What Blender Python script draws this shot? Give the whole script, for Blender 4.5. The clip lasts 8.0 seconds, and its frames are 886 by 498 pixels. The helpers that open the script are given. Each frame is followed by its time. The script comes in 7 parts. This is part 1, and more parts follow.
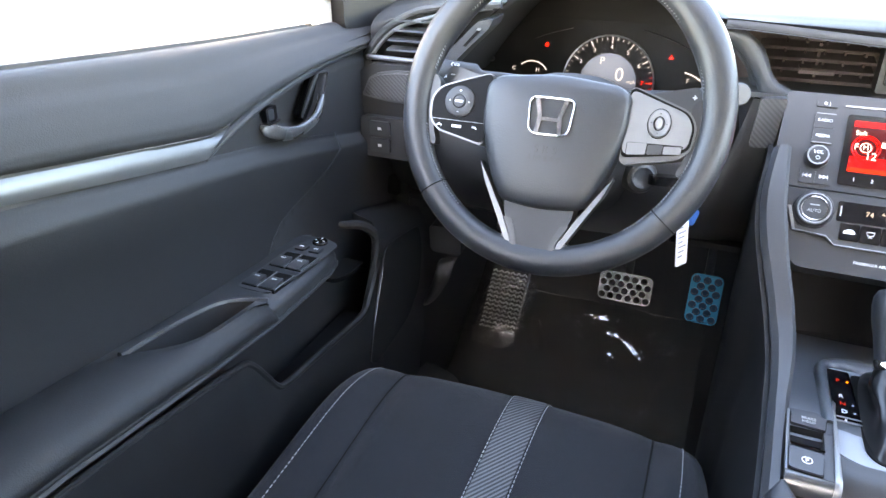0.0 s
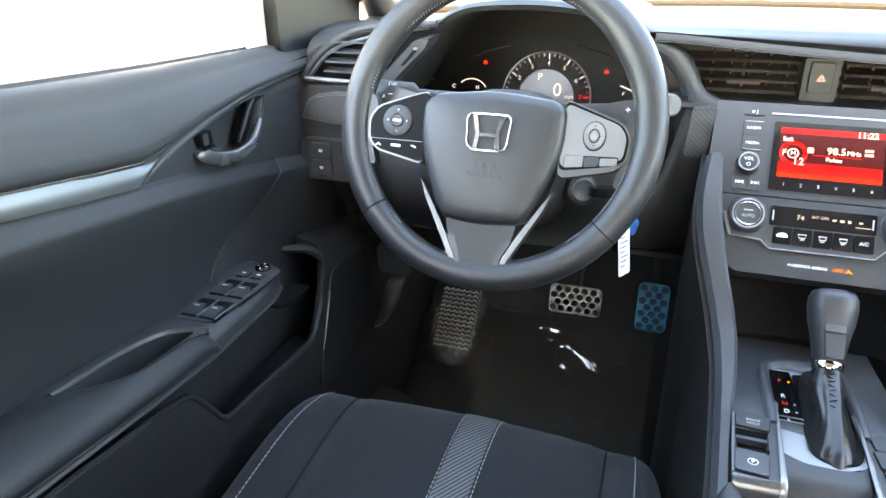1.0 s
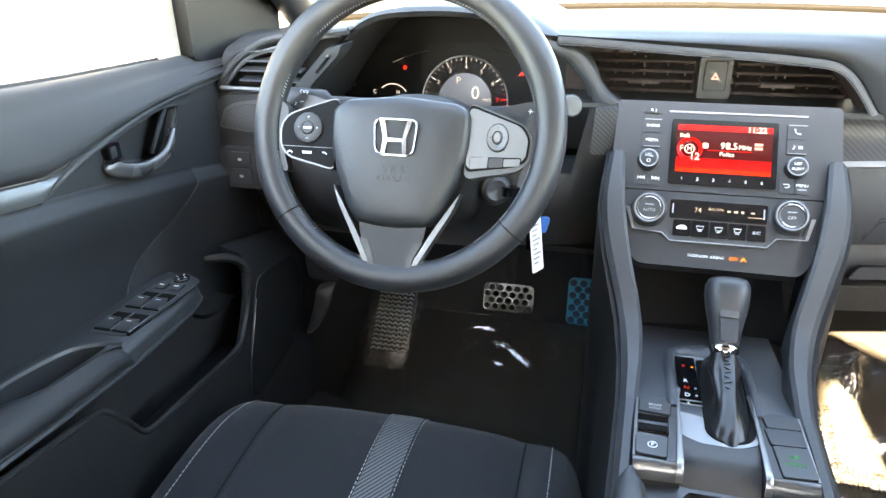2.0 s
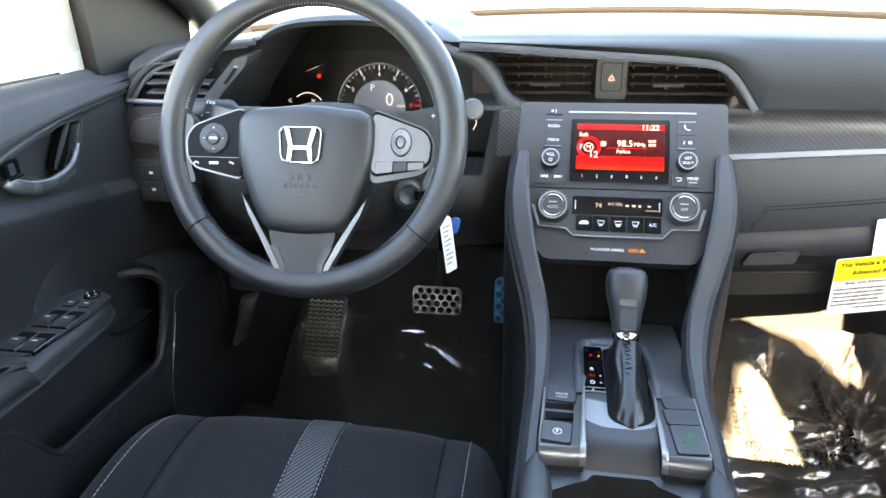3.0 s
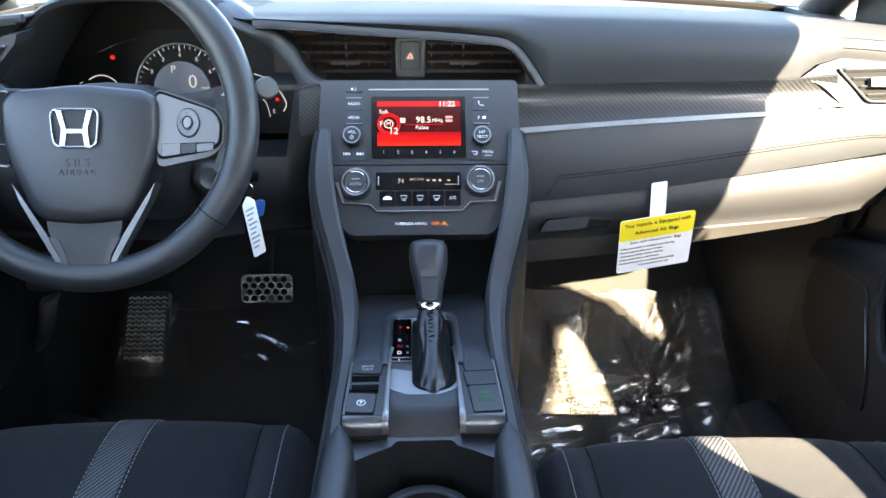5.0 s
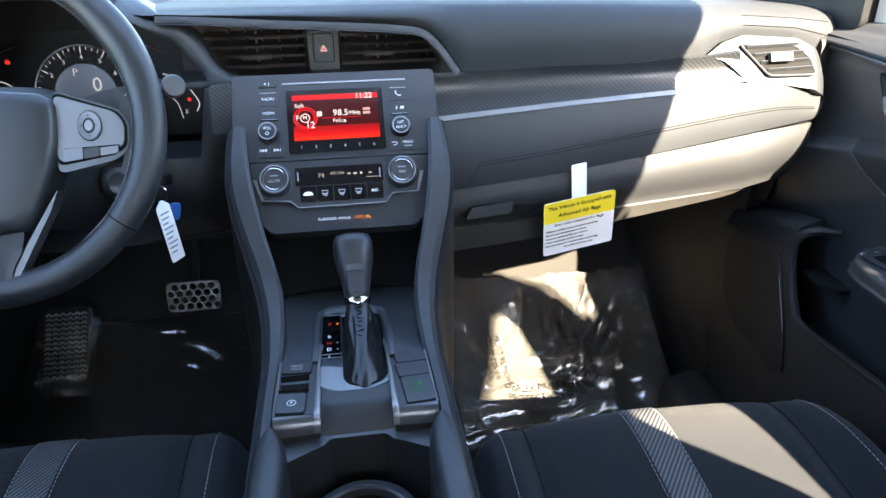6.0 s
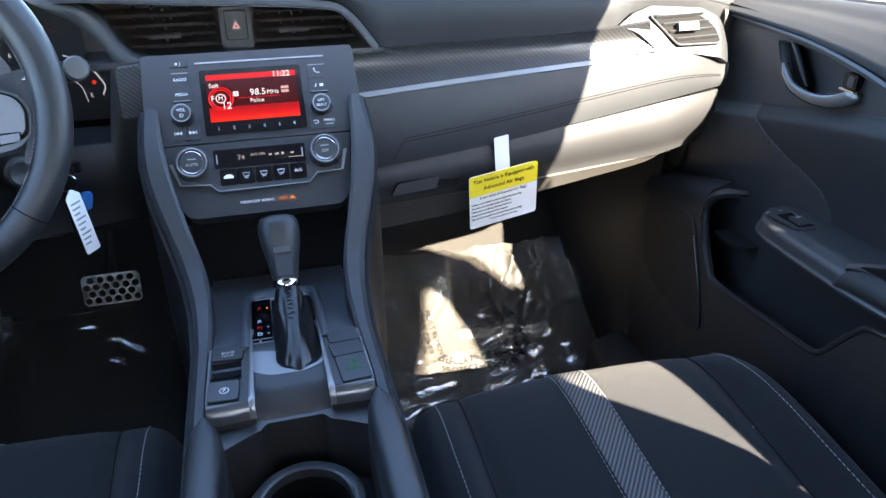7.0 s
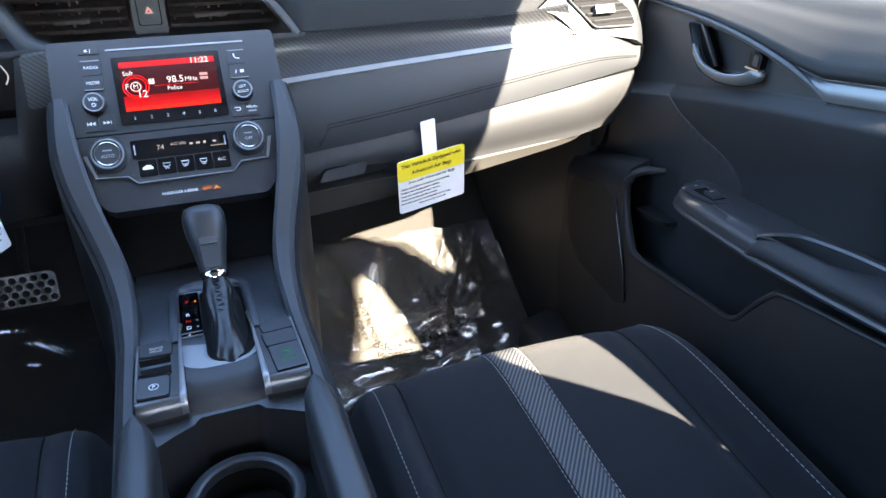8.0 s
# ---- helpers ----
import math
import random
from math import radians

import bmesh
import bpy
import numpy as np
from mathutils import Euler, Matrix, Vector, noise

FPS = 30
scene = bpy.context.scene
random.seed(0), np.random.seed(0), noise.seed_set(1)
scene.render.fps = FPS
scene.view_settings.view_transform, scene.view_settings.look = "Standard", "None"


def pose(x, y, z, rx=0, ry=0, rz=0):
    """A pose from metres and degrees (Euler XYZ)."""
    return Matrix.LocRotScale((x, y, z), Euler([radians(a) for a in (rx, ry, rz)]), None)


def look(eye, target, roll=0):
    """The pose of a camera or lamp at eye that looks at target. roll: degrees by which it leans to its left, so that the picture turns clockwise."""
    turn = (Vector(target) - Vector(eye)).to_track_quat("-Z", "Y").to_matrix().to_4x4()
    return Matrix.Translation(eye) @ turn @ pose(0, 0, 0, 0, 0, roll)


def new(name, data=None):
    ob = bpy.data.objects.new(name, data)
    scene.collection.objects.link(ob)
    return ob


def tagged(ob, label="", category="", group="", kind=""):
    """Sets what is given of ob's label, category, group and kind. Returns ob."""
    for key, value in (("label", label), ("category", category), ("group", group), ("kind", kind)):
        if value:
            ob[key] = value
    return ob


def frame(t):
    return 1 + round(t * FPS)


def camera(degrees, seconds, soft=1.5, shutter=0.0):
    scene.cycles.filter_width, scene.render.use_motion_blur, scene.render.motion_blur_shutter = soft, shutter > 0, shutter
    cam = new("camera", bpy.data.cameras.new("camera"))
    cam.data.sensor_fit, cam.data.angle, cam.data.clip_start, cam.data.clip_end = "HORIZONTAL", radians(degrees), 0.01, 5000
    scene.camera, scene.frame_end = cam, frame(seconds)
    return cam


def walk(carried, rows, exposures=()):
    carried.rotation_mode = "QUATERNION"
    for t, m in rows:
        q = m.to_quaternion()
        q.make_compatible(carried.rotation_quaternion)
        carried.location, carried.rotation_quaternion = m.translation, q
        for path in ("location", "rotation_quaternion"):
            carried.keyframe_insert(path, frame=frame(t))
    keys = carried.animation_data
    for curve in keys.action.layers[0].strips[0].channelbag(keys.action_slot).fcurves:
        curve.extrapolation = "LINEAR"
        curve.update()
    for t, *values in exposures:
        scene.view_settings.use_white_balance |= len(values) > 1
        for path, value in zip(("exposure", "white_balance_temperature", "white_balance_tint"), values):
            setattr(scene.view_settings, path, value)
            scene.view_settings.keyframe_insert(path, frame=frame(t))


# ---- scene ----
cam = camera(65.5, 8.0)
PATH = [
    (0, (-0.189, -0.872, 0.989), (-0.89, 0.743, 0.04), -0.6),
    (0.5, (-0.186, -0.866, 0.986), (-0.84, 0.789, 0.072), -1.0),
    (1, (-0.177, -0.862, 0.985), (-0.769, 0.823, 0.085), -1.2),
    (1.5, (-0.154, -0.861, 0.987), (-0.685, 0.848, 0.094), -1.6),
    (2.8, (-0.082, -0.867, 0.994), (-0.443, 0.886, 0.101), -1.7),
    (3, (-0.076, -0.87, 0.992), (-0.4, 0.896, 0.111), -1.9),
    (3.5, (-0.053, -0.871, 0.989), (-0.273, 0.912, 0.111), -1.3),
    (4, (-0.035, -0.873, 0.983), (-0.152, 0.914, 0.092), -0.1),
    (4.5, (-0.02, -0.875, 0.982), (-0.037, 0.908, 0.076), 0.5),
    (5.8, (0.009, -0.876, 0.976), (0.228, 0.883, 0.05), -0.2),
    (6, (0.01, -0.875, 0.973), (0.264, 0.879, 0.046), -0.4),
    (6.5, (0.008, -0.874, 0.972), (0.345, 0.848, 0.012), -0.2),
    (7, (0.007, -0.877, 0.973), (0.463, 0.802, -0.013), 0.1),
    (7.5, (0.005, -0.883, 0.975), (0.557, 0.753, -0.034), 0.7),
    (8, (0.005, -0.883, 0.971), (0.646, 0.716, -0.044), 1.2),
]
walk(cam, [(t, look(eye, target, roll)) for t, eye, target, roll in PATH], [(0, 5.70, 9300, 17), (0.5, 5.60, 9500, 13), (1.5, 5.55, 9800, 10), (3.0, 5.25, 9250, 10), (3.5, 5.07, 8900, 10), (4.5, 4.71, 8000, 10), (6, 4.3, 7100, 10), (6.5, 4.15, 6900, 11), (8, 4.44, 6750, 11)])

# ---- helpers of this scene ----
bm_new = bmesh.new
ROOT = {}


def thing(name, base, label, category, group="", kind=""):
    ob = new(name)
    ob.empty_display_size = 0.05
    ob.location = base
    ROOT[ob.name] = Matrix.Translation(base)
    return tagged(ob, label, category, group, kind)


def part(name, bm, material, parent=None, label="", m=None, bevel=0.0, seg=2, angle=38, kind=""):
    """One mesh object from a bmesh in world (or, with m, local) coordinates, under its thing."""
    if bevel:
        edges = [e for e in bm.edges if len(e.link_faces) == 2 and e.calc_face_angle(0) > 0.5]
        bmesh.ops.bevel(bm, geom=edges, offset=bevel, segments=seg, profile=0.6, affect="EDGES", clamp_overlap=True)
    if m is not None:
        bm.transform(m)
    bmesh.ops.recalc_face_normals(bm, faces=bm.faces)
    data = bpy.data.meshes.new(name)
    bm.to_mesh(data)
    bm.free()
    for p in data.polygons:
        p.use_smooth = True
    data.set_sharp_from_angle(angle=radians(angle))
    for one in (material if isinstance(material, (list, tuple)) else [material]):
        data.materials.append(one)
    ob = new(name, data)
    if parent is not None:
        top = parent
        m0 = Matrix.Identity(4)
        if top.name in ROOT:
            m0 = ROOT[top.name]
        ob.parent = parent
        ob.matrix_parent_inverse = m0.inverted()
    if label:
        ob["label"] = label
    if kind:
        ob["kind"] = kind
    return ob


def single(name, bm, material, label, category, group="", kind="", **kw):
    return tagged(part(name, bm, material, **kw), label, category, group, kind)


def box(bm, x0, x1, y0, y1, z0, z1):
    vs = [bm.verts.new((x, y, z)) for z in (z0, z1) for y in (y0, y1) for x in (x0, x1)]
    for f in ((0, 2, 3, 1), (4, 5, 7, 6), (0, 1, 5, 4), (2, 6, 7, 3), (0, 4, 6, 2), (1, 3, 7, 5)):
        bm.faces.new([vs[i] for i in f])
    return bm


def prism(bm, pts, z0, z1):
    """A polygon of the local xy plane, drawn out from z0 to z1."""
    a = [bm.verts.new((x, y, z0)) for x, y in pts]
    b = [bm.verts.new((x, y, z1)) for x, y in pts]
    n = len(pts)
    bm.faces.new(a[::-1])
    bm.faces.new(b)
    for i in range(n):
        bm.faces.new((a[i], a[(i + 1) % n], b[(i + 1) % n], b[i]))
    return bm


def loft(bm, rings, caps=True, closed=True):
    rows = [[bm.verts.new(p) for p in r] for r in rings]
    n = len(rows[0])
    for a, b in zip(rows, rows[1:]):
        for i in range(n if closed else n - 1):
            bm.faces.new((a[i], a[(i + 1) % n], b[(i + 1) % n], b[i]))
    if caps and closed:
        bm.faces.new(rows[0][::-1])
        bm.faces.new(rows[-1])
    return bm


def sheet(bm, f, nu, nv, thick=0.0):
    """A grid surface f(u, v), u and v from 0 to 1, with thickness away from the middle of the cabin when asked."""
    rows = [[bm.verts.new(f(i / nu, j / nv)) for i in range(nu + 1)] for j in range(nv + 1)]
    for j in range(nv):
        for i in range(nu):
            bm.faces.new((rows[j][i], rows[j][i + 1], rows[j + 1][i + 1], rows[j + 1][i]))
    if thick:
        bm.normal_update()
        flat = [v for r in rows for v in r]
        mid = sum((v.co for v in flat), Vector()) / len(flat) - Vector((0, -0.6, 0.75))
        way = 1 if sum(v.normal.dot(mid) for v in flat) > 0 else -1
        under = [[bm.verts.new(v.co + v.normal * (way * thick)) for v in r] for r in rows]
        for j in range(nv):
            for i in range(nu):
                bm.faces.new((under[j][i], under[j + 1][i], under[j + 1][i + 1], under[j][i + 1]))
        for j in range(nv):
            for i in (0, nu):
                bm.faces.new((rows[j][i], rows[j + 1][i], under[j + 1][i], under[j][i]))
        for i in range(nu):
            for j in (0, nv):
                bm.faces.new((rows[j][i], rows[j][i + 1], under[j][i + 1], under[j][i]))
    return bm


def tube(bm, pts, r, n=8, closed=False):
    pts = [Vector(p) for p in pts]
    rings = []
    k = len(pts)
    for i, p in enumerate(pts):
        a = pts[(i - 1) % k] if closed or i else p
        b = pts[(i + 1) % k] if closed or i < k - 1 else p
        d = (b - a).normalized()
        side = d.cross(Vector((0.13, 0.21, 0.97))).normalized()
        up = side.cross(d)
        rr = r[i] if isinstance(r, (list, tuple)) else r
        rings.append([p + rr * (math.cos(q) * side + math.sin(q) * up) for q in (math.tau * j / n for j in range(n))])
    if closed:
        rings.append(rings[0])
        rows = [[bm.verts.new(q) for q in ring] for ring in rings[:-1]]
        rows.append(rows[0])
        for a, b in zip(rows, rows[1:]):
            for j in range(n):
                bm.faces.new((a[j], a[(j + 1) % n], b[(j + 1) % n], b[j]))
        return bm
    return loft(bm, rings)


def lathe(bm, prof, n=32):
    """A turned body about the local z axis from (radius, z) pairs, first and last closed."""
    return loft(bm, [[(r * math.cos(math.tau * j / n), r * math.sin(math.tau * j / n), z) for j in range(n)] for r, z in prof])


def lerp(a, b, t):
    return a + (b - a) * t


def curve(x, table):
    """A smooth value at x from (x, value) pairs."""
    if x <= table[0][0]:
        return table[0][1]
    for (a, p), (b, q) in zip(table, table[1:]):
        if x <= b:
            return lerp(p, q, (x - a) / (b - a))
    return table[-1][1]


def spline(pts, n):
    """n + 1 points of a smooth curve through the given ones."""
    pts = [Vector(p) for p in pts]
    out = []
    k = len(pts) - 1
    for i in range(n + 1):
        t = i / n * k
        j = min(int(t), k - 1)
        t -= j
        p0, p1, p2, p3 = pts[max(j - 1, 0)], pts[j], pts[j + 1], pts[min(j + 2, k)]
        out.append(0.5 * (2 * p1 + (p2 - p0) * t + (2 * p0 - 5 * p1 + 4 * p2 - p3) * t * t + (3 * p1 - p0 - 3 * p2 + p3) * t ** 3))
    return out


def rounded(x0, x1, y0, y1, r, n=5):
    pts = []
    for cx, cy, a in ((x1 - r, y1 - r, 0), (x0 + r, y1 - r, 90), (x0 + r, y0 + r, 180), (x1 - r, y0 + r, 270)):
        for i in range(n + 1):
            q = radians(a + 90 * i / n)
            pts.append((cx + r * math.cos(q), cy + r * math.sin(q)))
    return pts


def soften(pts, r, n=4):
    """A polygon with its corners cut round."""
    out = []
    k = len(pts)
    for i in range(k):
        a, p, b = Vector(pts[i - 1]), Vector(pts[i]), Vector(pts[(i + 1) % k])
        ra = min(r, (a - p).length * 0.45, (b - p).length * 0.45)
        s, e = p + (a - p).normalized() * ra, p + (b - p).normalized() * ra
        for j in range(n + 1):
            t = j / n
            q = s * (1 - t) ** 2 + p * 2 * t * (1 - t) + e * t * t
            out.append((q.x, q.y))
    return out


def panel(origin, recline):
    """A frame whose x runs to the right, y up the panel and z towards the seats."""
    return Matrix.Translation(origin) @ Matrix.Rotation(radians(90 - recline), 4, "X")


def words(name, text, size, m, material, parent, label="", align="CENTER", depth=0.0003, wide=1.0, bold=0.0):
    data = bpy.data.curves.new(name, "FONT")
    data.body, data.size, data.align_x, data.align_y, data.extrude = text, size, align, "CENTER", depth
    data.space_character, data.offset = wide, bold
    data.resolution_u = 3
    tmp = bpy.data.objects.new(name, data)
    scene.collection.objects.link(tmp)
    dg = bpy.context.evaluated_depsgraph_get()
    mesh = bpy.data.meshes.new_from_object(tmp.evaluated_get(dg))
    bpy.data.objects.remove(tmp)
    bm = bm_new()
    bm.from_mesh(mesh)
    bpy.data.meshes.remove(mesh)
    bpy.data.curves.remove(data)
    return part(name, bm, material, parent, label, m)


def at(m, x, y, z=0.0, turn=0.0):
    return m @ Matrix.Translation((x, y, z)) @ Matrix.Rotation(radians(turn), 4, "Z")


# ---- light ----
world = bpy.data.worlds.new("sky")
scene.world = world
world.use_nodes = True
wn = world.node_tree
sky = wn.nodes.new("ShaderNodeTexSky")
sky.sky_type, sky.sun_disc = "NISHITA", False
SUN_WAY = Vector((0.25, -1.0, 0.755)).normalized()
sky.sun_elevation = math.asin(SUN_WAY.z)
sky.sun_rotation = math.atan2(SUN_WAY.x, SUN_WAY.y)
sky.air_density, sky.dust_density, sky.ozone_density = 1.0, 0.8, 2.5
wn.links.new(sky.outputs[0], wn.nodes["Background"].inputs[0])
wn.nodes["Background"].inputs[1].default_value = 0.132
lamp = bpy.data.lights.new("sun", "SUN")
lamp.energy, lamp.angle, lamp.color = 5.0, radians(0.5), (1.0, 0.88, 0.71)
sun = new("sun", lamp)
sun.matrix_world = look(SUN_WAY * 20, (0, 0, 0))


# ---- materials ----
def shader(name, color, rough, metal=0.0, vary=0.15, scale=6.0, grain=900.0, bump=0.15, dist=0.0004, coat=0.0, spec=0.5, kind="noise", sheen=0.0):
    m = bpy.data.materials.new(name)
    m.use_nodes = True
    t = m.node_tree
    b = t.nodes["Principled BSDF"]
    b.inputs["Roughness"].default_value = rough
    b.inputs["Metallic"].default_value = metal
    b.inputs["Coat Weight"].default_value = coat
    b.inputs["Coat Roughness"].default_value = 0.08
    b.inputs["Specular IOR Level"].default_value = spec
    b.inputs["Sheen Weight"].default_value = sheen
    co = t.nodes.new("ShaderNodeTexCoord")
    big = t.nodes.new("ShaderNodeTexNoise")
    big.inputs["Scale"].default_value, big.inputs["Detail"].default_value = scale, 5.0
    t.links.new(co.outputs["Object"], big.inputs["Vector"])
    mix = t.nodes.new("ShaderNodeMix")
    mix.data_type = "RGBA"
    mix.inputs[6].default_value = (*[c * (1 - vary) for c in color], 1)
    mix.inputs[7].default_value = (*[min(1, c * (1 + vary)) for c in color], 1)
    t.links.new(big.outputs["Fac"], mix.inputs[0])
    t.links.new(mix.outputs[2], b.inputs["Base Color"])
    rm = t.nodes.new("ShaderNodeMapRange")
    rm.inputs[3].default_value, rm.inputs[4].default_value = max(0.02, rough - 0.06), min(1, rough + 0.06)
    t.links.new(big.outputs["Fac"], rm.inputs[0])
    t.links.new(rm.outputs[0], b.inputs["Roughness"])
    if bump:
        if kind == "cells":
            fine = t.nodes.new("ShaderNodeTexVoronoi")
            out = fine.outputs["Distance"]
        else:
            fine = t.nodes.new("ShaderNodeTexNoise")
            fine.inputs["Detail"].default_value = 3.0
            out = fine.outputs["Fac"]
        fine.inputs["Scale"].default_value = grain
        t.links.new(co.outputs["Object"], fine.inputs["Vector"])
        bp = t.nodes.new("ShaderNodeBump")
        bp.inputs["Strength"].default_value, bp.inputs["Distance"].default_value = bump, dist
        t.links.new(out, bp.inputs["Height"])
        t.links.new(bp.outputs[0], b.inputs["Normal"])
    return m


def woven(name, dark, light, scale, turn, rough=0.5, across="X", bump=0.4, coat=0.0):
    """Diagonal weave: ribs of two shades that run at an angle over the object."""
    m = shader(name, dark, rough, bump=0, coat=coat)
    t = m.node_tree
    b = t.nodes["Principled BSDF"]
    co = t.nodes.new("ShaderNodeTexCoord")
    mp = t.nodes.new("ShaderNodeMapping")
    mp.inputs["Rotation"].default_value = [radians(a) for a in turn]
    t.links.new(co.outputs["Object"], mp.inputs["Vector"])
    wave = t.nodes.new("ShaderNodeTexWave")
    wave.bands_direction = across
    wave.inputs["Scale"].default_value = scale
    wave.inputs["Distortion"].default_value = 0.3
    wave.inputs["Detail"].default_value = 1.0
    t.links.new(mp.outputs[0], wave.inputs["Vector"])
    ramp = t.nodes.new("ShaderNodeValToRGB")
    ramp.color_ramp.elements[0].position, ramp.color_ramp.elements[1].position = 0.35, 0.65
    ramp.color_ramp.elements[0].color, ramp.color_ramp.elements[1].color = (*dark, 1), (*light, 1)
    t.links.new(wave.outputs["Fac"], ramp.inputs[0])
    t.links.new(ramp.outputs[0], b.inputs["Base Color"])
    bp = t.nodes.new("ShaderNodeBump")
    bp.inputs["Strength"].default_value, bp.inputs["Distance"].default_value = bump, 0.0006
    t.links.new(wave.outputs["Fac"], bp.inputs["Height"])
    t.links.new(bp.outputs[0], b.inputs["Normal"])
    return m


def glow(name, color, strength):
    m = bpy.data.materials.new(name)
    m.use_nodes = True
    b = m.node_tree.nodes["Principled BSDF"]
    b.inputs["Base Color"].default_value = (*[c * 0.1 for c in color], 1)
    b.inputs["Emission Color"].default_value = (*color, 1)
    b.inputs["Emission Strength"].default_value = strength
    b.inputs["Roughness"].default_value = 0.2
    b.inputs["Specular IOR Level"].default_value = 0.25
    return m


def clear(name, tint, rough, ior=1.45, haze=0.0, soft=0.0):
    """A thin clear sheet: what lies behind it, with the gloss of its face over it."""
    m = bpy.data.materials.new(name)
    m.use_nodes = True
    t = m.node_tree
    t.nodes.remove(t.nodes["Principled BSDF"])
    tr, gl, mx, fr, pw, ad = (t.nodes.new("ShaderNode" + k) for k in ("BsdfTransparent", "BsdfGlossy", "MixShader", "LayerWeight", "Math", "Math"))
    tr.inputs[0].default_value = (*tint, 1)
    gl.inputs["Roughness"].default_value = rough
    f0 = ((ior - 1) / (ior + 1)) ** 2
    fr.inputs["Blend"].default_value = 0.5
    pw.operation, ad.operation = "POWER", "MULTIPLY_ADD"
    pw.inputs[1].default_value = 5.0
    ad.inputs[1].default_value, ad.inputs[2].default_value = 1 - f0, f0
    t.links.new(fr.outputs["Facing"], pw.inputs[0])
    t.links.new(pw.outputs[0], ad.inputs[0])
    t.links.new(ad.outputs[0], mx.inputs[0])
    t.links.new(tr.outputs[0], mx.inputs[1])
    t.links.new(gl.outputs[0], mx.inputs[2])
    out = mx.outputs[0]
    if soft:
        g2, m3 = t.nodes.new("ShaderNodeBsdfGlossy"), t.nodes.new("ShaderNodeMixShader")
        g2.inputs["Roughness"].default_value = 0.38
        m3.inputs[0].default_value = soft
        t.links.new(out, m3.inputs[1])
        t.links.new(g2.outputs[0], m3.inputs[2])
        out = m3.outputs[0]
    if haze:
        df, m2 = t.nodes.new("ShaderNodeBsdfDiffuse"), t.nodes.new("ShaderNodeMixShader")
        df.inputs[0].default_value = (0.5, 0.48, 0.44, 1)
        m2.inputs[0].default_value = haze
        t.links.new(out, m2.inputs[1])
        t.links.new(df.outputs[0], m2.inputs[2])
        out = m2.outputs[0]
    t.links.new(out, t.nodes["Material Output"].inputs[0])
    return m


SOFT = shader("soft dash skin", (0.021, 0.0232, 0.0265), 0.52, grain=700, bump=0.25, kind="cells")
HARD = shader("grained plastic", (0.0185, 0.0195, 0.0215), 0.52, grain=900, bump=0.2, kind="cells")
DARK = shader("dark plastic", (0.0105, 0.0102, 0.0105), 0.6, grain=800, bump=0.2)
SKIN_TOP = shader("matt dash top skin", (0.027, 0.029, 0.032), 0.70, grain=700, bump=0.3, kind="cells", spec=0.2)
# the warm cast of reflected sky is mixed into these two dark plastics
VENTBROWN = shader("dark vent plastic with a brown cast", (0.026, 0.0125, 0.0095), 0.6, grain=900, bump=0.1)
VENTSLAT = shader("vent slat plastic", (0.034, 0.025, 0.022), 0.36, grain=1200, bump=0.05)
SATIN = shader("satin grey plastic", (0.026, 0.0283, 0.0315), 0.38, grain=1200, bump=0.06)
GLOSS = shader("gloss black", (0.005, 0.005, 0.006), 0.14, spec=0.35, bump=0, vary=0.05)
LEATHER = shader("leather", (0.0165, 0.0180, 0.0205), 0.43, grain=520, bump=0.22, kind="cells", spec=0.5)
DOORCLOTH = shader("door panel skin", (0.0138, 0.0147, 0.0166), 0.62, grain=800, bump=0.3, kind="cells", spec=0.3)
CLOTH = shader("seat cloth", (0.0095, 0.0112, 0.0142), 0.9, grain=1000, bump=0.9, dist=0.0012, sheen=0.08, spec=0.2)
CARPET = shader("carpet", (0.036, 0.0345, 0.0325), 1.0, grain=1300, bump=1.0, dist=0.002, spec=0.1)
FELT = shader("light headliner cloth", (0.31, 0.315, 0.32), 0.95, grain=1300, bump=0.3)
SILVER = shader("satin silver trim", (0.25, 0.255, 0.26), 0.33, metal=0.7, vary=0.06, bump=0.05)
DIMSILVER = shader("dark satin silver", (0.13, 0.135, 0.14), 0.30, metal=0.7, vary=0.08, bump=0.05)
# beige stands for sun glare on a dark rubber post
POST_LIT = shader("window post with sunlight in its colour", (0.42, 0.38, 0.32), 0.6, vary=0.08, bump=0.1)
BADGE = shader("bright badge metal", (0.30, 0.30, 0.31), 0.14, metal=0.85, vary=0.03, bump=0)
CHROME = shader("chrome", (0.75, 0.75, 0.76), 0.06, metal=1.0, vary=0.03, bump=0)
BLACKPL = shader("black hard plastic", (0.0105, 0.0108, 0.0115), 0.55, grain=900, bump=0.25, kind="cells", spec=0.2)
LOWPL = shader("dark lower door plastic", (0.0125, 0.0130, 0.0142), 0.5, grain=900, bump=0.2, kind="cells", spec=0.35)
LEVER = shader("dark satin lever metal", (0.105, 0.108, 0.112), 0.26, metal=0.6, vary=0.06, bump=0.03)
DOORSILVER = shader("brushed door silver", (0.115, 0.12, 0.125), 0.40, metal=0.65, vary=0.06, bump=0.05)
SEAL = shader("dark seal rubber", (0.0045, 0.0040, 0.0034), 0.85, grain=1200, bump=0.2, spec=0.1)
CLUSTER = shader("dark cluster plastic", (0.0060, 0.0050, 0.0048), 0.55, spec=0.25, grain=900, bump=0.05)
# lighter than BLACKPL, with a tone that varies more
KICK = shader("black sill plastic of uneven tone", (0.024, 0.0235, 0.0235), 0.5, grain=900, bump=0.25, kind="cells", spec=0.4, vary=0.25, scale=9)
RUBBER = shader("rubber", (0.01, 0.01, 0.01), 0.7, grain=1200, bump=0.2)
WHITE = shader("white print", (0.7, 0.7, 0.7), 0.6, bump=0, vary=0.02)
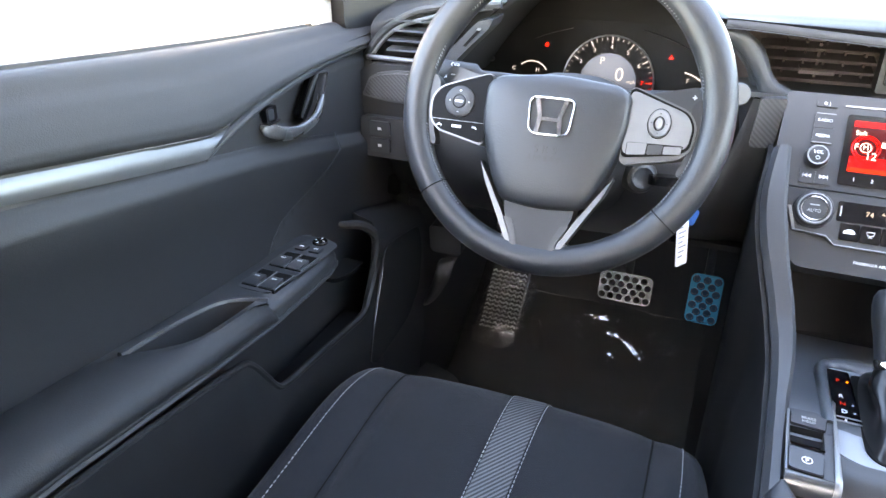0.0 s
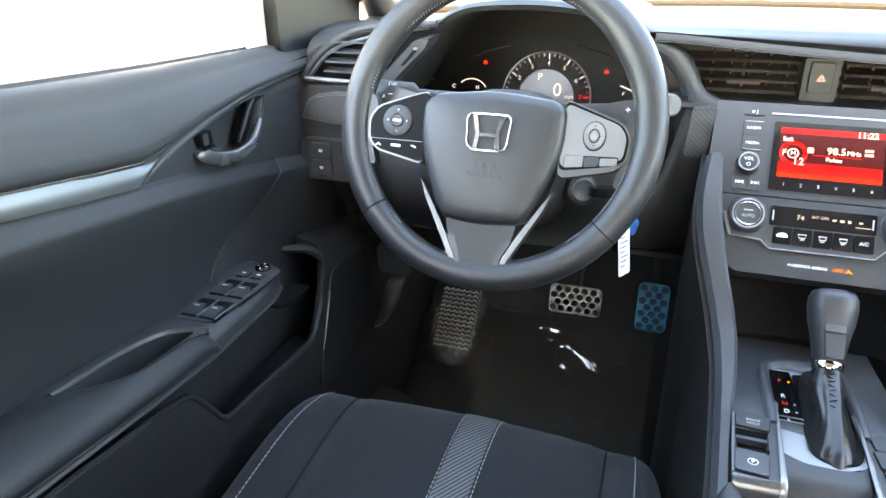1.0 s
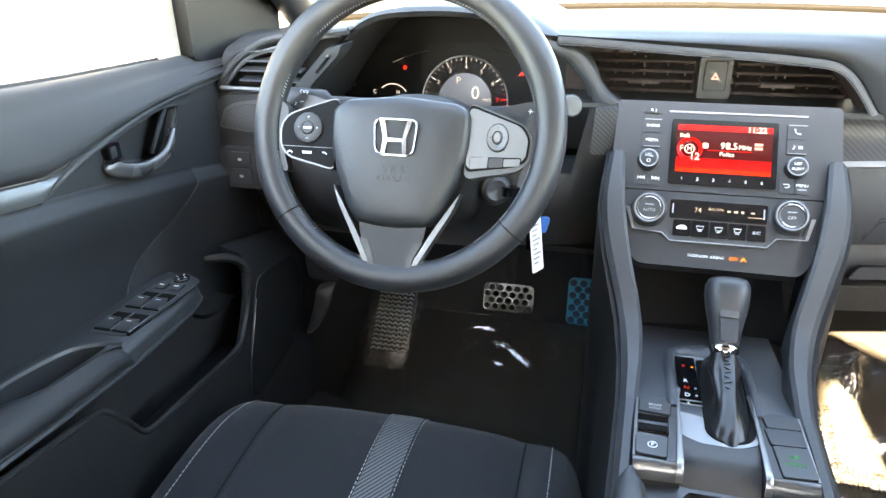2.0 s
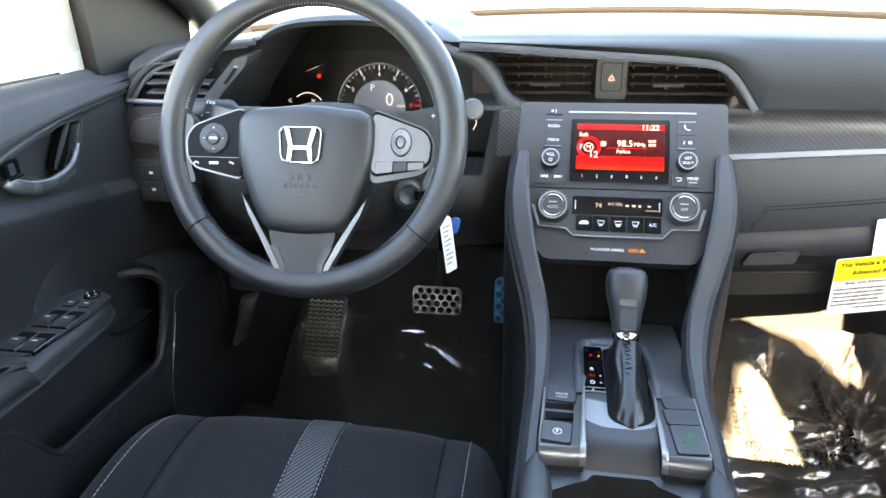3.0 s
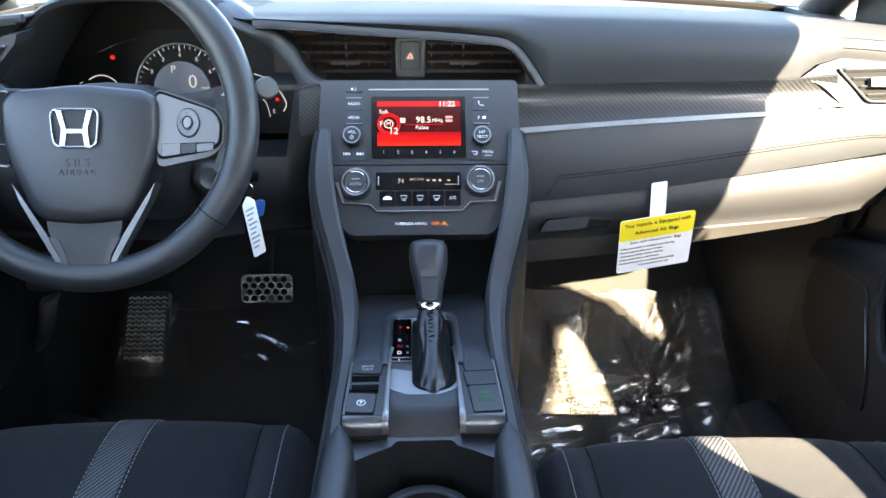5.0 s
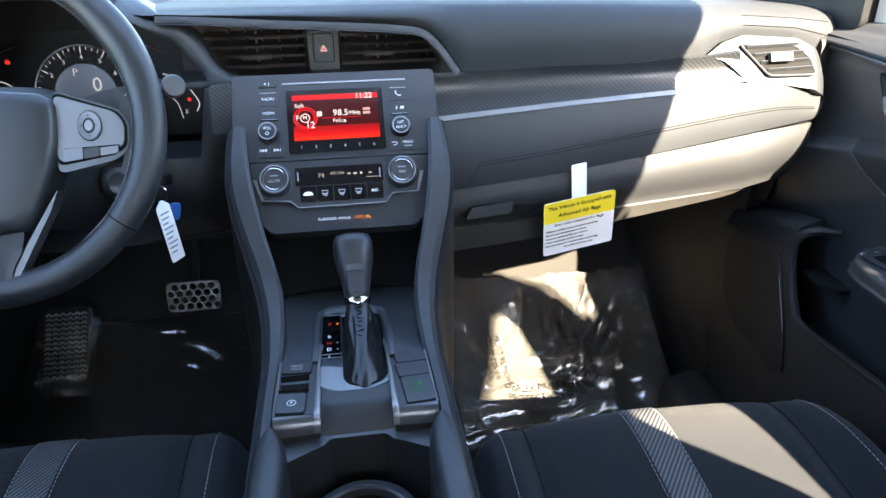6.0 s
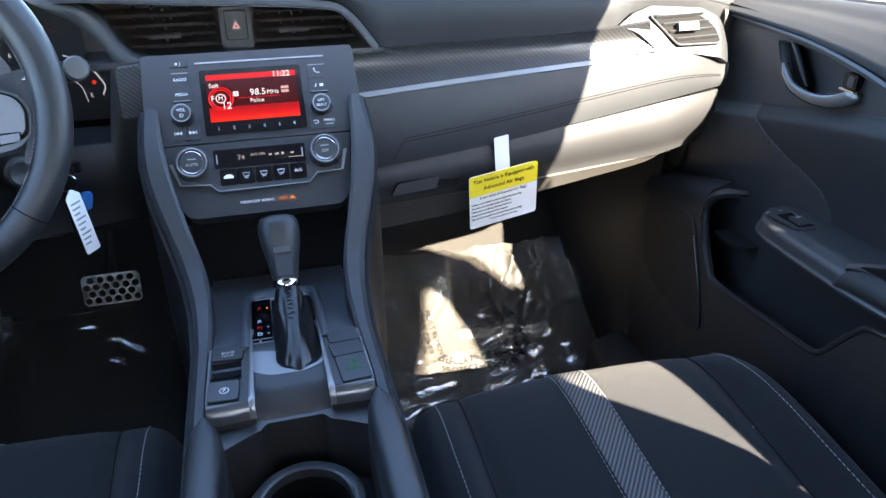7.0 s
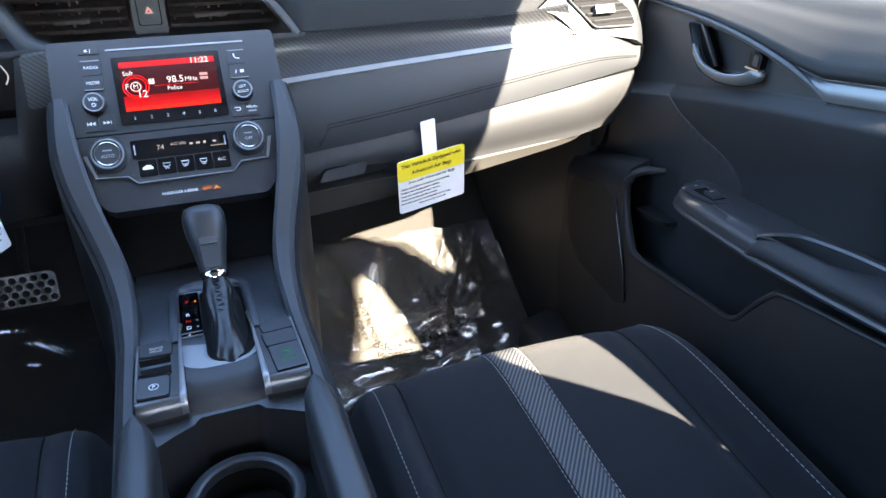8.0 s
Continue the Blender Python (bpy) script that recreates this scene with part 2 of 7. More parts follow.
GREYINK = shader("grey print", (0.25, 0.26, 0.27), 0.6, bump=0, vary=0.02)
# for print and joints, and painted in for the shade of hollows
FLATBLACK = shader("flat black of print, seams and shaded hollows", (0.004, 0.004, 0.004), 0.7, bump=0, vary=0.02, spec=0.1)
PAPER = shader("white card", (0.78, 0.78, 0.78), 0.5, bump=0.05, vary=0.03)
YELLOW = shader("yellow card", (0.80, 0.62, 0.03), 0.5, bump=0.05, vary=0.03)
BLUE = shader("blue plastic", (0.02, 0.11, 0.34), 0.35, bump=0)
PEDALSTEEL = shader("bright pedal steel", (0.70, 0.70, 0.69), 0.24, metal=0.85, vary=0.1, bump=0.05)
STUDBLUE = shader("blue filmed rubber", (0.008, 0.055, 0.095), 0.35, bump=0.1)
FILMBLUE = shader("blue film over steel", (0.04, 0.37, 0.57), 0.25, metal=0.1, bump=0.1, grain=120)
THREAD = shader("light grey thread", (0.30, 0.30, 0.30), 0.8, bump=0)
STRIPE = woven("ribbed stripe cloth", (0.014, 0.016, 0.019), (0.085, 0.088, 0.092), 66, (0, 0, 38), rough=0.7)
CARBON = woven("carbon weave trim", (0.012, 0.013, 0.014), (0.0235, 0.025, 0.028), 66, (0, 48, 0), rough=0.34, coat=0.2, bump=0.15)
GLASS = clear("window glass", (0.93, 0.95, 0.94), 0.0, 1.45)
# FILM's extra haze carries bounced sunlight; the driver's copy below has less
FILM = clear("crumpled clear plastic film", (0.90, 0.89, 0.87), 0.05, 2.1, haze=0.07, soft=0.03)
FILM_CLEARER = clear("clear plastic film with less haze", (0.90, 0.89, 0.87), 0.07, 2.0, haze=0.022, soft=0.015)
FILM_WRAP = clear("film round the foot rest", (0.92, 0.92, 0.92), 0.06, 3.2, haze=0.02, soft=0.08)
TREAD = shader("foot rest tread", (0.66, 0.67, 0.68), 0.30, metal=0.35, vary=0.15, bump=0.05)
# lighter than HARD: sunlight bounced up from the floor is put into the colour
COVER_LIT = shader("under-dash cover with floor bounce in its colour", (0.046, 0.044, 0.041), 0.55, grain=900, bump=0.2, kind="cells")
# lighter copy of CARBON: the window's reflection is put into its colour
CARBON_LIT = woven("carbon weave trim with window light in its colour", (0.040, 0.042, 0.045), (0.075, 0.078, 0.083), 66, (0, 48, 0), rough=0.34, coat=0.2, bump=0.15)
CONSOLE = shader("satin console plate", (0.054, 0.060, 0.068), 0.40, grain=1200, bump=0.06)
STACKGREY = shader("satin radio panel", (0.0165, 0.0180, 0.0205), 0.40, grain=1200, bump=0.06)
SPOKEBLACK = shader("black spoke face", (0.0045, 0.0045, 0.005), 0.4, spec=0.06, bump=0, vary=0.05)
SPOKELIGHT = shader("light satin silver", (0.175, 0.178, 0.183), 0.40, metal=0.6, bump=0.04)
SPOKE = shader("dark spoke silver", (0.118, 0.121, 0.125), 0.34, metal=0.7, vary=0.06, bump=0.05)
ASPHALT = shader("pale concrete", (0.36, 0.34, 0.31), 0.9, grain=60, bump=0.6, dist=0.01, scale=0.4)
CARWHITE = shader("white car paint", (0.75, 0.75, 0.74), 0.25, coat=0.8, bump=0, vary=0.02)
# DIMRED and GREENGLOW add a faint glow to printed marks
DIMRED = glow("faintly glowing red print", (1.0, 0.05, 0.03), 0.010)
REDGLOW = glow("red lamp", (1.0, 0.03, 0.02), 0.05)
ORANGE = glow("orange lamp", (1.0, 0.25, 0.02), 0.06)
GREENGLOW = glow("faintly glowing green print", (0.05, 0.45, 0.2), 0.015)
SCREENRED = glow("red screen", (1.0, 0.012, 0.012), 0.055)
SCREENDARK = glow("dark red screen", (0.10, 0.003, 0.003), 0.03)
SCREENWHITE = glow("white screen print", (1.0, 0.92, 0.88), 0.06)
SCREENPINK = glow("pale red screen print", (1.0, 0.55, 0.5), 0.035)
DISPLAYDIM = glow("dim display print", (0.85, 0.72, 0.62), 0.030)
DIALWHITE = glow("lit dial print", (0.9, 0.9, 0.95), 0.03)
LCD = glow("gauge display", (0.30, 0.38, 0.56), 0.0105)

# ---- shell of the car and the world outside ----
bm = bm_new()
box(bm, -400, 400, -400, 400, -0.55, -0.42)
single("ground", bm, ASPHALT, "pale sunlit concrete of a car lot", "ground", kind="structure")


def toe(y):
    """Height of the footwell floor, flat and then rising to the toe board."""
    return curve(y, [(0.13, 0.0), (0.20, 0.025), (0.30, 0.080), (0.40, 0.145), (0.46, 0.192), (0.56, 0.29), (0.75, 0.48)])


def floor_at(u, v):
    y = lerp(-2.3, 0.75, v)
    x = lerp(-0.78, 0.78, u)
    z = toe(y)
    if abs(x) < 0.13:
        z = max(z, 0.2)
    return (x, y, z - 0.012)


bm = bm_new()
sheet(bm, floor_at, 24, 60, 0.02)
single("floor", bm, CARPET, "black carpeted car floor rising to the toe board", "floor", kind="structure")


def rail_path(s):
    return [(s * 0.735, 0.42, 0.80), (s * 0.70, 0.20, 0.93), (s * 0.64, -0.06, 1.07), (s * 0.585, -0.30, 1.145), (s * 0.565, -0.62, 1.17), (s * 0.56, -1.1, 1.165), (s * 0.57, -1.7, 1.12), (s * 0.60, -2.1, 1.0)]


for s, side in ((-1, "left"), (1, "right")):
    bm = bm_new()
    tube(bm, spline(rail_path(s), 40), 0.036, 10)
    single("pillar", bm, SOFT if s < 0 else HARD, "dark grey trim over the windscreen pillar and roof rail", "pillar", kind="structure")
    # unseen middle pillar; its outline is drawn to cast the sun patches
    bm = bm_new()
    rings = []
    for z in (0.70, 0.80, 0.86, 0.95, 1.0, 1.05, 1.08, 1.12, 1.18, 1.222):
        xi = 0.645
        xo = max(0.69, 0.80 - 0.56 * (z - 0.82))
        yr = curve(z, [(0.70, -0.91), (0.78, -0.868), (0.86, -0.830), (0.95, -0.836), (1.05, -0.885), (1.12, -0.955), (1.18, -1.0), (1.222, -1.02)])
        yf = curve(z, [(1.0, -0.69), (1.05, -0.708), (1.08, -0.725), (1.12, -0.765), (1.17, -0.828), (1.222, -0.875)])
        rings.append([(s * xi, yf, z), (s * xi, yr, z), (s * xo, yr - 0.09 + max(0, z - 0.95) * 0.4, z), (s * xo, yf + 0.02 - max(0, z - 1.0) * 0.7, z)])
    loft(bm, rings)
    single("pillar", bm, HARD, "unseen middle door pillar, shaped to cut the sunlight", "pillar", kind="structure")
    # unseen side behind the doors, kept low for the sun to pass
    bm = bm_new()
    box(bm, s * 0.70 if s > 0 else -0.84, s * 0.84 if s > 0 else -0.70, -2.2, -0.66, -0.15, 0.82)
    single("wall_rear_side", bm, HARD, "unseen dark rear door and sill panel", "wall", kind="structure", bevel=0.03)

# unseen rear pillars, added to keep sky out of glossy reflections
for s in (-1, 1):
    bm = bm_new()
    loft(bm, [[(s * 0.64, y0, z), (s * 0.66, -2.2, z), (s * 0.74, -2.2, z), (s * 0.72, y0, z)] for z, y0 in ((0.80, -1.45), (0.95, -1.60), (1.15, -1.85))])
    single("pillar", bm, HARD, "unseen rear roof pillar, added to block sky", "pillar", kind="structure")

for s in (-1, 1):
    bm = bm_new()
    sheet(bm, lambda u, v: (s * (0.70 - 0.03 * v - 0.03 * u), lerp(0.13, 0.72, u), lerp(0.80, -0.01, v)), 8, 8, 0.05)
    single("wall_kick_panel", bm, KICK, "black plastic kick panel beside the footwell", "wall", kind="structure")
    bm = bm_new()
    prism(bm, soften([(0.60, -0.02), (0.60, 0.10), (0.66, 0.12), (0.72, 0.11), (0.72, -0.02)], 0.02), 0, 2.3)
    single("sill", bm, KICK, "dark plastic door sill", "sill", kind="structure", m=Matrix(((s, 0, 0, 0), (0, 0, 1, -2.15), (0, 1, 0, 0), (0, 0, 0, 1))), bevel=0.004)

# unseen headliner, closing the cabin to light from above
bm = bm_new()
sheet(bm, lambda u, v: (lerp(-0.60, 0.60, u), lerp(-0.28, -2.1, v), 1.185 + 0.02 * math.sin(math.pi * u) - 0.12 * max(0, v - 0.6)), 16, 20, 0.03)
single("ceiling", bm, FELT, "light grey cloth headliner", "ceiling", kind="structure")
# unseen roof; the table bends its right edge to bound the sun patches
bm = bm_new()
sheet(bm, lambda u, v: (lerp(-0.665, curve(lerp(0.27, 2.15, v), [(0.27, 0.60), (0.6, 0.629), (0.84, 0.631), (0.95, 0.654), (1.05, 0.660), (1.25, 0.657), (1.36, 0.638), (2.2, 0.61)]), u), lerp(-0.27, -2.15, v), 1.225 + 0.025 * math.sin(math.pi * u) - 0.14 * max(0, v - 0.6)), 16, 40, 0.02)
single("roof", bm, CARWHITE, "unseen white car roof, its edge shaped to cut the sun", "roof", kind="structure")
# unseen hatch panel, set high against sky from behind
bm = bm_new()
box(bm, -0.8, 0.8, -2.3, -2.2, -0.2, 0.99)
single("wall_back", bm, HARD, "unseen rear hatch panel, raised to block sky", "wall", kind="structure", bevel=0.02)
bm = bm_new()
box(bm, -0.8, 0.8, 0.62, 0.72, -0.1, 0.72)
single("wall_front", bm, DARK, "dark bulkhead behind the dashboard", "wall", kind="structure")

# windscreen and door glass
bm = bm_new()
sheet(bm, lambda u, v: (lerp(-0.73, 0.73, u) * (1 - 0.2 * v), lerp(0.60, -0.26, v) - 0.16 * (2 * u - 1) ** 2 * (1 - v), lerp(0.79, 1.175, v) + 0.02 * math.sin(math.pi * v)), 20, 10)
ob = single("window_1", bm, GLASS, "clear windscreen glass", "window", kind="structure")
ob.visible_shadow = False

# cowl, wiper and bonnet beyond the glass
bm = bm_new()
sheet(bm, lambda u, v: (lerp(-0.78, 0.78, u), 0.60 + 0.8 * v - 0.16 * (2 * u - 1) ** 2 * (1 - v), 0.765 - 0.03 * v - 0.05 * (2 * u - 1) ** 2), 20, 8, 0.02)
single("bonnet", bm, CARWHITE, "white car bonnet in full sun", "bonnet")
bm = bm_new()
tube(bm, spline([(-0.62, 0.56, 0.795), (-0.2, 0.66, 0.795), (0.2, 0.665, 0.793), (0.66, 0.58, 0.79)], 20), 0.007, 6)
single("wiper_blade", bm, RUBBER, "black wiper blade lying along the windscreen base", "wiper")

# ---- dashboard ----
LIP = [(-0.76, 0.16, 0.765), (-0.725, 0.13, 0.770), (-0.705, 0.060, 0.772), (-0.684, 0.058, 0.792), (-0.643, 0.058, 0.8175), (-0.60, 0.060, 0.8305), (-0.555, 0.062, 0.8325), (-0.53, 0.064, 0.8335), (-0.505, 0.20, 0.833), (-0.485, 0.32, 0.832), (-0.310, 0.32, 0.830), (-0.285, 0.20, 0.838), (-0.258, 0.11, 0.839), (-0.240, 0.07, 0.838), (-0.226, 0.06, 0.8375), (-0.19, 0.06, 0.8365), (-0.15, 0.06, 0.834), (-0.08, 0.06, 0.829), (0.0, 0.06, 0.824), (0.06, 0.06, 0.820), (0.095, 0.0595, 0.8165), (0.110, 0.059, 0.8145), (0.122, 0.058, 0.8105), (0.133, 0.056, 0.8035), (0.145, 0.053, 0.7915), (0.158, 0.049, 0.7745), (0.1715, 0.045, 0.7545), (0.19, 0.0445, 0.7545), (0.5, 0.024, 0.764), (0.53, 0.036, 0.782), (0.56, 0.038, 0.790), (0.64, 0.040, 0.783), (0.68, 0.055, 0.768), (0.74, 0.08, 0.745)]


def lip(x):
    return curve(x, [(a, b) for a, b, c in LIP]), curve(x, [(a, c) for a, b, c in LIP])


dash = thing("dashboard", (0, 0.2, 0.3), "dark grey moulded dashboard with carbon-look and silver trim", "dashboard")


def dash_top(u, v):
    x = lerp(-0.76, 0.76, u)
    y, z = lip(x)
    top = 0.836 - 0.03 * (abs(x) / 0.76) ** 3
    far_y = 0.575 - 0.15 * (x / 0.76) ** 2
    far_z = 0.804 - 0.018 * (x / 0.76) ** 2
    p = [Vector((x, y + 0.05, z - 0.012)), Vector((x, y, z)), Vector((x, y - 0.004, lerp(z, top, 0.55))), Vector((x, y + 0.02, lerp(z, top, 0.92))), Vector((x, y + 0.08, top)), Vector((x, lerp(y, far_y, 0.6), lerp(top, far_z, 0.5))), Vector((x, far_y, far_z))]
    k = v * 6
    j = min(int(k), 5)
    t = k - j
    p0, p1, p2, p3 = p[max(j - 1, 0)], p[j], p[j + 1], p[min(j + 2, 6)]
    if j == 0:
        return p1.lerp(p2, t)
    if j == 1:
        p0 = p1
    return 0.5 * (2 * p1 + (p2 - p0) * t + (2 * p0 - 5 * p1 + 4 * p2 - p3) * t * t + (3 * p1 - p0 - 3 * p2 + p3) * t ** 3)


bm = sheet(bm_new(), dash_top, 304, 30)
part("top_pad", bm, SKIN_TOP, dash, "soft grained dark grey dash top", angle=50)
bm = bm_new()
tube(bm, [Vector(dash_top(i / 60, 1.0)) + Vector((0, -0.002, 0.005)) for i in range(61)], 0.0070, 8)
part("screen_seal", bm, SEAL, dash, "dark seal along the foot of the windscreen")

# groove, grey band and bright line along the lip over the middle vents
lip_line = spline([(x, lip(x)[0] - 0.003, lip(x)[1]) for x in (-0.214, -0.19, -0.15, -0.08, 0.0, 0.06, 0.095, 0.110, 0.122, 0.133, 0.145, 0.158, 0.1705)], 96)


def lip_off(i, off, out=0.0):
    d = lip_line[min(i + 1, 96)] - lip_line[max(i - 1, 0)]
    n = Vector((d.z, 0, -d.x)).normalized()
    return Vector((lip_line[i].x, 0.056 - 0.009 * max(0, i / 96 - 0.75) / 0.25 - out, lip_line[i].z)) + n * off


for off, out, r, mt in ((0.0008, 0.0005, 0.0007, FLATBLACK), (0.0098, 0.0042, 0.0007, FLATBLACK), (0.0108, 0.0045, 0.0007, SATIN)):
    bm = bm_new()
    tube(bm, [lip_off(i, off, out) for i in range(97)], r, 6)
    part("trim_line", bm, mt, dash)
bm = bm_new()
sheet(bm, lambda u, v: lip_off(round(u * 96), lerp(0.0010, 0.0098, v), 0.0042 * v + 0.001 * math.sin(math.pi * v)), 96, 6)
part("trim_band", bm, SOFT, dash, "grey band round the vent recess", angle=60)
bm = bm_new()
sheet(bm, lambda u, v: lip_off(round(u * 96), lerp(0.0112, 0.015, v), -0.055 * v), 96, 4)
part("recess_roof", bm, VENTBROWN, dash, angle=60)

# back of the vent recess, and the ledge over the radio
bm = bm_new()
box(bm, -0.21, 0.160, 0.150, 0.165, 0.72, 0.822)
part("recess_back", bm, VENTBROWN, dash)
bm = bm_new()
sheet(bm, lambda u, v: (lerp(-0.21, 0.175, u), lerp(0.045, 0.15, v), 0.748 - 0.008 * v), 6, 3, 0.006)
part("recess_ledge", bm, HARD, dash)


def strip(name, pts_a, pts_b, n, material, parent, thick=0.004, label="", bow=0.0):
    """A band between two smooth edges."""
    a, b = spline(pts_a, n), spline(pts_b, n)
    bm = bm_new()
    sheet(bm, lambda u, v: a[round(u * n)].lerp(b[round(u * n)], v) + Vector((0, -bow * math.sin(math.pi * v), 0)), n, 8, thick)
    return part(name, bm, material, parent, label, angle=50)


PANEL_TOP = [(0.134, 0.030, 0.6915), (0.3, 0.018, 0.7065), (0.45, 0.006, 0.720), (0.60, -0.003, 0.731), (0.694, 0.012, 0.706)]
PANEL_LOW = [(0.140, 0.026, 0.592), (0.3, 0.014, 0.614), (0.45, 0.006, 0.640), (0.58, 0.0, 0.664), (0.676, 0.008, 0.677)]
panel_a, panel_b = spline(PANEL_TOP, 40), spline(PANEL_LOW, 40)


def panel_at(i, v):
    """A place on the soft panel above the glove box."""
    return panel_a[i].lerp(panel_b[i], v) + Vector((0, -0.0095 * math.sin(math.pi * 0.72 * v), 0))


strip("carbon_panel", [(0.134, 0.052, 0.752), (0.3, 0.04, 0.757), (0.45, 0.022, 0.763), (0.548, 0.008, 0.774)], [(0.134, 0.034, 0.697), (0.3, 0.026, 0.712), (0.45, 0.012, 0.725), (0.562, 0.0, 0.736)], 30, CARBON, dash, 0.006, "carbon-weave patterned trim band", -0.006)
strip("silver_strip", [(0.134, 0.030, 0.6985), (0.3, 0.021, 0.713), (0.45, 0.007, 0.726), (0.60, -0.006, 0.7365)], [(0.134, 0.026, 0.6925), (0.3, 0.017, 0.7075), (0.45, 0.003, 0.721), (0.60, -0.008, 0.733)], 30, SILVER, dash, 0.006, "satin silver trim strip")
part("mid_panel", sheet(bm_new(), lambda u, v: panel_at(round(u * 40), v), 40, 16, 0.02), SOFT, dash, "soft dark panel above the glove box", angle=50)
for dv, r in ((0.0, 0.00045), (0.05, 0.00055)):
    bm = bm_new()
    tube(bm, [panel_at(3, 0.90 + dv)] + [panel_at(k, 0.66 + dv - 0.22 * k / 40) for k in range(4, 39)], r, 5)
    part("stitch_line", bm, FLATBLACK, dash)
glove = part("glove_box_door", sheet(bm_new(), lambda u, v: (lerp(0.140, 0.674, u), lerp(0.024, 0.0, math.sin(u * 1.57)) + 0.012 * v - 0.012 * math.sin(math.pi * min(1, v * 1.15)) + 0.02 * max(0, u - 0.85) / 0.15 * v, lerp(lerp(0.588, 0.672, u ** 0.9), lerp(0.520, 0.578, u), v)), 40, 12, 0.02), HARD, dash, "grained glove box lid", angle=50)
strip("lower_cover", [(0.136, 0.034, 0.524), (0.3, 0.022, 0.539), (0.45, 0.014, 0.555), (0.58, 0.014, 0.569), (0.64, 0.03, 0.575)], [(0.142, 0.045, 0.480), (0.3, 0.036, 0.501), (0.45, 0.032, 0.527), (0.58, 0.026, 0.553), (0.62, 0.04, 0.562)], 30, COVER_LIT, dash, 0.02)
# glove box catch
m = panel((0.231, 0.014, 0.5585), 8)
# solid black plate; its bare right end is painted shade of the hollow
bm = bm_new()
prism(bm, soften([(-0.062, -0.0095), (0.0395, -0.0010), (0.0465, 0.0205), (-0.0515, 0.0105)], 0.005), -0.001, 0.004)
part("catch_frame", bm, FLATBLACK, glove, m=m)
bm = bm_new()
prism(bm, soften([(-0.0595, -0.0080), (0.006, -0.0028), (0.012, 0.0150), (-0.0500, 0.0090)], 0.004), 0.003, 0.0062)
part("catch_lever", bm, HARD, glove, m=m, bevel=0.001)
# under the dash
bm = bm_new()
sheet(bm, lambda u, v: (lerp(0.14, 0.64, u), lerp(0.065, 0.42, v), lerp(0.510, 0.592, u) + 0.05 * v), 6, 4, 0.01)
part("under_panel", bm, DARK, dash)

# passenger end vent: a leaning face that curls away at the door end
def vent_face(u, v):
    x = lerp(0.503 + 0.060 * v, 0.704, u)
    top = curve(x, [(0.50, 0.766), (0.53, 0.784), (0.56, 0.792), (0.64, 0.786), (0.67, 0.772), (0.704, 0.735)])
    bot = curve(x, [(0.50, 0.727), (0.53, 0.733), (0.60, 0.732), (0.66, 0.722), (0.704, 0.700)])
    z = lerp(top, bot, v)
    return (x, -0.003 + (z - 0.73) * 0.54 + 0.055 * (max(0, x - 0.655) / 0.05) ** 2 - 0.004 * math.sin(math.pi * v), z)


vent_r = part("end_vent", sheet(bm_new(), vent_face, 40, 16, 0.012), SOFT, dash, "vent housing at the door end of the dash", angle=60)
MV = panel((0.60, 0.0085, 0.758), 28)
hole = soften([(-0.050, 0.026), (0.030, 0.022), (0.052, 0.004), (0.060, -0.020), (-0.010, -0.019)], 0.007)
# no hole is cut: a flat black plate stands for the vent's shade
bm = bm_new()
prism(bm, hole, -0.001, 0.0035)
part("vent_shade_plate", bm, FLATBLACK, vent_r, m=MV)
bm = bm_new()
tube(bm, [(x, y, 0.0036) for x, y in hole], 0.0016, 6, closed=True)
part("vent_rim", bm, SOFT, vent_r, m=MV)
for k in range(4):
    y = -0.0135 + 0.0108 * k
    x0, x1 = -0.013 - 0.0095 * k, 0.054 - 0.0065 * k
    bm = bm_new()
    sheet(bm, lambda u, v: (lerp(x0, x1, u), y + 0.0025 * v + 0.002 * u, 0.0045 + 0.0042 * v), 6, 2, 0.0016)
    part("slat", bm, SOFT, vent_r, m=MV)
bm = bm_new()
box(bm, -0.012, 0.020, -0.002, 0.010, 0.006, 0.0145)
part("vent_slider", bm, SOFT, vent_r, m=MV, bevel=0.002)
for v in (0.30, 0.42):
    bm = bm_new()
    tube(bm, [Vector(dash_top(u, v)) for u in [lerp(0.868, 0.972, i / 48) for i in range(49)]], 0.0006, 5)
    part("groove_line", bm, FLATBLACK, dash)

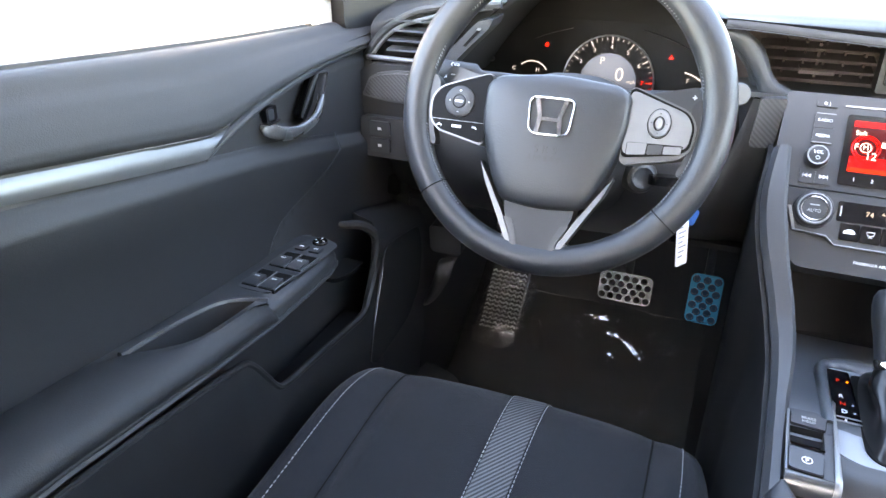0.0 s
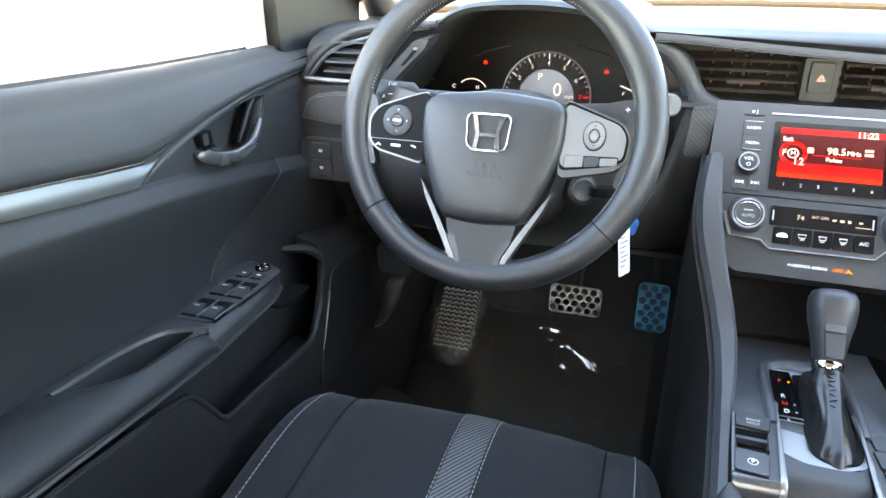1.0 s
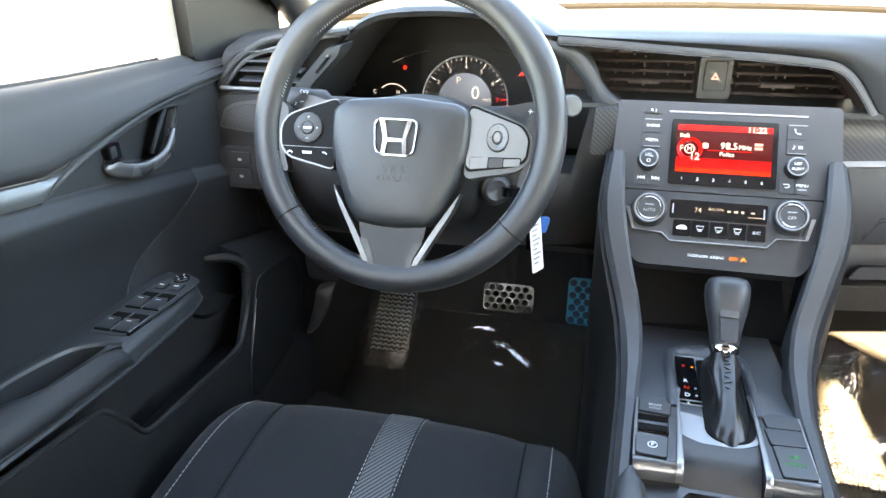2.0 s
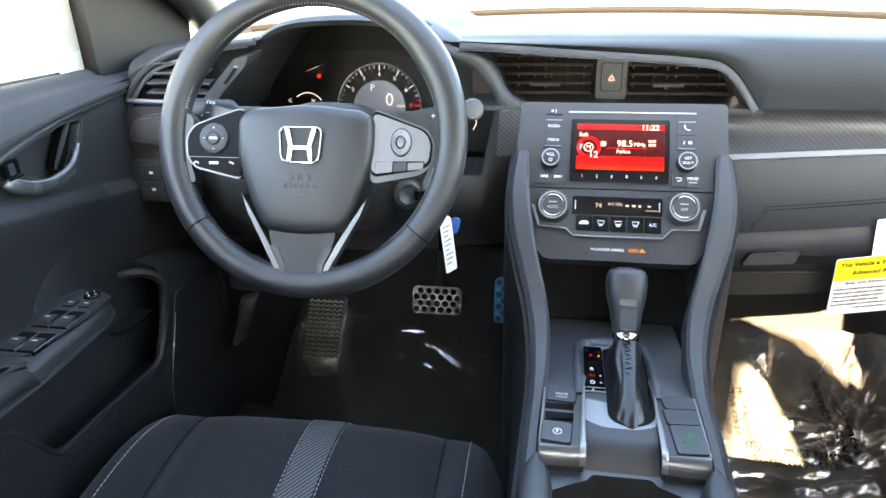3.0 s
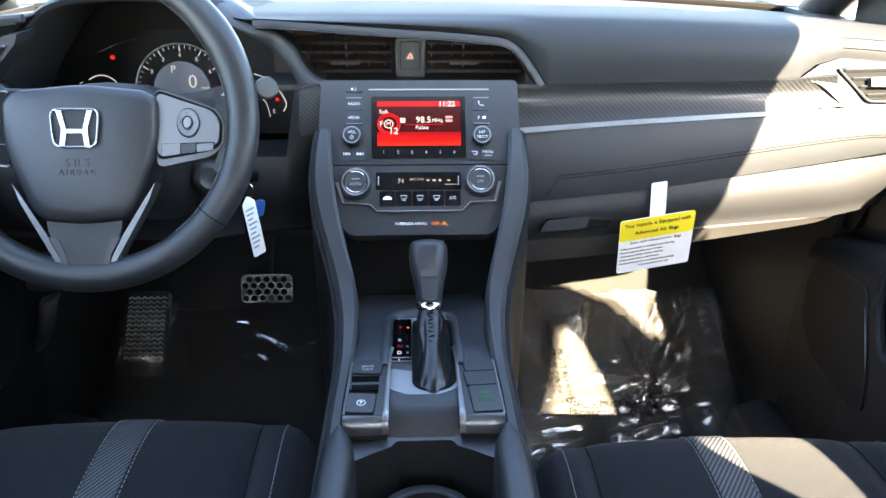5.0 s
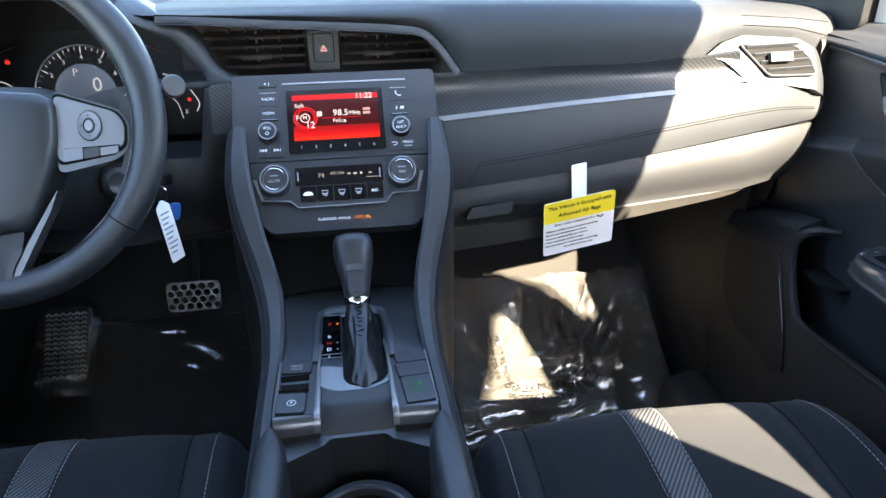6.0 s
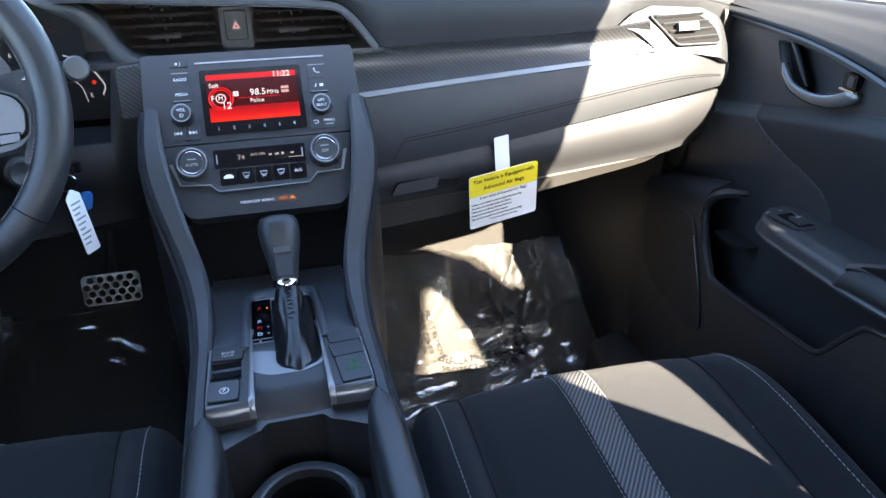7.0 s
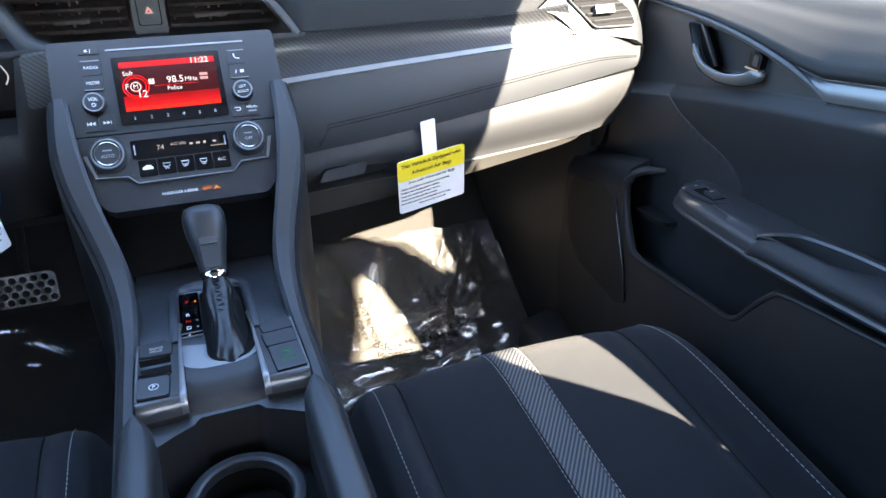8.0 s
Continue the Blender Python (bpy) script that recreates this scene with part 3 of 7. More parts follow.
# middle vents: four slats each, a slider plate, upright vanes behind
for x0, x1, lean0, lean1 in ((-0.146, -0.0385, 0.68, 0.0), (0.0125, 0.144, 0.0, 0.42)):
    vent = thing("air_vent", ((x0 + x1) / 2, 0.13, 0.74), "dark slatted air vent in the middle of the dash", "vent", "middle vents")
    for k in range(4):
        z = 0.7595 + 0.0128 * k
        a, b = x0 - lean0 * (z - 0.76), x1 - lean1 * (z - 0.76)
        bm = bm_new()
        prism(bm, [(0.104, -0.0012), (0.106, 0.0012), (0.112, 0.0016), (0.140, 0.0030), (0.140, 0.0010), (0.112, -0.0012)], a, b)
        part("slat", bm, VENTSLAT, vent, m=Matrix(((0, 0, 1, 0), (1, 0, 0, 0), (0, 1, 0, z), (0, 0, 0, 1))))
    for j in range(5):
        x = lerp(x0 + 0.006, x1 - 0.010, j / 4)
        bm = bm_new()
        box(bm, x - 0.0012, x + 0.0012, 0.128, 0.150, 0.752, 0.803)
        part("vane", bm, VENTBROWN, vent)
    xc = -0.102 if x0 < 0 else 0.063
    bm = bm_new()
    prism(bm, [(0.096, -0.0035), (0.096, 0.0005), (0.099, 0.0030), (0.122, 0.0030), (0.122, -0.0035)], xc - 0.020, xc + 0.020)
    part("vent_slider", bm, VENTSLAT, vent, m=Matrix(((0, 0, 1, 0), (1, 0, 0, 0), (0, 1, 0, 0.773), (0, 0, 0, 1))), bevel=0.001)
    bm = bm_new()
    box(bm, xc - 0.0016, xc + 0.0016, 0.118, 0.124, 0.752, 0.803)
    part("vent_post", bm, VENTBROWN, vent)

hz = thing("hazard_switch", (-0.012, 0.12, 0.745), "square black hazard light button with a pale red triangle", "button")
m = panel((-0.012, 0.112, 0.7755), 4)
part("surround", prism(bm_new(), rounded(-0.0205, 0.0205, -0.026, 0.0265, 0.003), -0.03, 0.002), STACKGREY, hz, m=m, bevel=0.001)
part("button_gap", prism(bm_new(), rounded(-0.0145, 0.0145, -0.0155, 0.0235, 0.003), 0.0, 0.0024), FLATBLACK, hz, m=m)
part("button", prism(bm_new(), rounded(-0.0130, 0.0130, -0.0140, 0.0220, 0.003), 0.002, 0.0055), STACKGREY, hz, m=m, bevel=0.0012)
# the printed triangle is given a glow to stand out
bm = bm_new()
prism(bm, [(-0.0056, -0.0005), (0.0056, -0.0005), (0, 0.0090)], 0.0055, 0.0058)
part("triangle_mark", bm, glow("glowing hazard print", (1.0, 0.62, 0.6), 0.035), hz, m=m)
bm = bm_new()
prism(bm, [(-0.0022, 0.0013), (0.0022, 0.0013), (0, 0.0050)], 0.0058, 0.0060)
part("triangle_mark", bm, glow("glowing hazard print red", (1.0, 0.10, 0.08), 0.03), hz, m=m)

# instrument hood
HOOD = [(-0.605, 0.700), (-0.578, 0.744), (-0.531, 0.803), (-0.501, 0.831), (-0.465, 0.847), (-0.406, 0.852), (-0.342, 0.851), (-0.284, 0.843), (-0.250, 0.826), (-0.217, 0.803), (-0.188, 0.777), (-0.172, 0.747), (-0.166, 0.706), (-0.170, 0.668)]
hood_line = spline([(x, 0.1, z) for x, z in HOOD], 60)
binnacle = thing("instrument_cluster", (-0.385, 0.27, 0.62), "instrument cluster with a round rev counter under a dark hood", "instruments")
mid = Vector((-0.385, 0.1, 0.73))


def hood_at(u, v):
    p = hood_line[round(u * 60)]
    w = (p - mid).normalized()
    b = curve(p.x, [(-0.60, 0.016), (-0.5, 0.013), (-0.35, 0.012), (-0.285, 0.017), (-0.255, 0.019), (-0.23, 0.012), (-0.18, 0.008), (-0.166, 0.006)])
    ring = [p + w * -0.012 + Vector((0, 0.165, 0)), p + w * -0.004 + Vector((0, 0.03, 0)), p + Vector((0, -0.004, 0)), p + w * 0.008 + Vector((0, -0.010, 0)), p + w * b + Vector((0, 0.006, 0)), p + w * (b - 0.003) + Vector((0, 0.10, -0.004)), p + Vector((w.x * 0.02, 0.34, -0.012))]
    k = v * 6
    j = min(int(k), 5)
    return ring[j].lerp(ring[j + 1], k - j)


part("hood", sheet(bm_new(), hood_at, 60, 18), SKIN_TOP, binnacle, "dark grained hood", angle=60)
# grey flank of the hood, running down beside the middle vents to the radio
flank_in = spline([(-0.272, 0.088, 0.842), (-0.251, 0.064, 0.831), (-0.238, 0.056, 0.8245), (-0.219, 0.054, 0.8135), (-0.201, 0.056, 0.8040), (-0.186, 0.058, 0.786), (-0.172, 0.058, 0.767), (-0.165, 0.056, 0.752), (-0.162, 0.054, 0.744)], 48)
flank_out = spline([(-0.264, 0.125, 0.856), (-0.246, 0.104, 0.850), (-0.230, 0.086, 0.8435), (-0.208, 0.066, 0.8325), (-0.187, 0.058, 0.8205), (-0.170, 0.064, 0.806), (-0.161, 0.060, 0.793), (-0.154, 0.056, 0.778), (-0.143, 0.050, 0.765), (-0.126, 0.046, 0.7570)], 48)


def flank_at(u, v):
    i = round(u * 48)
    a, b = flank_in[i], flank_out[i]
    w = (b - a).normalized()
    ring = [a + Vector((-0.004, 0.11, -0.004)), a + Vector((0, 0.008, 0)), a + w * 0.002, a + w * 0.006 + Vector((0, -0.003, 0.001)), a.lerp(b, 0.5) + Vector((0, -0.004, 0.002)), b - w * 0.004 + Vector((0, -0.001, 0)), b + Vector((0, 0.006, 0)), b + Vector((-0.008, 0.10, -0.012))]
    k = v * 7
    j = min(int(k), 6)
    return ring[j].lerp(ring[j + 1], k - j)


part("hood_flank", sheet(bm_new(), flank_at, 48, 21), SOFT, binnacle, "grey flank of the hood beside the vents", angle=60)
bm = bm_new()
prism(bm, [(x * 1.0, z) for x, z in HOOD] + [(-0.168, 0.60), (-0.60, 0.60)], 0, 0.006)
part("hood_back", bm, CLUSTER, binnacle, m=Matrix(((1, 0, 0, 0), (0, 0, 1, 0.285), (0, 1, 0, 0), (0, 0, 0, 1))))
m_in = panel((-0.386, 0.262, 0.692), 14)
part("dial_plate", prism(bm_new(), soften([(-0.225, -0.07), (0.215, -0.07), (0.215, 0.04), (0.15, 0.085), (0.05, 0.115), (-0.06, 0.115), (-0.15, 0.085), (-0.215, 0.03)], 0.02), -0.006, 0), CLUSTER, binnacle, m=m_in)
for arc in ([(-0.128, 0.060, 0.004), (-0.10, 0.0715, 0.004), (-0.065, 0.081, 0.004)], [(0.045, 0.085, 0.004), (0.09, 0.073, 0.004), (0.128, 0.057, 0.004)]):
    bm = bm_new()
    tube(bm, spline(arc, 16), [0.0013 - 0.0009 * abs(i / 8 - 1) for i in range(17)], 6)
    part("arc_line", bm, CHROME, binnacle, m=m_in)
bm = bm_new()
tube(bm, [(0.0735 * math.cos(q), 0.0735 * math.sin(q), 0.003) for q in (radians(a) for a in range(-40, 221, 5))], 0.0013, 6)
part("dial_ring", bm, SILVER, binnacle, m=m_in)
for k in range(0, 33):
    q = radians(205 - 230 * k / 32)
    big = k % 4 == 0
    bm = bm_new()
    box(bm, 0.0615 if big else 0.0665, 0.0715, -0.0007 if big else -0.0003, 0.0007 if big else 0.0003, 0, 0.0012)
    part("tick", bm, REDGLOW if k > 26 else DIALWHITE, binnacle, m=m_in @ Matrix.Rotation(q, 4, "Z"))
for k in range(9):
    q = radians(205 - 230 * k / 8)
    words("numeral", str(k), 0.0095, at(m_in, 0.0555 * math.cos(q), 0.0555 * math.sin(q), 0.001), REDGLOW if k > 6 else DIALWHITE, binnacle)
part("display", prism(bm_new(), [(0.046 * math.cos(radians(a)), 0.046 * math.sin(radians(a))) for a in range(-20, 201, 10)], 0.0005, 0.0015), LCD, binnacle, "blue-grey lit display", m=m_in)
words("gear_letter", "P", 0.016, at(m_in, -0.012, 0.033, 0.002), DIALWHITE, binnacle)
words("speed", "0", 0.030, at(m_in, 0.018, 0.013, 0.002), DIALWHITE, binnacle)
words("unit", "mph", 0.008, at(m_in, 0.038, 0.004, 0.002), DIALWHITE, binnacle)
bm = bm_new()
tube(bm, [(-0.128 + 0.030 * math.cos(radians(q)), -0.006 + 0.030 * math.sin(radians(q)), 0.002) for q in range(35, 131, 5)], 0.0010, 5)
part("gauge_arc", bm, DIALWHITE, binnacle, m=m_in)
for arc, r in (([(0.118, 0.026, 0.003), (0.135, 0.020, 0.003), (0.149, 0.010, 0.003), (0.162, -0.008, 0.003), (0.168, -0.022, 0.003), (0.163, -0.034, 0.003)], 0.0012), ([(0.128, -0.012, 0.004), (0.136, -0.022, 0.004), (0.141, -0.043, 0.004)], 0.0007)):
    bm = bm_new()
    tube(bm, spline(arc, 20), r, 5)
    part("gauge_arc", bm, DIALWHITE, binnacle, m=m_in)
for ch, x, y in (("E", 0.147, -0.034), ("F", 0.124, 0.013), ("C", -0.160, 0.010), ("H", -0.118, 0.010)):
    words("numeral", ch, 0.009, at(m_in, x, y, 0.002), DIALWHITE, binnacle)
bm = bm_new()
lathe(bm, [(0.003, 0), (0.003, 0.002), (0.001, 0.003)], 14)
part("warning_lamp", bm, REDGLOW, binnacle, "red warning lamp", m=at(m_in, 0.153, -0.015))
bm = bm_new()
lathe(bm, [(0.0034, 0), (0.0034, 0.0015), (0.002, 0.002)], 16)
part("warning_lamp", bm, REDGLOW, binnacle, "red warning lamp", m=at(m_in, -0.107, 0.052))
bm = bm_new()
prism(bm, [(-0.004, -0.003), (0.004, -0.003), (0, 0.004)], 0, 0.002)
part("warning_lamp", bm, REDGLOW, binnacle, "red warning lamp", m=at(m_in, 0.094, 0.047))
bm = bm_new()
lathe(bm, [(0.004, 0), (0.004, 0.012), (0.003, 0.014)], 16)
part("trip_knob", bm, SATIN, binnacle, m=at(m_in, -0.200, 0.022))

# driver's end vent, its body blackened for the shade between the slats
DV = [(-0.714, 0.752), (-0.684, 0.789), (-0.643, 0.815), (-0.60, 0.828), (-0.50, 0.838), (-0.56, 0.790), (-0.60, 0.752)]
dv = part("end_vent", prism(bm_new(), soften(DV, 0.012), 0, 0.04), FLATBLACK, dash, "vent at the driver's end of the dash", m=Matrix(((1, 0, 0, 0), (0, 0, 1, 0.066), (0, 1, 0, 0), (0, 0, 0, 1))))
for off, r, mt in ((0.0, 0.0055, SOFT), (0.0075, 0.0022, FLATBLACK), (0.0125, 0.0032, DOORSILVER)):
    c = Vector((-0.61, 0, 0.79))
    pts = [Vector((x, 0.052, z)) for x, z in DV[:5]]
    pts = [p + (Vector((c.x, 0.052, c.z)) - p).normalized() * off for p in spline(pts, 30)]
    bm = bm_new()
    tube(bm, pts, r, 8)
    part("vent_rim", bm, mt, dv)
for k in range(4):
    z = 0.767 + 0.0142 * k
    bm = bm_new()
    sheet(bm, lambda u, v: (lerp(-0.676 + 0.5 * max(0, z - 0.775), -0.575, u), 0.046 + 0.02 * v, z + 0.002 * v), 4, 2, 0.0022)
    part("slat", bm, CONSOLE, dv)
bm = bm_new()
tube(bm, [(-0.708, 0.046, 0.754), (-0.600, 0.046, 0.752)], 0.004, 8)
part("vent_rim", bm, DOORSILVER, dv)
# strut between that vent and the hood, with a slot in it
MS = Matrix(((1, 0, 0, 0), (0, 0, 1, 0.045), (0, 1, 0, 0), (0, 0, 0, 1)))
bm = bm_new()
prism(bm, soften([(-0.604, 0.744), (-0.578, 0.744), (-0.552, 0.772), (-0.516, 0.806), (-0.509, 0.820), (-0.531, 0.816)], 0.004), 0, 0.05)
strut = part("strut", bm, SOFT, dash, "grey slanted strut with a slot", m=MS, bevel=0.003)
bm = bm_new()
prism(bm, soften([(-0.553, 0.7815), (-0.549, 0.7800), (-0.527, 0.8035), (-0.530, 0.8060)], 0.001), -0.001, 0.002)
part("slot", bm, FLATBLACK, strut, m=MS)
bm = bm_new()
prism(bm, soften([(-0.533, 0.8040), (-0.527, 0.8035), (-0.526, 0.8065), (-0.531, 0.8070)], 0.001), -0.002, 0.001)
part("clip", bm, SILVER, strut, m=MS)
# driver's trim insert, lower panel and switches
bm = bm_new()
prism(bm, soften([(-0.731, 0.690), (-0.728, 0.712), (-0.714, 0.737), (-0.698, 0.746), (-0.56, 0.750), (-0.56, 0.664), (-0.690, 0.660), (-0.722, 0.670)], 0.012), 0, 0.05)
part("trim_frame", bm, HARD, dash, m=Matrix(((1, 0, 0, 0), (0, 0, 1, 0.036), (0, 1, 0, 0), (0, 0, 0, 1))), bevel=0.004)
bm = bm_new()
prism(bm, soften([(-0.714, 0.698), (-0.700, 0.727), (-0.684, 0.735), (-0.655, 0.740), (-0.57, 0.742), (-0.57, 0.690), (-0.669, 0.692)], 0.005), 0, 0.004)
part("trim_insert", bm, DOORSILVER, dash, m=Matrix(((1, 0, 0, 0), (0, 0, 1, 0.033), (0, 1, 0, 0), (0, 0, 0, 1))))
bm = bm_new()
prism(bm, soften([(-0.7085, 0.7015), (-0.697, 0.7245), (-0.682, 0.7315), (-0.655, 0.736), (-0.575, 0.738), (-0.575, 0.695), (-0.669, 0.6965)], 0.004), 0, 0.004)
part("carbon_panel", bm, CARBON_LIT, dash, m=Matrix(((1, 0, 0, 0), (0, 0, 1, 0.030), (0, 1, 0, 0), (0, 0, 0, 1))))
part("knee_panel", sheet(bm_new(), lambda u, v: (lerp(-0.72, -0.128, u), 0.045 + 0.02 * math.cos(6 * u) * 0.3 + 0.10 * v * v - 0.015 * math.sin(math.pi * v), lerp(curve(lerp(-0.72, -0.128, u), [(-0.72, 0.745), (-0.61, 0.745), (-0.59, 0.655), (-0.185, 0.652), (-0.168, 0.745)]), 0.50, v) - 0.02 * math.sin(math.pi * u) * v), 30, 16, 0.02), HARD, dash, "dark lower panel below the wheel", angle=60)
bm = bm_new()
sheet(bm, lambda u, v: (lerp(-0.72, -0.13, u), lerp(0.13, 0.50, v), 0.50 + 0.05 * v), 6, 4, 0.01)
part("under_panel", bm, DARK, dash)
m = panel((-0.672, 0.020, 0.640), 4)
part("switch_plate", prism(bm_new(), rounded(-0.040, 0.055, -0.032, 0.030, 0.006), -0.03, 0.002), HARD, dash, m=m, bevel=0.002)
for dy in (-0.012, 0.014):
    key = part("switch_button", prism(bm_new(), rounded(-0.022, 0.012, dy - 0.011, dy + 0.011, 0.003), 0.001, 0.006), SATIN, dash, m=m, bevel=0.001)
    bm = bm_new()
    box(bm, -0.008, -0.002, dy - 0.002, dy + 0.002, 0.0062, 0.0066)
    part("mark", bm, WHITE, key, m=m)
# small carbon piece by the radio, also in the lit copy
bm = bm_new()
prism(bm, soften([(-0.163, 0.688), (-0.136, 0.690), (-0.130, 0.753), (-0.159, 0.750)], 0.004), 0, 0.05)
part("carbon_panel", bm, CARBON_LIT, dash, m=Matrix(((1, 0, 0, 0), (0, 0, 1, 0.032), (0, 1, 0, 0), (0, 0, 0, 1))), bevel=0.002)
# side ends of the dash
for s in (-1, 1):
    bm = bm_new()
    prism(bm, soften([(0.05, 0.78), (0.5, 0.78), (0.5, 0.45), (0.10, 0.50), (0.055, 0.66)], 0.02), 0, 0.03)
    part("end_cap", bm, DARK, dash, m=Matrix(((0, 0, 1, s * 0.70 if s > 0 else -0.735), (1, 0, 0, 0), (0, 1, 0, 0), (0, 0, 0, 1))))

# ---- centre stack ----
STACK = panel((0, 0.003, 0.70), 36.5)
stack = thing("centre_stack", (0, 0.0, 0.48), "dark grey radio and climate panel with a red-lit screen", "dashboard panel")
part("upper_bezel", prism(bm_new(), soften([(-0.131, 0.074), (0.131, 0.074), (0.133, 0.0), (0.122, -0.004), (0.119, -0.042), (-0.119, -0.042), (-0.122, -0.004), (-0.133, 0.0)], 0.006), -0.05, 0.0), STACKGREY, stack, m=STACK, bevel=0.003)
part("lower_bezel", prism(bm_new(), soften([(-0.118, -0.0435), (0.118, -0.0435), (0.110, -0.112), (0.092, -0.136), (-0.092, -0.136), (-0.110, -0.112)], 0.008), -0.04, -0.001), STACKGREY, stack, m=STACK, bevel=0.003)
bm = bm_new()
prism(bm, rounded(-0.068, 0.093, 0.0598, 0.0618, 0.0009), 0, 0.0012)
part("silver_line", bm, SILVER, stack, m=STACK)
screen = part("screen", prism(bm_new(), rounded(-0.0635, 0.0605, -0.0335, 0.0505, 0.003), 0, 0.0025), GLOSS, stack, "glossy black screen frame", m=STACK, bevel=0.0008)
part("picture", prism(bm_new(), rounded(-0.0565, 0.0545, -0.0180, 0.0440, 0.0005), 0.0025, 0.0028), SCREENDARK, screen, "lit red radio display", m=STACK)
for y0, y1, k in ((0.0365, 0.0435, 0.8), (-0.0175, -0.0125, 1.0), (-0.0125, -0.0075, 0.78), (-0.0075, -0.0030, 0.55), (-0.0030, 0.001, 0.32)):
    bm = bm_new()
    box(bm, -0.056, 0.054, y0, y1, 0.0028, 0.0030)
    part("red_band", bm, glow("red screen band", (1.0, 0.012 + 0.02 * (k > 0.9), 0.014), 0.052 * k), screen, m=STACK)
for r in (0.006, 0.0115, 0.0145):
    bm = bm_new()
    tube(bm, [(-0.0405 + r * math.cos(q), 0.012 + r * math.sin(q), 0.003) for q in (math.tau * i / 24 for i in range(24))], 0.0008, 5, closed=True)
    part("red_ring", bm, SCREENRED, screen, m=STACK)
words("screen_words", "11:22", 0.0102, at(STACK, 0.036, 0.0395, 0.0031), SCREENWHITE, screen, wide=1.0, bold=0.00015)
words("screen_words", "Soft", 0.0075, at(STACK, -0.0475, 0.0290, 0.0031), SCREENWHITE, screen)
words("screen_words", "98.5", 0.0118, at(STACK, 0.005, 0.0175, 0.0031), SCREENWHITE, screen)
words("screen_words", "MHz", 0.0078, at(STACK, 0.0233, 0.0166, 0.0031), SCREENWHITE, screen)
words("screen_words", "Police", 0.0072, at(STACK, 0.003, 0.0070, 0.0031), SCREENWHITE, screen)
words("screen_words", "F", 0.0105, at(STACK, -0.0505, 0.0120, 0.0034), SCREENWHITE, screen)
bm = bm_new()
tube(bm, [(0.0056 * math.cos(q), 0.0056 * math.sin(q), 0) for q in (math.tau * i / 24 for i in range(24))], 0.0006, 5, closed=True)
part("screen_mark", bm, SCREENWHITE, screen, m=at(STACK, -0.0408, 0.0120, 0.0034))
words("screen_words", "M", 0.0078, at(STACK, -0.0408, 0.0120, 0.0036), SCREENWHITE, screen)
words("screen_words", "12", 0.0125, at(STACK, -0.0345, 0.0020, 0.0036), SCREENWHITE, screen)
part("screen_mark", prism(bm_new(), rounded(-0.0255, -0.0190, 0.0140, 0.0205, 0.001), 0.0028, 0.0031), SCREENWHITE, screen, m=STACK)
words("screen_mark", "3", 0.0062, at(STACK, -0.0222, 0.0172, 0.0033), SCREENDARK, screen)
for dy in (0.0165, 0.0215):
    part("screen_mark", prism(bm_new(), rounded(0.0340, 0.0435, dy - 0.0018, dy + 0.0018, 0.0006), 0.0028, 0.0031), SCREENPINK, screen, m=STACK)
bm = bm_new()
box(bm, -0.020, 0.032, 0.0112, 0.0117, 0.0028, 0.0031)
part("screen_mark", bm, SCREENRED, screen, m=STACK)
for i in range(6):
    words("preset_number", str(i + 1), 0.0058, at(STACK, -0.0475 + 0.0185 * i, -0.0265, 0.0028), WHITE, screen)


def key_at(name, x0, x1, y0, y1, text="", size=0.0052, top=False, bottom=False, parent=None, z=0.0):
    parent = parent or stack
    k = part(name, prism(bm_new(), rounded(x0, x1, y0, y1, 0.0015), z - 0.001, z + 0.0022), STACKGREY, parent, m=STACK, bevel=0.0006)
    for on, y in ((top, y1 - 0.0008), (bottom, y0 + 0.0008)):
        if on:
            b2 = bm_new()
            box(b2, x0 + 0.0008, x1 - 0.0008, y - 0.0005, y + 0.0005, z + 0.0022, z + 0.0028)
            part("silver_line", b2, SILVER, k, m=STACK)
    if text:
        words("key_words", text, size, at(STACK, (x0 + x1) / 2, (y0 + y1) / 2, z + 0.0023), WHITE, k)
    return k


def bars(k, x, y, w, h, n=1, z=0.0023, material=None):
    for i in range(n):
        b2 = bm_new()
        yy = y + (n - 1) * h * 0.8 - i * h * 1.6
        box(b2, x - w / 2, x + w / 2, yy - h / 2, yy + h / 2, z, z + 0.0003)
        part("mark", b2, material or WHITE, k, m=STACK)


k = key_at("radio_key", -0.098, -0.0755, 0.0572, 0.0650)
bm = bm_new()
lathe(bm, [(0.0016, 0), (0.0016, 0.0004)], 12)
part("mark", bm, WHITE, k, m=at(STACK, -0.089, 0.0611, 0.0022))
words("mark", ")", 0.006, at(STACK, -0.0845, 0.0611, 0.0023), WHITE, k)
key_at("radio_key", -0.0975, -0.0755, 0.0312, 0.0495, "RADIO", top=True)
key_at("radio_key", -0.0975, -0.0755, 0.0122, 0.0305, "MEDIA", bottom=True)
k = key_at("radio_key", 0.0705, 0.0930, 0.0312, 0.0495, top=True)
bm = bm_new()
tube(bm, spline([(-0.003, 0.003, 0.0025), (-0.0022, -0.001, 0.0025), (0.001, -0.003, 0.0025), (0.0035, -0.003, 0.0025)], 10), [0.0013, 0.001, 0.0008, 0.0007, 0.0006, 0.0006, 0.0006, 0.0007, 0.0008, 0.001, 0.0013], 6)
part("mark", bm, WHITE, k, m=at(STACK, 0.0815, 0.041))
k = key_at("radio_key", 0.0705, 0.0930, 0.0122, 0.0305, bottom=True)
words("mark", "♪", 0.008, at(STACK, 0.078, 0.0212, 0.0023), WHITE, k)
bars(k, 0.0855, 0.0212, 0.0045, 0.0035)
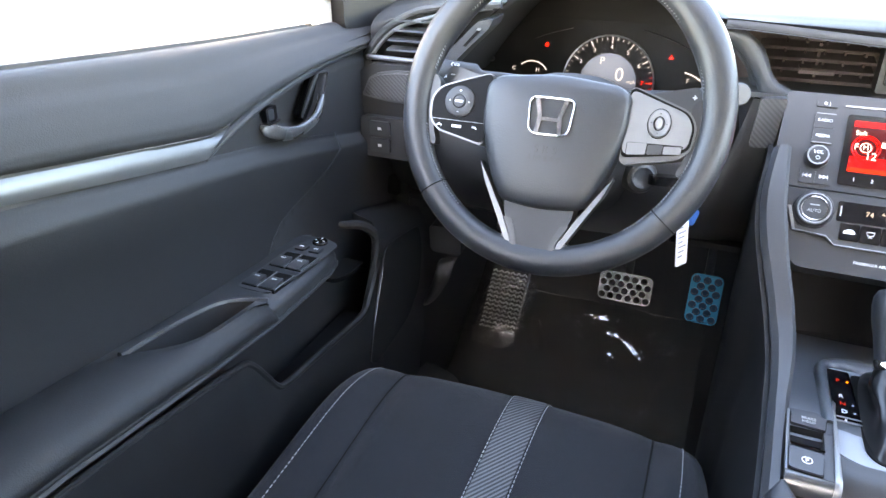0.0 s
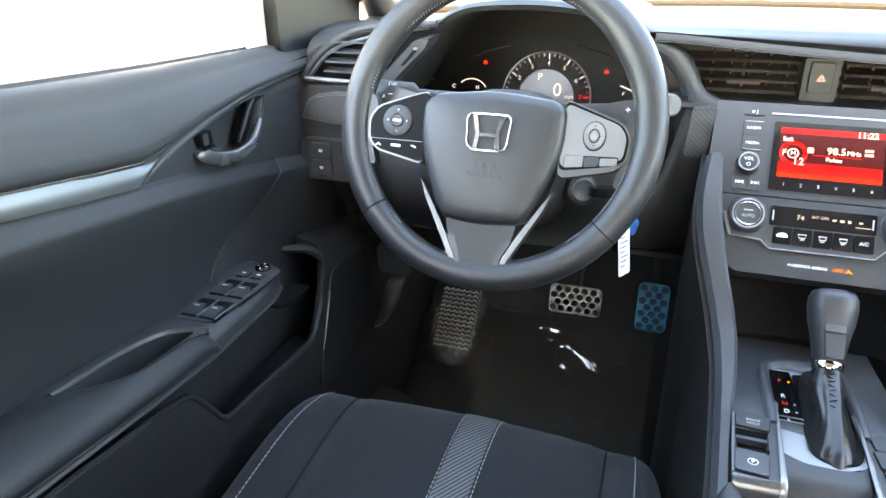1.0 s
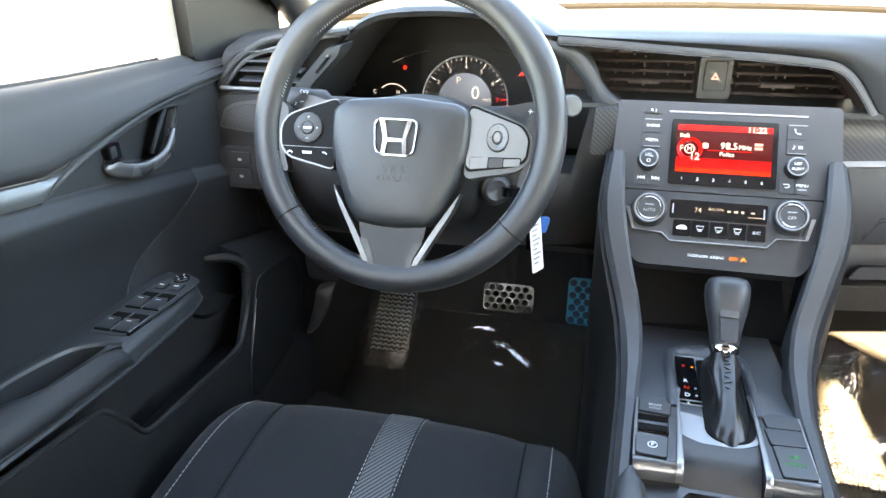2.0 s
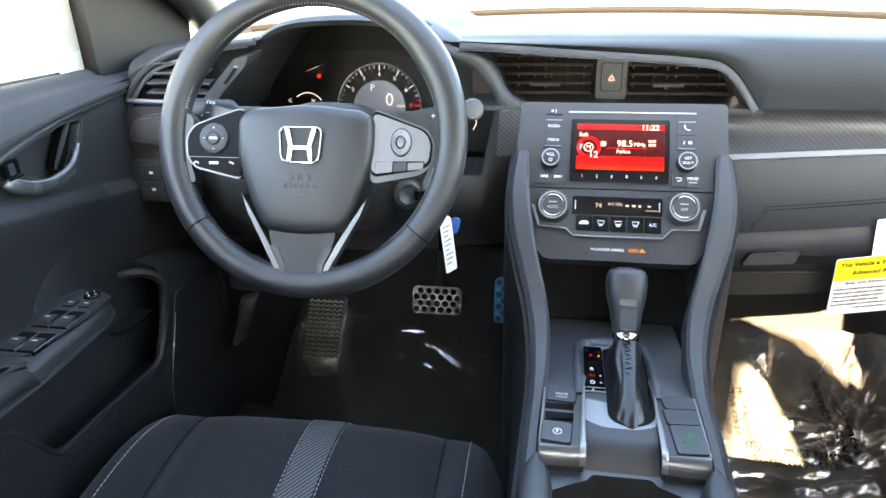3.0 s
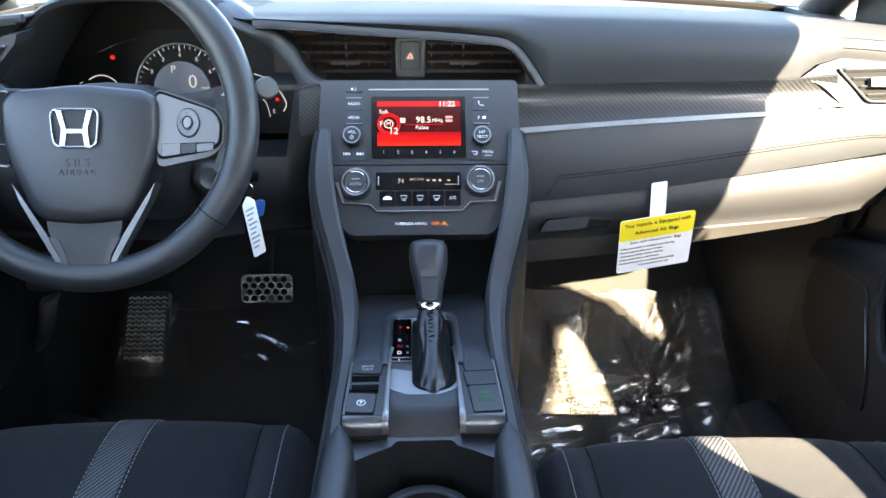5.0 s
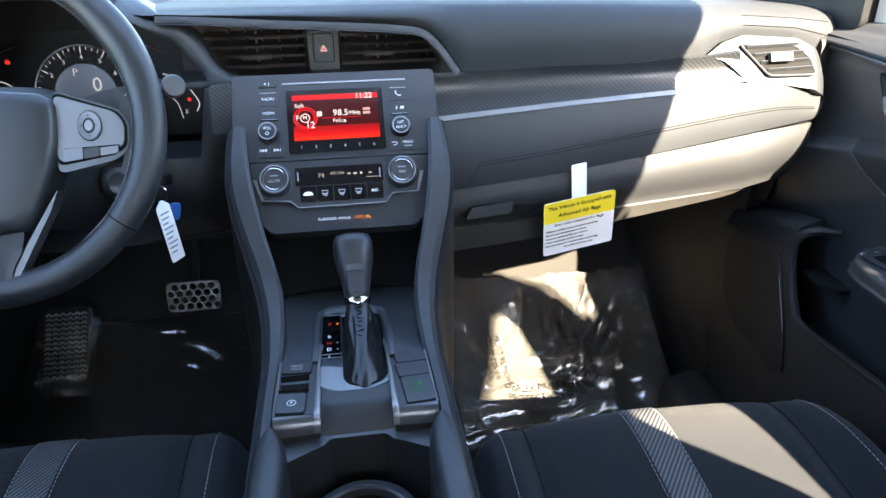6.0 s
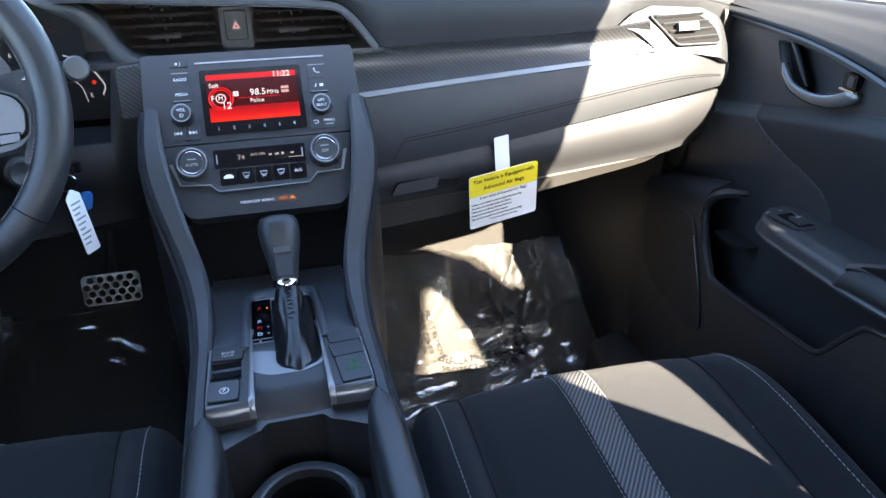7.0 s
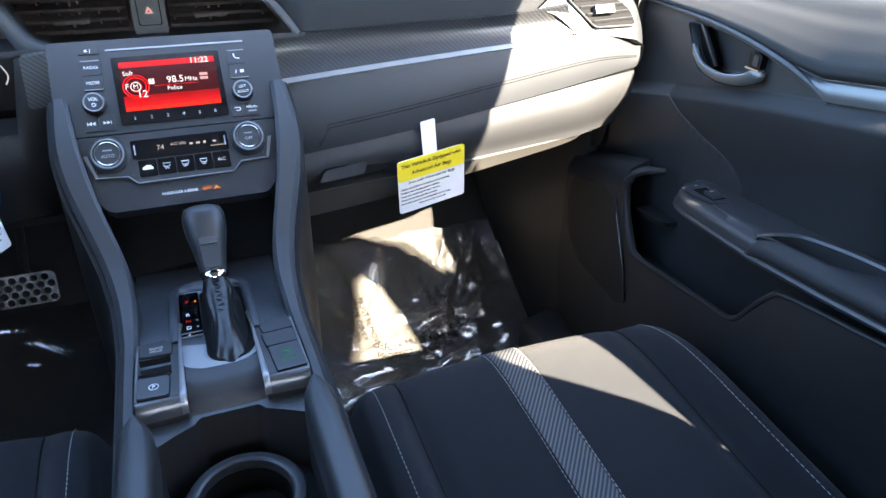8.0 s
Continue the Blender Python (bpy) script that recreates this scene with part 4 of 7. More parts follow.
for x0, x1, sgn in ((-0.1035, -0.0873, -1), (-0.0867, -0.0705, 1)):
    k = key_at("radio_key", x0, x1, -0.0370, -0.0190)
    xm = (x0 + x1) / 2
    for dx in (-0.0022, 0.0018):
        part("mark", prism(bm_new(), [(xm + sgn * (dx - 0.002), -0.0302), (xm + sgn * (dx + 0.002), -0.0280), (xm + sgn * (dx - 0.002), -0.0258)], 0.0022, 0.0026), WHITE, k, m=STACK)
    bars(k, xm + sgn * 0.0044, -0.0280, 0.0007, 0.0044)
k = key_at("radio_key", 0.0645, 0.0803, -0.0365, -0.0185)
bm = bm_new()
tube(bm, spline([(-0.004, 0.0018, 0.0025), (0.002, 0.0018, 0.0025), (0.003, 0, 0.0025), (0.002, -0.0018, 0.0025), (-0.002, -0.0018, 0.0025)], 14), 0.0005, 5)
part("mark", bm, WHITE, k, m=at(STACK, 0.0722, -0.0275))
k = key_at("radio_key", 0.0810, 0.0978, -0.0365, -0.0185)
words("key_words", "MENU", 0.0050, at(STACK, 0.0894, -0.0262, 0.0023), WHITE, k)
bars(k, 0.0894, -0.0312, 0.010, 0.0018, material=GREYINK)


def dial(name, x, y, r, h, lines, label, bright=True, size=0.0050):
    d = part(name, lathe(bm_new(), [(r * 1.06, -0.002), (r * 1.06, h * 0.25), (r, h * 0.4), (r * 0.97, h * 0.9), (r * 0.9, h), (r * 0.62, h + 0.0008), (r * 0.01, h + 0.0008)], 40), STACKGREY, stack, label, m=at(STACK, x, y))
    bm = bm_new()
    tube(bm, [(r * 0.86 * math.cos(q), r * 0.86 * math.sin(q), h + 0.0006) for q in (math.tau * i / 40 for i in range(40))], 0.0011, 6, closed=True)
    part("silver_ring", bm, SILVER, d, m=at(STACK, x, y))
    for i, (text, s) in enumerate(lines):
        words("key_words", text, s, at(STACK, x, y + (len(lines) - 1) * 0.0032 - 0.0064 * i, h + 0.0012), WHITE, d)
    return d


d = dial("volume_knob", -0.0887, -0.005, 0.0125, 0.011, [("VOL", 0.0055), ("", 0.005)], "round volume knob with a silver ring")
bm = bm_new()
tube(bm, [(0.0020 * math.cos(q), 0.0020 * math.sin(q) - 0.0035, 0.0122) for q in (math.tau * i / 14 for i in range(14))], 0.0004, 5, closed=True)
part("mark", bm, WHITE, d, m=at(STACK, -0.0887, -0.005))
dial("select_knob", 0.0815, -0.0055, 0.0125, 0.011, [("LIST", 0.0048), ("SELECT", 0.0042)], "round select knob with a silver ring")

# climate unit
climate = thing("climate_unit", (0, -0.05, 0.62), "climate control panel with two dials and a dark display", "climate panel")
trim = [(-0.1105, -0.066), (-0.1050, -0.066), (-0.0975, -0.0895), (-0.064, -0.0915), (-0.054, -0.1005), (0.052, -0.1000), (0.0625, -0.0890), (0.0935, -0.0870), (0.1010, -0.066), (0.1065, -0.066), (0.0985, -0.0930), (0.065, -0.0940), (0.0545, -0.1055), (-0.0565, -0.1060), (-0.066, -0.0968), (-0.1015, -0.0945)]
part("frame", prism(bm_new(), trim, -0.001, 0.0035), HARD, climate, m=STACK, bevel=0.0006)
for end in ([(-0.1105, -0.0665), (-0.1060, -0.0665), (-0.0985, -0.0925), (-0.1010, -0.0935)], [(0.1015, -0.0665), (0.1060, -0.0665), (0.0985, -0.0920), (0.0955, -0.0910)]):
    part("silver_end", prism(bm_new(), end, 0.0030, 0.0046), SILVER, climate, "bright silver trim end", m=STACK, bevel=0.0005)
bm = bm_new()
tube(bm, [(x, y, 0.0036) for x, y in ((-0.1005, -0.0940), (-0.0655, -0.0962), (-0.0560, -0.1054), (0.0540, -0.1048), (0.0645, -0.0935), (0.0975, -0.0925))], 0.0008, 6)
part("silver_line", bm, SILVER, climate, m=STACK)
part("gloss_plate", prism(bm_new(), soften([(-0.104, -0.064), (-0.07, -0.052), (0.066, -0.052), (0.100, -0.064), (0.093, -0.087), (0.062, -0.089), (0.0515, -0.0998), (-0.0535, -0.1003), (-0.0635, -0.0912), (-0.097, -0.0893)], 0.004), -0.001, 0.0018), HARD, climate, m=STACK)
disp = part("climate_display", prism(bm_new(), rounded(-0.0580, 0.0530, -0.0770, -0.0535, 0.002), 0.0015, 0.0030), GLOSS, climate, "dark glossy display", m=STACK)
words("display_words", "74", 0.0085, at(STACK, -0.0255, -0.0655, 0.0031), DISPLAYDIM, disp)
words("display_words", "A/C ON", 0.0050, at(STACK, -0.005, -0.0630, 0.0031), DISPLAYDIM, disp)
for x, w, h in ((0.010, 0.005, 0.0045), (0.0180, 0.006, 0.005), (0.0255, 0.004, 0.006), (0.0370, 0.005, 0.004)):
    bars(disp, x, -0.0645, w * 0.8, h * 0.5, z=0.0031, material=DISPLAYDIM)
bars(disp, 0.0400, -0.0700, 0.016, 0.0008, z=0.0031, material=DISPLAYDIM)
for x in (-0.0545, 0.0495):
    bars(disp, x, -0.0650, 0.0016, 0.012, z=0.0031, material=GREYINK)
for i in range(5):
    x0 = -0.0530 + 0.0212 * i
    k = part("climate_key", prism(bm_new(), rounded(x0, x0 + 0.0200, -0.0985, -0.0790, 0.0015), 0.0012, 0.0040), GLOSS, climate, m=STACK, bevel=0.0006)
    if i == 4:
        words("key_words", "A/C", 0.0058, at(STACK, x0 + 0.010, -0.0885, 0.0041), WHITE, k)
    elif i == 0:
        bm = bm_new()
        prism(bm, soften([(-0.006, -0.002), (0.006, -0.002), (0.006, 0.0005), (0.003, 0.003), (-0.002, 0.003), (-0.006, 0.0005)], 0.001), 0, 0.0003)
        part("mark", bm, WHITE, k, m=at(STACK, x0 + 0.010, -0.0885, 0.0041))
    else:
        bm = bm_new()
        tube(bm, [(-0.0042, 0.0032, 0.0003), (0.0042, 0.0032, 0.0003), (0.0028, -0.0010, 0.0003), (-0.0028, -0.0010, 0.0003)], 0.0005, 5, closed=True)
        tube(bm, [(-0.002, -0.0035, 0.0003), (0, -0.0022, 0.0003), (0.002, -0.0035, 0.0003)], 0.0005, 5)
        part("mark", bm, WHITE, k, m=at(STACK, x0 + 0.010, -0.0885, 0.0041))
for x, text, y in ((-0.0830, "AUTO", -0.0690), (0.0775, "OFF", -0.0665)):
    r, h = 0.0205, 0.015
    d = part("climate_dial", lathe(bm_new(), [(r * 1.08, -0.002), (r * 1.08, h * 0.2), (r, h * 0.3), (r * 0.98, h * 0.85), (r * 0.93, h), (r * 0.72, h), (r * 0.70, h - 0.001), (r * 0.01, h - 0.001)], 48), HARD, climate, "round ribbed climate dial", m=at(STACK, x, y))
    for rr, mt in ((0.83, SILVER), (0.66, CHROME)):
        bm = bm_new()
        tube(bm, [(r * rr * math.cos(q), r * rr * math.sin(q), h + 0.0003) for q in (math.tau * i / 40 for i in range(40))], 0.0010 if rr > 0.8 else 0.0005, 6, closed=True)
        part("silver_ring", bm, mt, d, m=at(STACK, x, y))
    words("key_words", text, 0.0052, at(STACK, x, y - 0.003, h), THREAD, d)
    b2 = bm_new()
    box(b2, -0.005, 0.005, 0.0035, 0.0048, h - 0.001, h - 0.0004)
    part("mark", b2, GREYINK, d, m=at(STACK, x, y))
words("airbag_words", "PASSENGER AIRBAG", 0.0046, at(STACK, -0.0125, -0.1213, -0.0005), WHITE, climate)
words("airbag_lamp", "OFF", 0.0060, at(STACK, 0.0190, -0.1213, -0.0005), ORANGE, climate, "lit orange airbag lamp")
bm = bm_new()
lathe(bm, [(0.0018, 0), (0.0018, 0.0004)], 12)
tube(bm, [(-0.003, -0.003, 0.0004), (0.0, -0.0005, 0.0004), (0.004, -0.003, 0.0004)], 0.0007, 5)
part("airbag_lamp", bm, ORANGE, climate, "lit orange airbag lamp", m=at(STACK, 0.0300, -0.1205, -0.0005))

# ---- console ----
console = thing("centre_console", (0, -0.2, 0.0), "dark grey centre console with gear lever, switches and cup holder", "console")
RIB = [(0.0, 0.117, 0.136, 0.705), (-0.04, 0.113, 0.140, 0.665), (-0.07, 0.106, 0.135, 0.629), (-0.10, 0.095, 0.122, 0.590), (-0.13, 0.083, 0.109, 0.552), (-0.17, 0.078, 0.101, 0.524), (-0.22, 0.080, 0.099, 0.502), (-0.30, 0.083, 0.101, 0.494), (-0.36, 0.083, 0.103, 0.486)]
for s in (-1, 1):
    rings = []
    for q in spline([(y, a, b) for y, a, b, z in RIB], 36):
        z = curve(-q.x, [(-r[0], r[3]) for r in RIB])
        y, a, b = q
        ny, nz = (-0.62, 0.78) if y > -0.14 else (-0.25, 0.97)
        d = 0.012
        rings.append([(s * a, y - ny * 0.04, z - 0.035), (s * a, y, z), (s * (a + 0.004), y + ny * 0.003, z + nz * 0.004), (s * (b - 0.006), y + ny * 0.003, z + nz * 0.004), (s * b, y, z - 0.003), (s * (b + 0.001), y - ny * 0.05, z - 0.06)])
    part("side_ridge", loft(bm_new(), rings), SOFT, console, "dark curved side ridge", angle=32)
    bm = bm_new()

    def side(u, v, s=s):
        y = lerp(0.10, -0.62, u)
        top = curve(-y, [(-r[0], r[3]) for r in RIB]) - 0.01
        xo = curve(-y, [(-r[0], r[2]) for r in RIB])
        return (s * lerp(xo - 0.001, max(xo, 0.118), min(1, v * 3)), y, lerp(top, 0.02, v))
    part("side_wall", sheet(bm, side, 40, 8, 0.006), BLACKPL, console, angle=60)


def plate_z(y):
    return curve(-y, [(0.0, 0.466), (0.04, 0.470), (0.12, 0.484), (0.22, 0.4985), (0.36, 0.4985)])


part("tray", sheet(bm_new(), lambda u, v: (lerp(-0.088, 0.088, u), lerp(-0.02, -0.262, v), plate_z(lerp(-0.02, -0.262, v)) - 0.002), 8, 20, 0.01), CONSOLE, console, "satin dark grey console plate")
bm = bm_new()
sheet(bm, lambda u, v: (lerp(-0.112, 0.112, u), 0.125 + 0.02 * math.sin(math.pi * u) - 0.15 * (1 - v) ** 4, lerp(0.466, 0.64, v)), 10, 10, 0.01)
part("storage_back", bm, DARK, console)
bm = bm_new()
tube(bm, [(0.008, 0.125, 0.545), (0.034, 0.125, 0.545)], 0.006, 8)
part("power_socket", bm, GLOSS, console)


def slab(name, pts, y_to_z, thick, material, parent, label="", bevel=0.001):
    """A flat plan piece laid on the console."""
    b2 = bm_new()
    prism(b2, pts, -thick, 0)
    for v in b2.verts:
        v.co.z += y_to_z(v.co.y)
    return part(name, b2, material, parent, label, bevel=bevel)


# gear gate: gloss plate, raised rim, slot
GATE = [(-0.0425, -0.236), (-0.0425, -0.18), (-0.0425, -0.13), (-0.038, -0.108), (-0.022, -0.0975), (0.0, -0.0955), (0.022, -0.0975), (0.038, -0.108), (0.0425, -0.13), (0.0425, -0.18), (0.0425, -0.236)]
line = spline([(x, y, 0) for x, y in GATE], 60)
rings = []
for i, p in enumerate(line):
    d = (line[min(i + 1, 60)] - line[max(i - 1, 0)]).normalized()
    n = Vector((d.y, -d.x, 0))
    w = 0.0060 + 0.009 * math.exp(-(p.x / 0.028) ** 2) * (p.y > -0.13)
    z = plate_z(p.y)
    rings.append([(p.x + n.x * w * k, p.y + n.y * w * k, z + h) for k, h in ((1, -0.004), (0.95, 0.002), (0.6, 0.0062), (0.0, 0.0078), (-0.6, 0.0066), (-0.95, 0.003), (-1, -0.004))])
part("gate_rim", loft(bm_new(), rings), CONSOLE, console, "raised rim round the gear gate", angle=60)
# the plate's grey is the reflected sky, painted into its base colour
slab("gate_plate", soften([(-0.0375, -0.110), (0.0375, -0.110), (0.0375, -0.276), (0.018, -0.2855), (-0.018, -0.2855), (-0.0375, -0.276)], 0.006), lambda y: plate_z(y) + 0.0020, 0.004, shader("gloss plate with sky sheen in its colour", (0.22, 0.24, 0.26), 0.24, bump=0), console, "glossy gear gate plate, greyed by a painted sky reflection")
# black slab laid on the plate as the shade down the slot
slab("gate_slot_shade", soften([(-0.0125, -0.119), (0.0368, -0.119), (0.0368, -0.262), (0.030, -0.275), (0.010, -0.283), (-0.006, -0.276), (-0.0125, -0.264)], 0.008), lambda y: plate_z(y) + 0.0030, 0.003, FLATBLACK, console)
ind = slab("gear_scale", rounded(-0.0365, -0.0140, -0.222, -0.117, 0.002), lambda y: plate_z(y) + 0.0038, 0.003, GLOSS, console, "black gear position scale")
for ch, y, mt in (("P", -0.143, DIMRED), ("R", -0.178, WHITE), ("N", -0.194, DIMRED), ("D", -0.210, WHITE), ("S", -0.2265, WHITE)):
    words("gear_letter", ch, 0.0082 if ch != "S" else 0.0055, Matrix.Translation((-0.0275, y, plate_z(y) + 0.0041)), mt, ind)
for y, mt in ((-0.143, ORANGE), (-0.194, GREYINK), (-0.210, GREYINK)):
    bm = bm_new()
    lathe(bm, [(0.0013, 0), (0.0013, 0.0005)], 10)
    part("mark", bm, mt, ind, m=Matrix.Translation((-0.0180, y, plate_z(y) + 0.0040)))
for y in (-0.222, -0.229):
    slab("scale_line", [(-0.0370, y), (-0.013, y), (-0.013, y + 0.0012), (-0.0370, y + 0.0012)], lambda q: plate_z(q) + 0.0044, 0.001, SILVER, ind, bevel=0)

# switch islands beside the gate
def gap(pts, z, parent):
    """The dark joint round a button."""
    cx, cy = sum(p[0] for p in pts) / len(pts), sum(p[1] for p in pts) / len(pts)
    wide = [(p[0] + math.copysign(0.0009, p[0] - cx), p[1] + math.copysign(0.0009, p[1] - cy)) for p in pts]
    return slab("button_gap", soften(wide, 0.003), lambda y: z, 0.002, FLATBLACK, parent, bevel=0)


def nose(v):
    """Front lip of an island: along y and down."""
    q = radians(90 * v)
    return -0.3195 - 0.0115 * math.sin(q), 0.5022 - 0.0165 * (1 - math.cos(q)) - 0.002 * v


for s in (-1, 1):
    if s < 0:
        isle = slab("switch_island", [(-0.0385, -0.254), (-0.0385, -0.238), (-0.0545, -0.2245), (-0.0815, -0.2265), (-0.0822, -0.254)], lambda y: 0.5022, 0.03, SATIN, console, "grey switch island", bevel=0.0008)
        slab("switch_island", [(-0.0385, -0.285), (-0.0830, -0.285), (-0.0840, -0.3200), (-0.0385, -0.3200)], lambda y: 0.5022, 0.03, SATIN, console, bevel=0.0008)
        for side_x in ((0.0385, 0.0490), (0.0798, 0.0826)):
            slab("switch_island", [(-side_x[0], -0.2538), (-side_x[1], -0.2538), (-side_x[1], -0.2852), (-side_x[0], -0.2852)], lambda y: 0.5020, 0.03, SATIN, console, bevel=0)
    else:
        isle = slab("switch_island", soften([(s * 0.0385, -0.238), (s * 0.0545, -0.2245), (s * 0.0815, -0.2265), (s * 0.0840, -0.3200), (s * 0.0385, -0.3200)], 0.003), lambda y: 0.5022, 0.03, SATIN, console, "grey switch island", bevel=0.0008)
    part("silver_lip", sheet(bm_new(), lambda u, v: (s * lerp(0.0385, 0.0842, u), nose(v)[0] + 0.002 * (1 - u), nose(v)[1]), 8, 10, 0.003), DIMSILVER, console, "satin silver front lip")
    part("lip_foot", sheet(bm_new(), lambda u, v: (s * lerp(0.0385, 0.0842, u), -0.3290 + 0.002 * (1 - u), lerp(0.486, 0.470, v)), 3, 2, 0.003), DARK, console)
    bm = bm_new()
    tube(bm, [(s * 0.0808, -0.229, 0.5022), (s * 0.0826, -0.28, 0.5024), (s * 0.0836, -0.319, 0.5020)], 0.0014, 8)
    part("silver_edge", bm, SILVER, console)

    def rail(u, v):
        k = lerp(0, 1, v)
        y = lerp(-0.196, -0.3195, k / 0.8) if k < 0.8 else nose((k - 0.8) / 0.2)[0]
        z = plate_z(y) + 0.0056 if k < 0.8 else nose((k - 0.8) / 0.2)[1] + 0.002
        w = curve(k, [(0, 0.0012), (0.3, 0.0035), (0.8, 0.0062), (1, 0.0062)])
        return (s * (0.0368 + w * u), y, z + 0.001 * math.sin(math.pi * u))
    part("silver_edge", sheet(bm_new(), rail, 4, 30, 0.004), SILVER, console, "satin silver edge of the gear gate")
    pl = isle
    tops = lambda y: 0.5045 - 0.02 * max(0, -0.30 - y)
    if s < 0:
        gap([(-0.078, -0.232), (-0.046, -0.234), (-0.048, -0.253), (-0.079, -0.251)], 0.5028, pl)
        gap([(-0.081, -0.288), (-0.051, -0.290), (-0.053, -0.319), (-0.082, -0.317)], 0.5028, pl)
        k = slab("hold_button", soften([(-0.078, -0.232), (-0.046, -0.234), (-0.048, -0.253), (-0.079, -0.251)], 0.003), tops, 0.004, SATIN, pl)
        words("key_words", "BRAKE", 0.0046, Matrix.Translation((-0.0625, -0.2402, 0.5047)), THREAD, k)
        words("key_words", "HOLD", 0.0046, Matrix.Translation((-0.0625, -0.2455, 0.5047)), THREAD, k)
        # sunk well, blackened so that its colour holds the shade
        part("finger_well", sheet(bm_new(), lambda u, v: (lerp(-0.0800, -0.0488, u), lerp(-0.2545, -0.2845, v), 0.5024 - 0.026 * math.sin(math.pi * 0.62 * min(1, v * 1.15))), 4, 8, 0.002), FLATBLACK, pl)
        slab("switch_trim", [(-0.080, -0.283), (-0.050, -0.285), (-0.050, -0.288), (-0.080, -0.286)], lambda y: 0.5062, 0.004, CHROME, pl, bevel=0.0008)
        k = slab("parking_brake_switch", soften([(-0.081, -0.288), (-0.051, -0.290), (-0.053, -0.319), (-0.082, -0.317)], 0.004), lambda y: 0.5060 - 0.03 * max(0, -0.289 - y), 0.005, SATIN, pl)
        words("key_words", "P", 0.0062, Matrix.Translation((-0.066, -0.304, 0.5058)), WHITE, k)
        bm = bm_new()
        tube(bm, [(-0.066 + 0.0045 * math.cos(q), -0.304 + 0.0042 * math.sin(q), 0.5058) for q in (math.tau * i / 20 for i in range(20))], 0.0004, 5, closed=True)
        part("mark", bm, WHITE, k)
    else:
        for y0, y1 in ((-0.230, -0.249), (-0.2505, -0.274)):
            gap([(0.045, y0 - 0.002), (0.079, y0), (0.081, y1), (0.048, y1 - 0.002)], 0.5028, pl)
            slab("blank_button", soften([(0.045, y0 - 0.002), (0.079, y0), (0.081, y1), (0.048, y1 - 0.002)], 0.003), tops, 0.004, SATIN, pl)
        gap([(0.049, -0.2775), (0.081, -0.2755), (0.0835, -0.317), (0.0525, -0.319)], 0.5028, pl)
        k = slab("econ_button", soften([(0.049, -0.2775), (0.081, -0.2755), (0.0835, -0.317), (0.0525, -0.319)], 0.003), tops, 0.004, SATIN, pl)
        words("key_words", "ECON", 0.0062, Matrix.Translation((0.0665, -0.301, 0.5046)), GREENGLOW, k)
        bm = bm_new()
        for a in (-50, 0, 50):
            q = radians(90 + a)
            tube(bm, [(0.0665, -0.293, 0.5046), (0.0665 + 0.003 * math.cos(q), -0.293 + 0.003 * math.sin(q), 0.5046), (0.0665 + 0.006 * math.cos(q), -0.293 + 0.006 * math.sin(q), 0.5046)], [0.0003, 0.0012, 0.0003], 6)
        part("mark", bm, GREENGLOW, k)
# front of the gate, drooping to the cup holder
part("gate_front", sheet(bm_new(), lambda u, v: (lerp(-0.0370, 0.0370, u), lerp(-0.2765 - 0.009 * (1 - (2 * u - 1) ** 4), -0.3245, v), 0.5003 - 0.004 * v - 0.021 * max(0, (v - 0.35) / 0.65) ** 1.8), 12, 14, 0.01), HARD, console, "dark drooping front of the gear gate", angle=60)


def bay(x):
    """Front edge of the cup well."""
    return -curve(abs(x), [(0.0, 0.3285), (0.0295, 0.3285), (0.034, 0.3365), (0.05, 0.3440), (0.075, 0.3580), (0.11, 0.377)])


part("cup_ledge", sheet(bm_new(), lambda u, v: (lerp(-0.104, 0.104, u), lerp(-0.318, bay(lerp(-0.104, 0.104, u)), v), 0.4765 - 0.002 * v), 60, 4, 0.008), SATIN, console, angle=60)
part("well_front", sheet(bm_new(), lambda u, v: (lerp(-0.074, 0.074, u), bay(lerp(-0.074, 0.074, u)) - 0.004 * v, lerp(0.4735, 0.39, v)), 48, 4), DARK, console, angle=60)
for s in (-1, 1):
    bm = bm_new()
    box(bm, min(s * 0.070, s * 0.076), max(s * 0.070, s * 0.076), -0.66, -0.356, 0.38, 0.476)
    part("well_side", bm, DARK, console)
bm = bm_new()
box(bm, -0.07, 0.07, -0.66, -0.33, 0.385, 0.400)
part("well_floor", bm, BLACKPL, console)
rim = [[(r * math.cos(math.tau * j / 56), r * math.sin(math.tau * j / 56), z) for j in range(56)] for r, z in ((0.060, -0.036), (0.058, -0.007), (0.0555, -0.002), (0.050, 0.0003), (0.0462, 0.0006), (0.0440, -0.0010), (0.0430, -0.005), (0.0425, -0.012))]
cup = part("cup_holder", loft(bm_new(), rim, caps=False), SATIN, console, "round cup holder with a raised rim", m=Matrix.Translation((0.001, -0.408, 0.4385)))
# inner body added in black to give the cup's inside its shade
part("cup_shade", lathe(bm_new(), [(0.0424, -0.038), (0.0428, -0.010), (0.0418, -0.010), (0.0405, -0.037), (0.001, -0.0375)], 48), FLATBLACK, cup, "inside of the cup, blackened for its shade", m=Matrix.Translation((0.001, -0.408, 0.4385)))
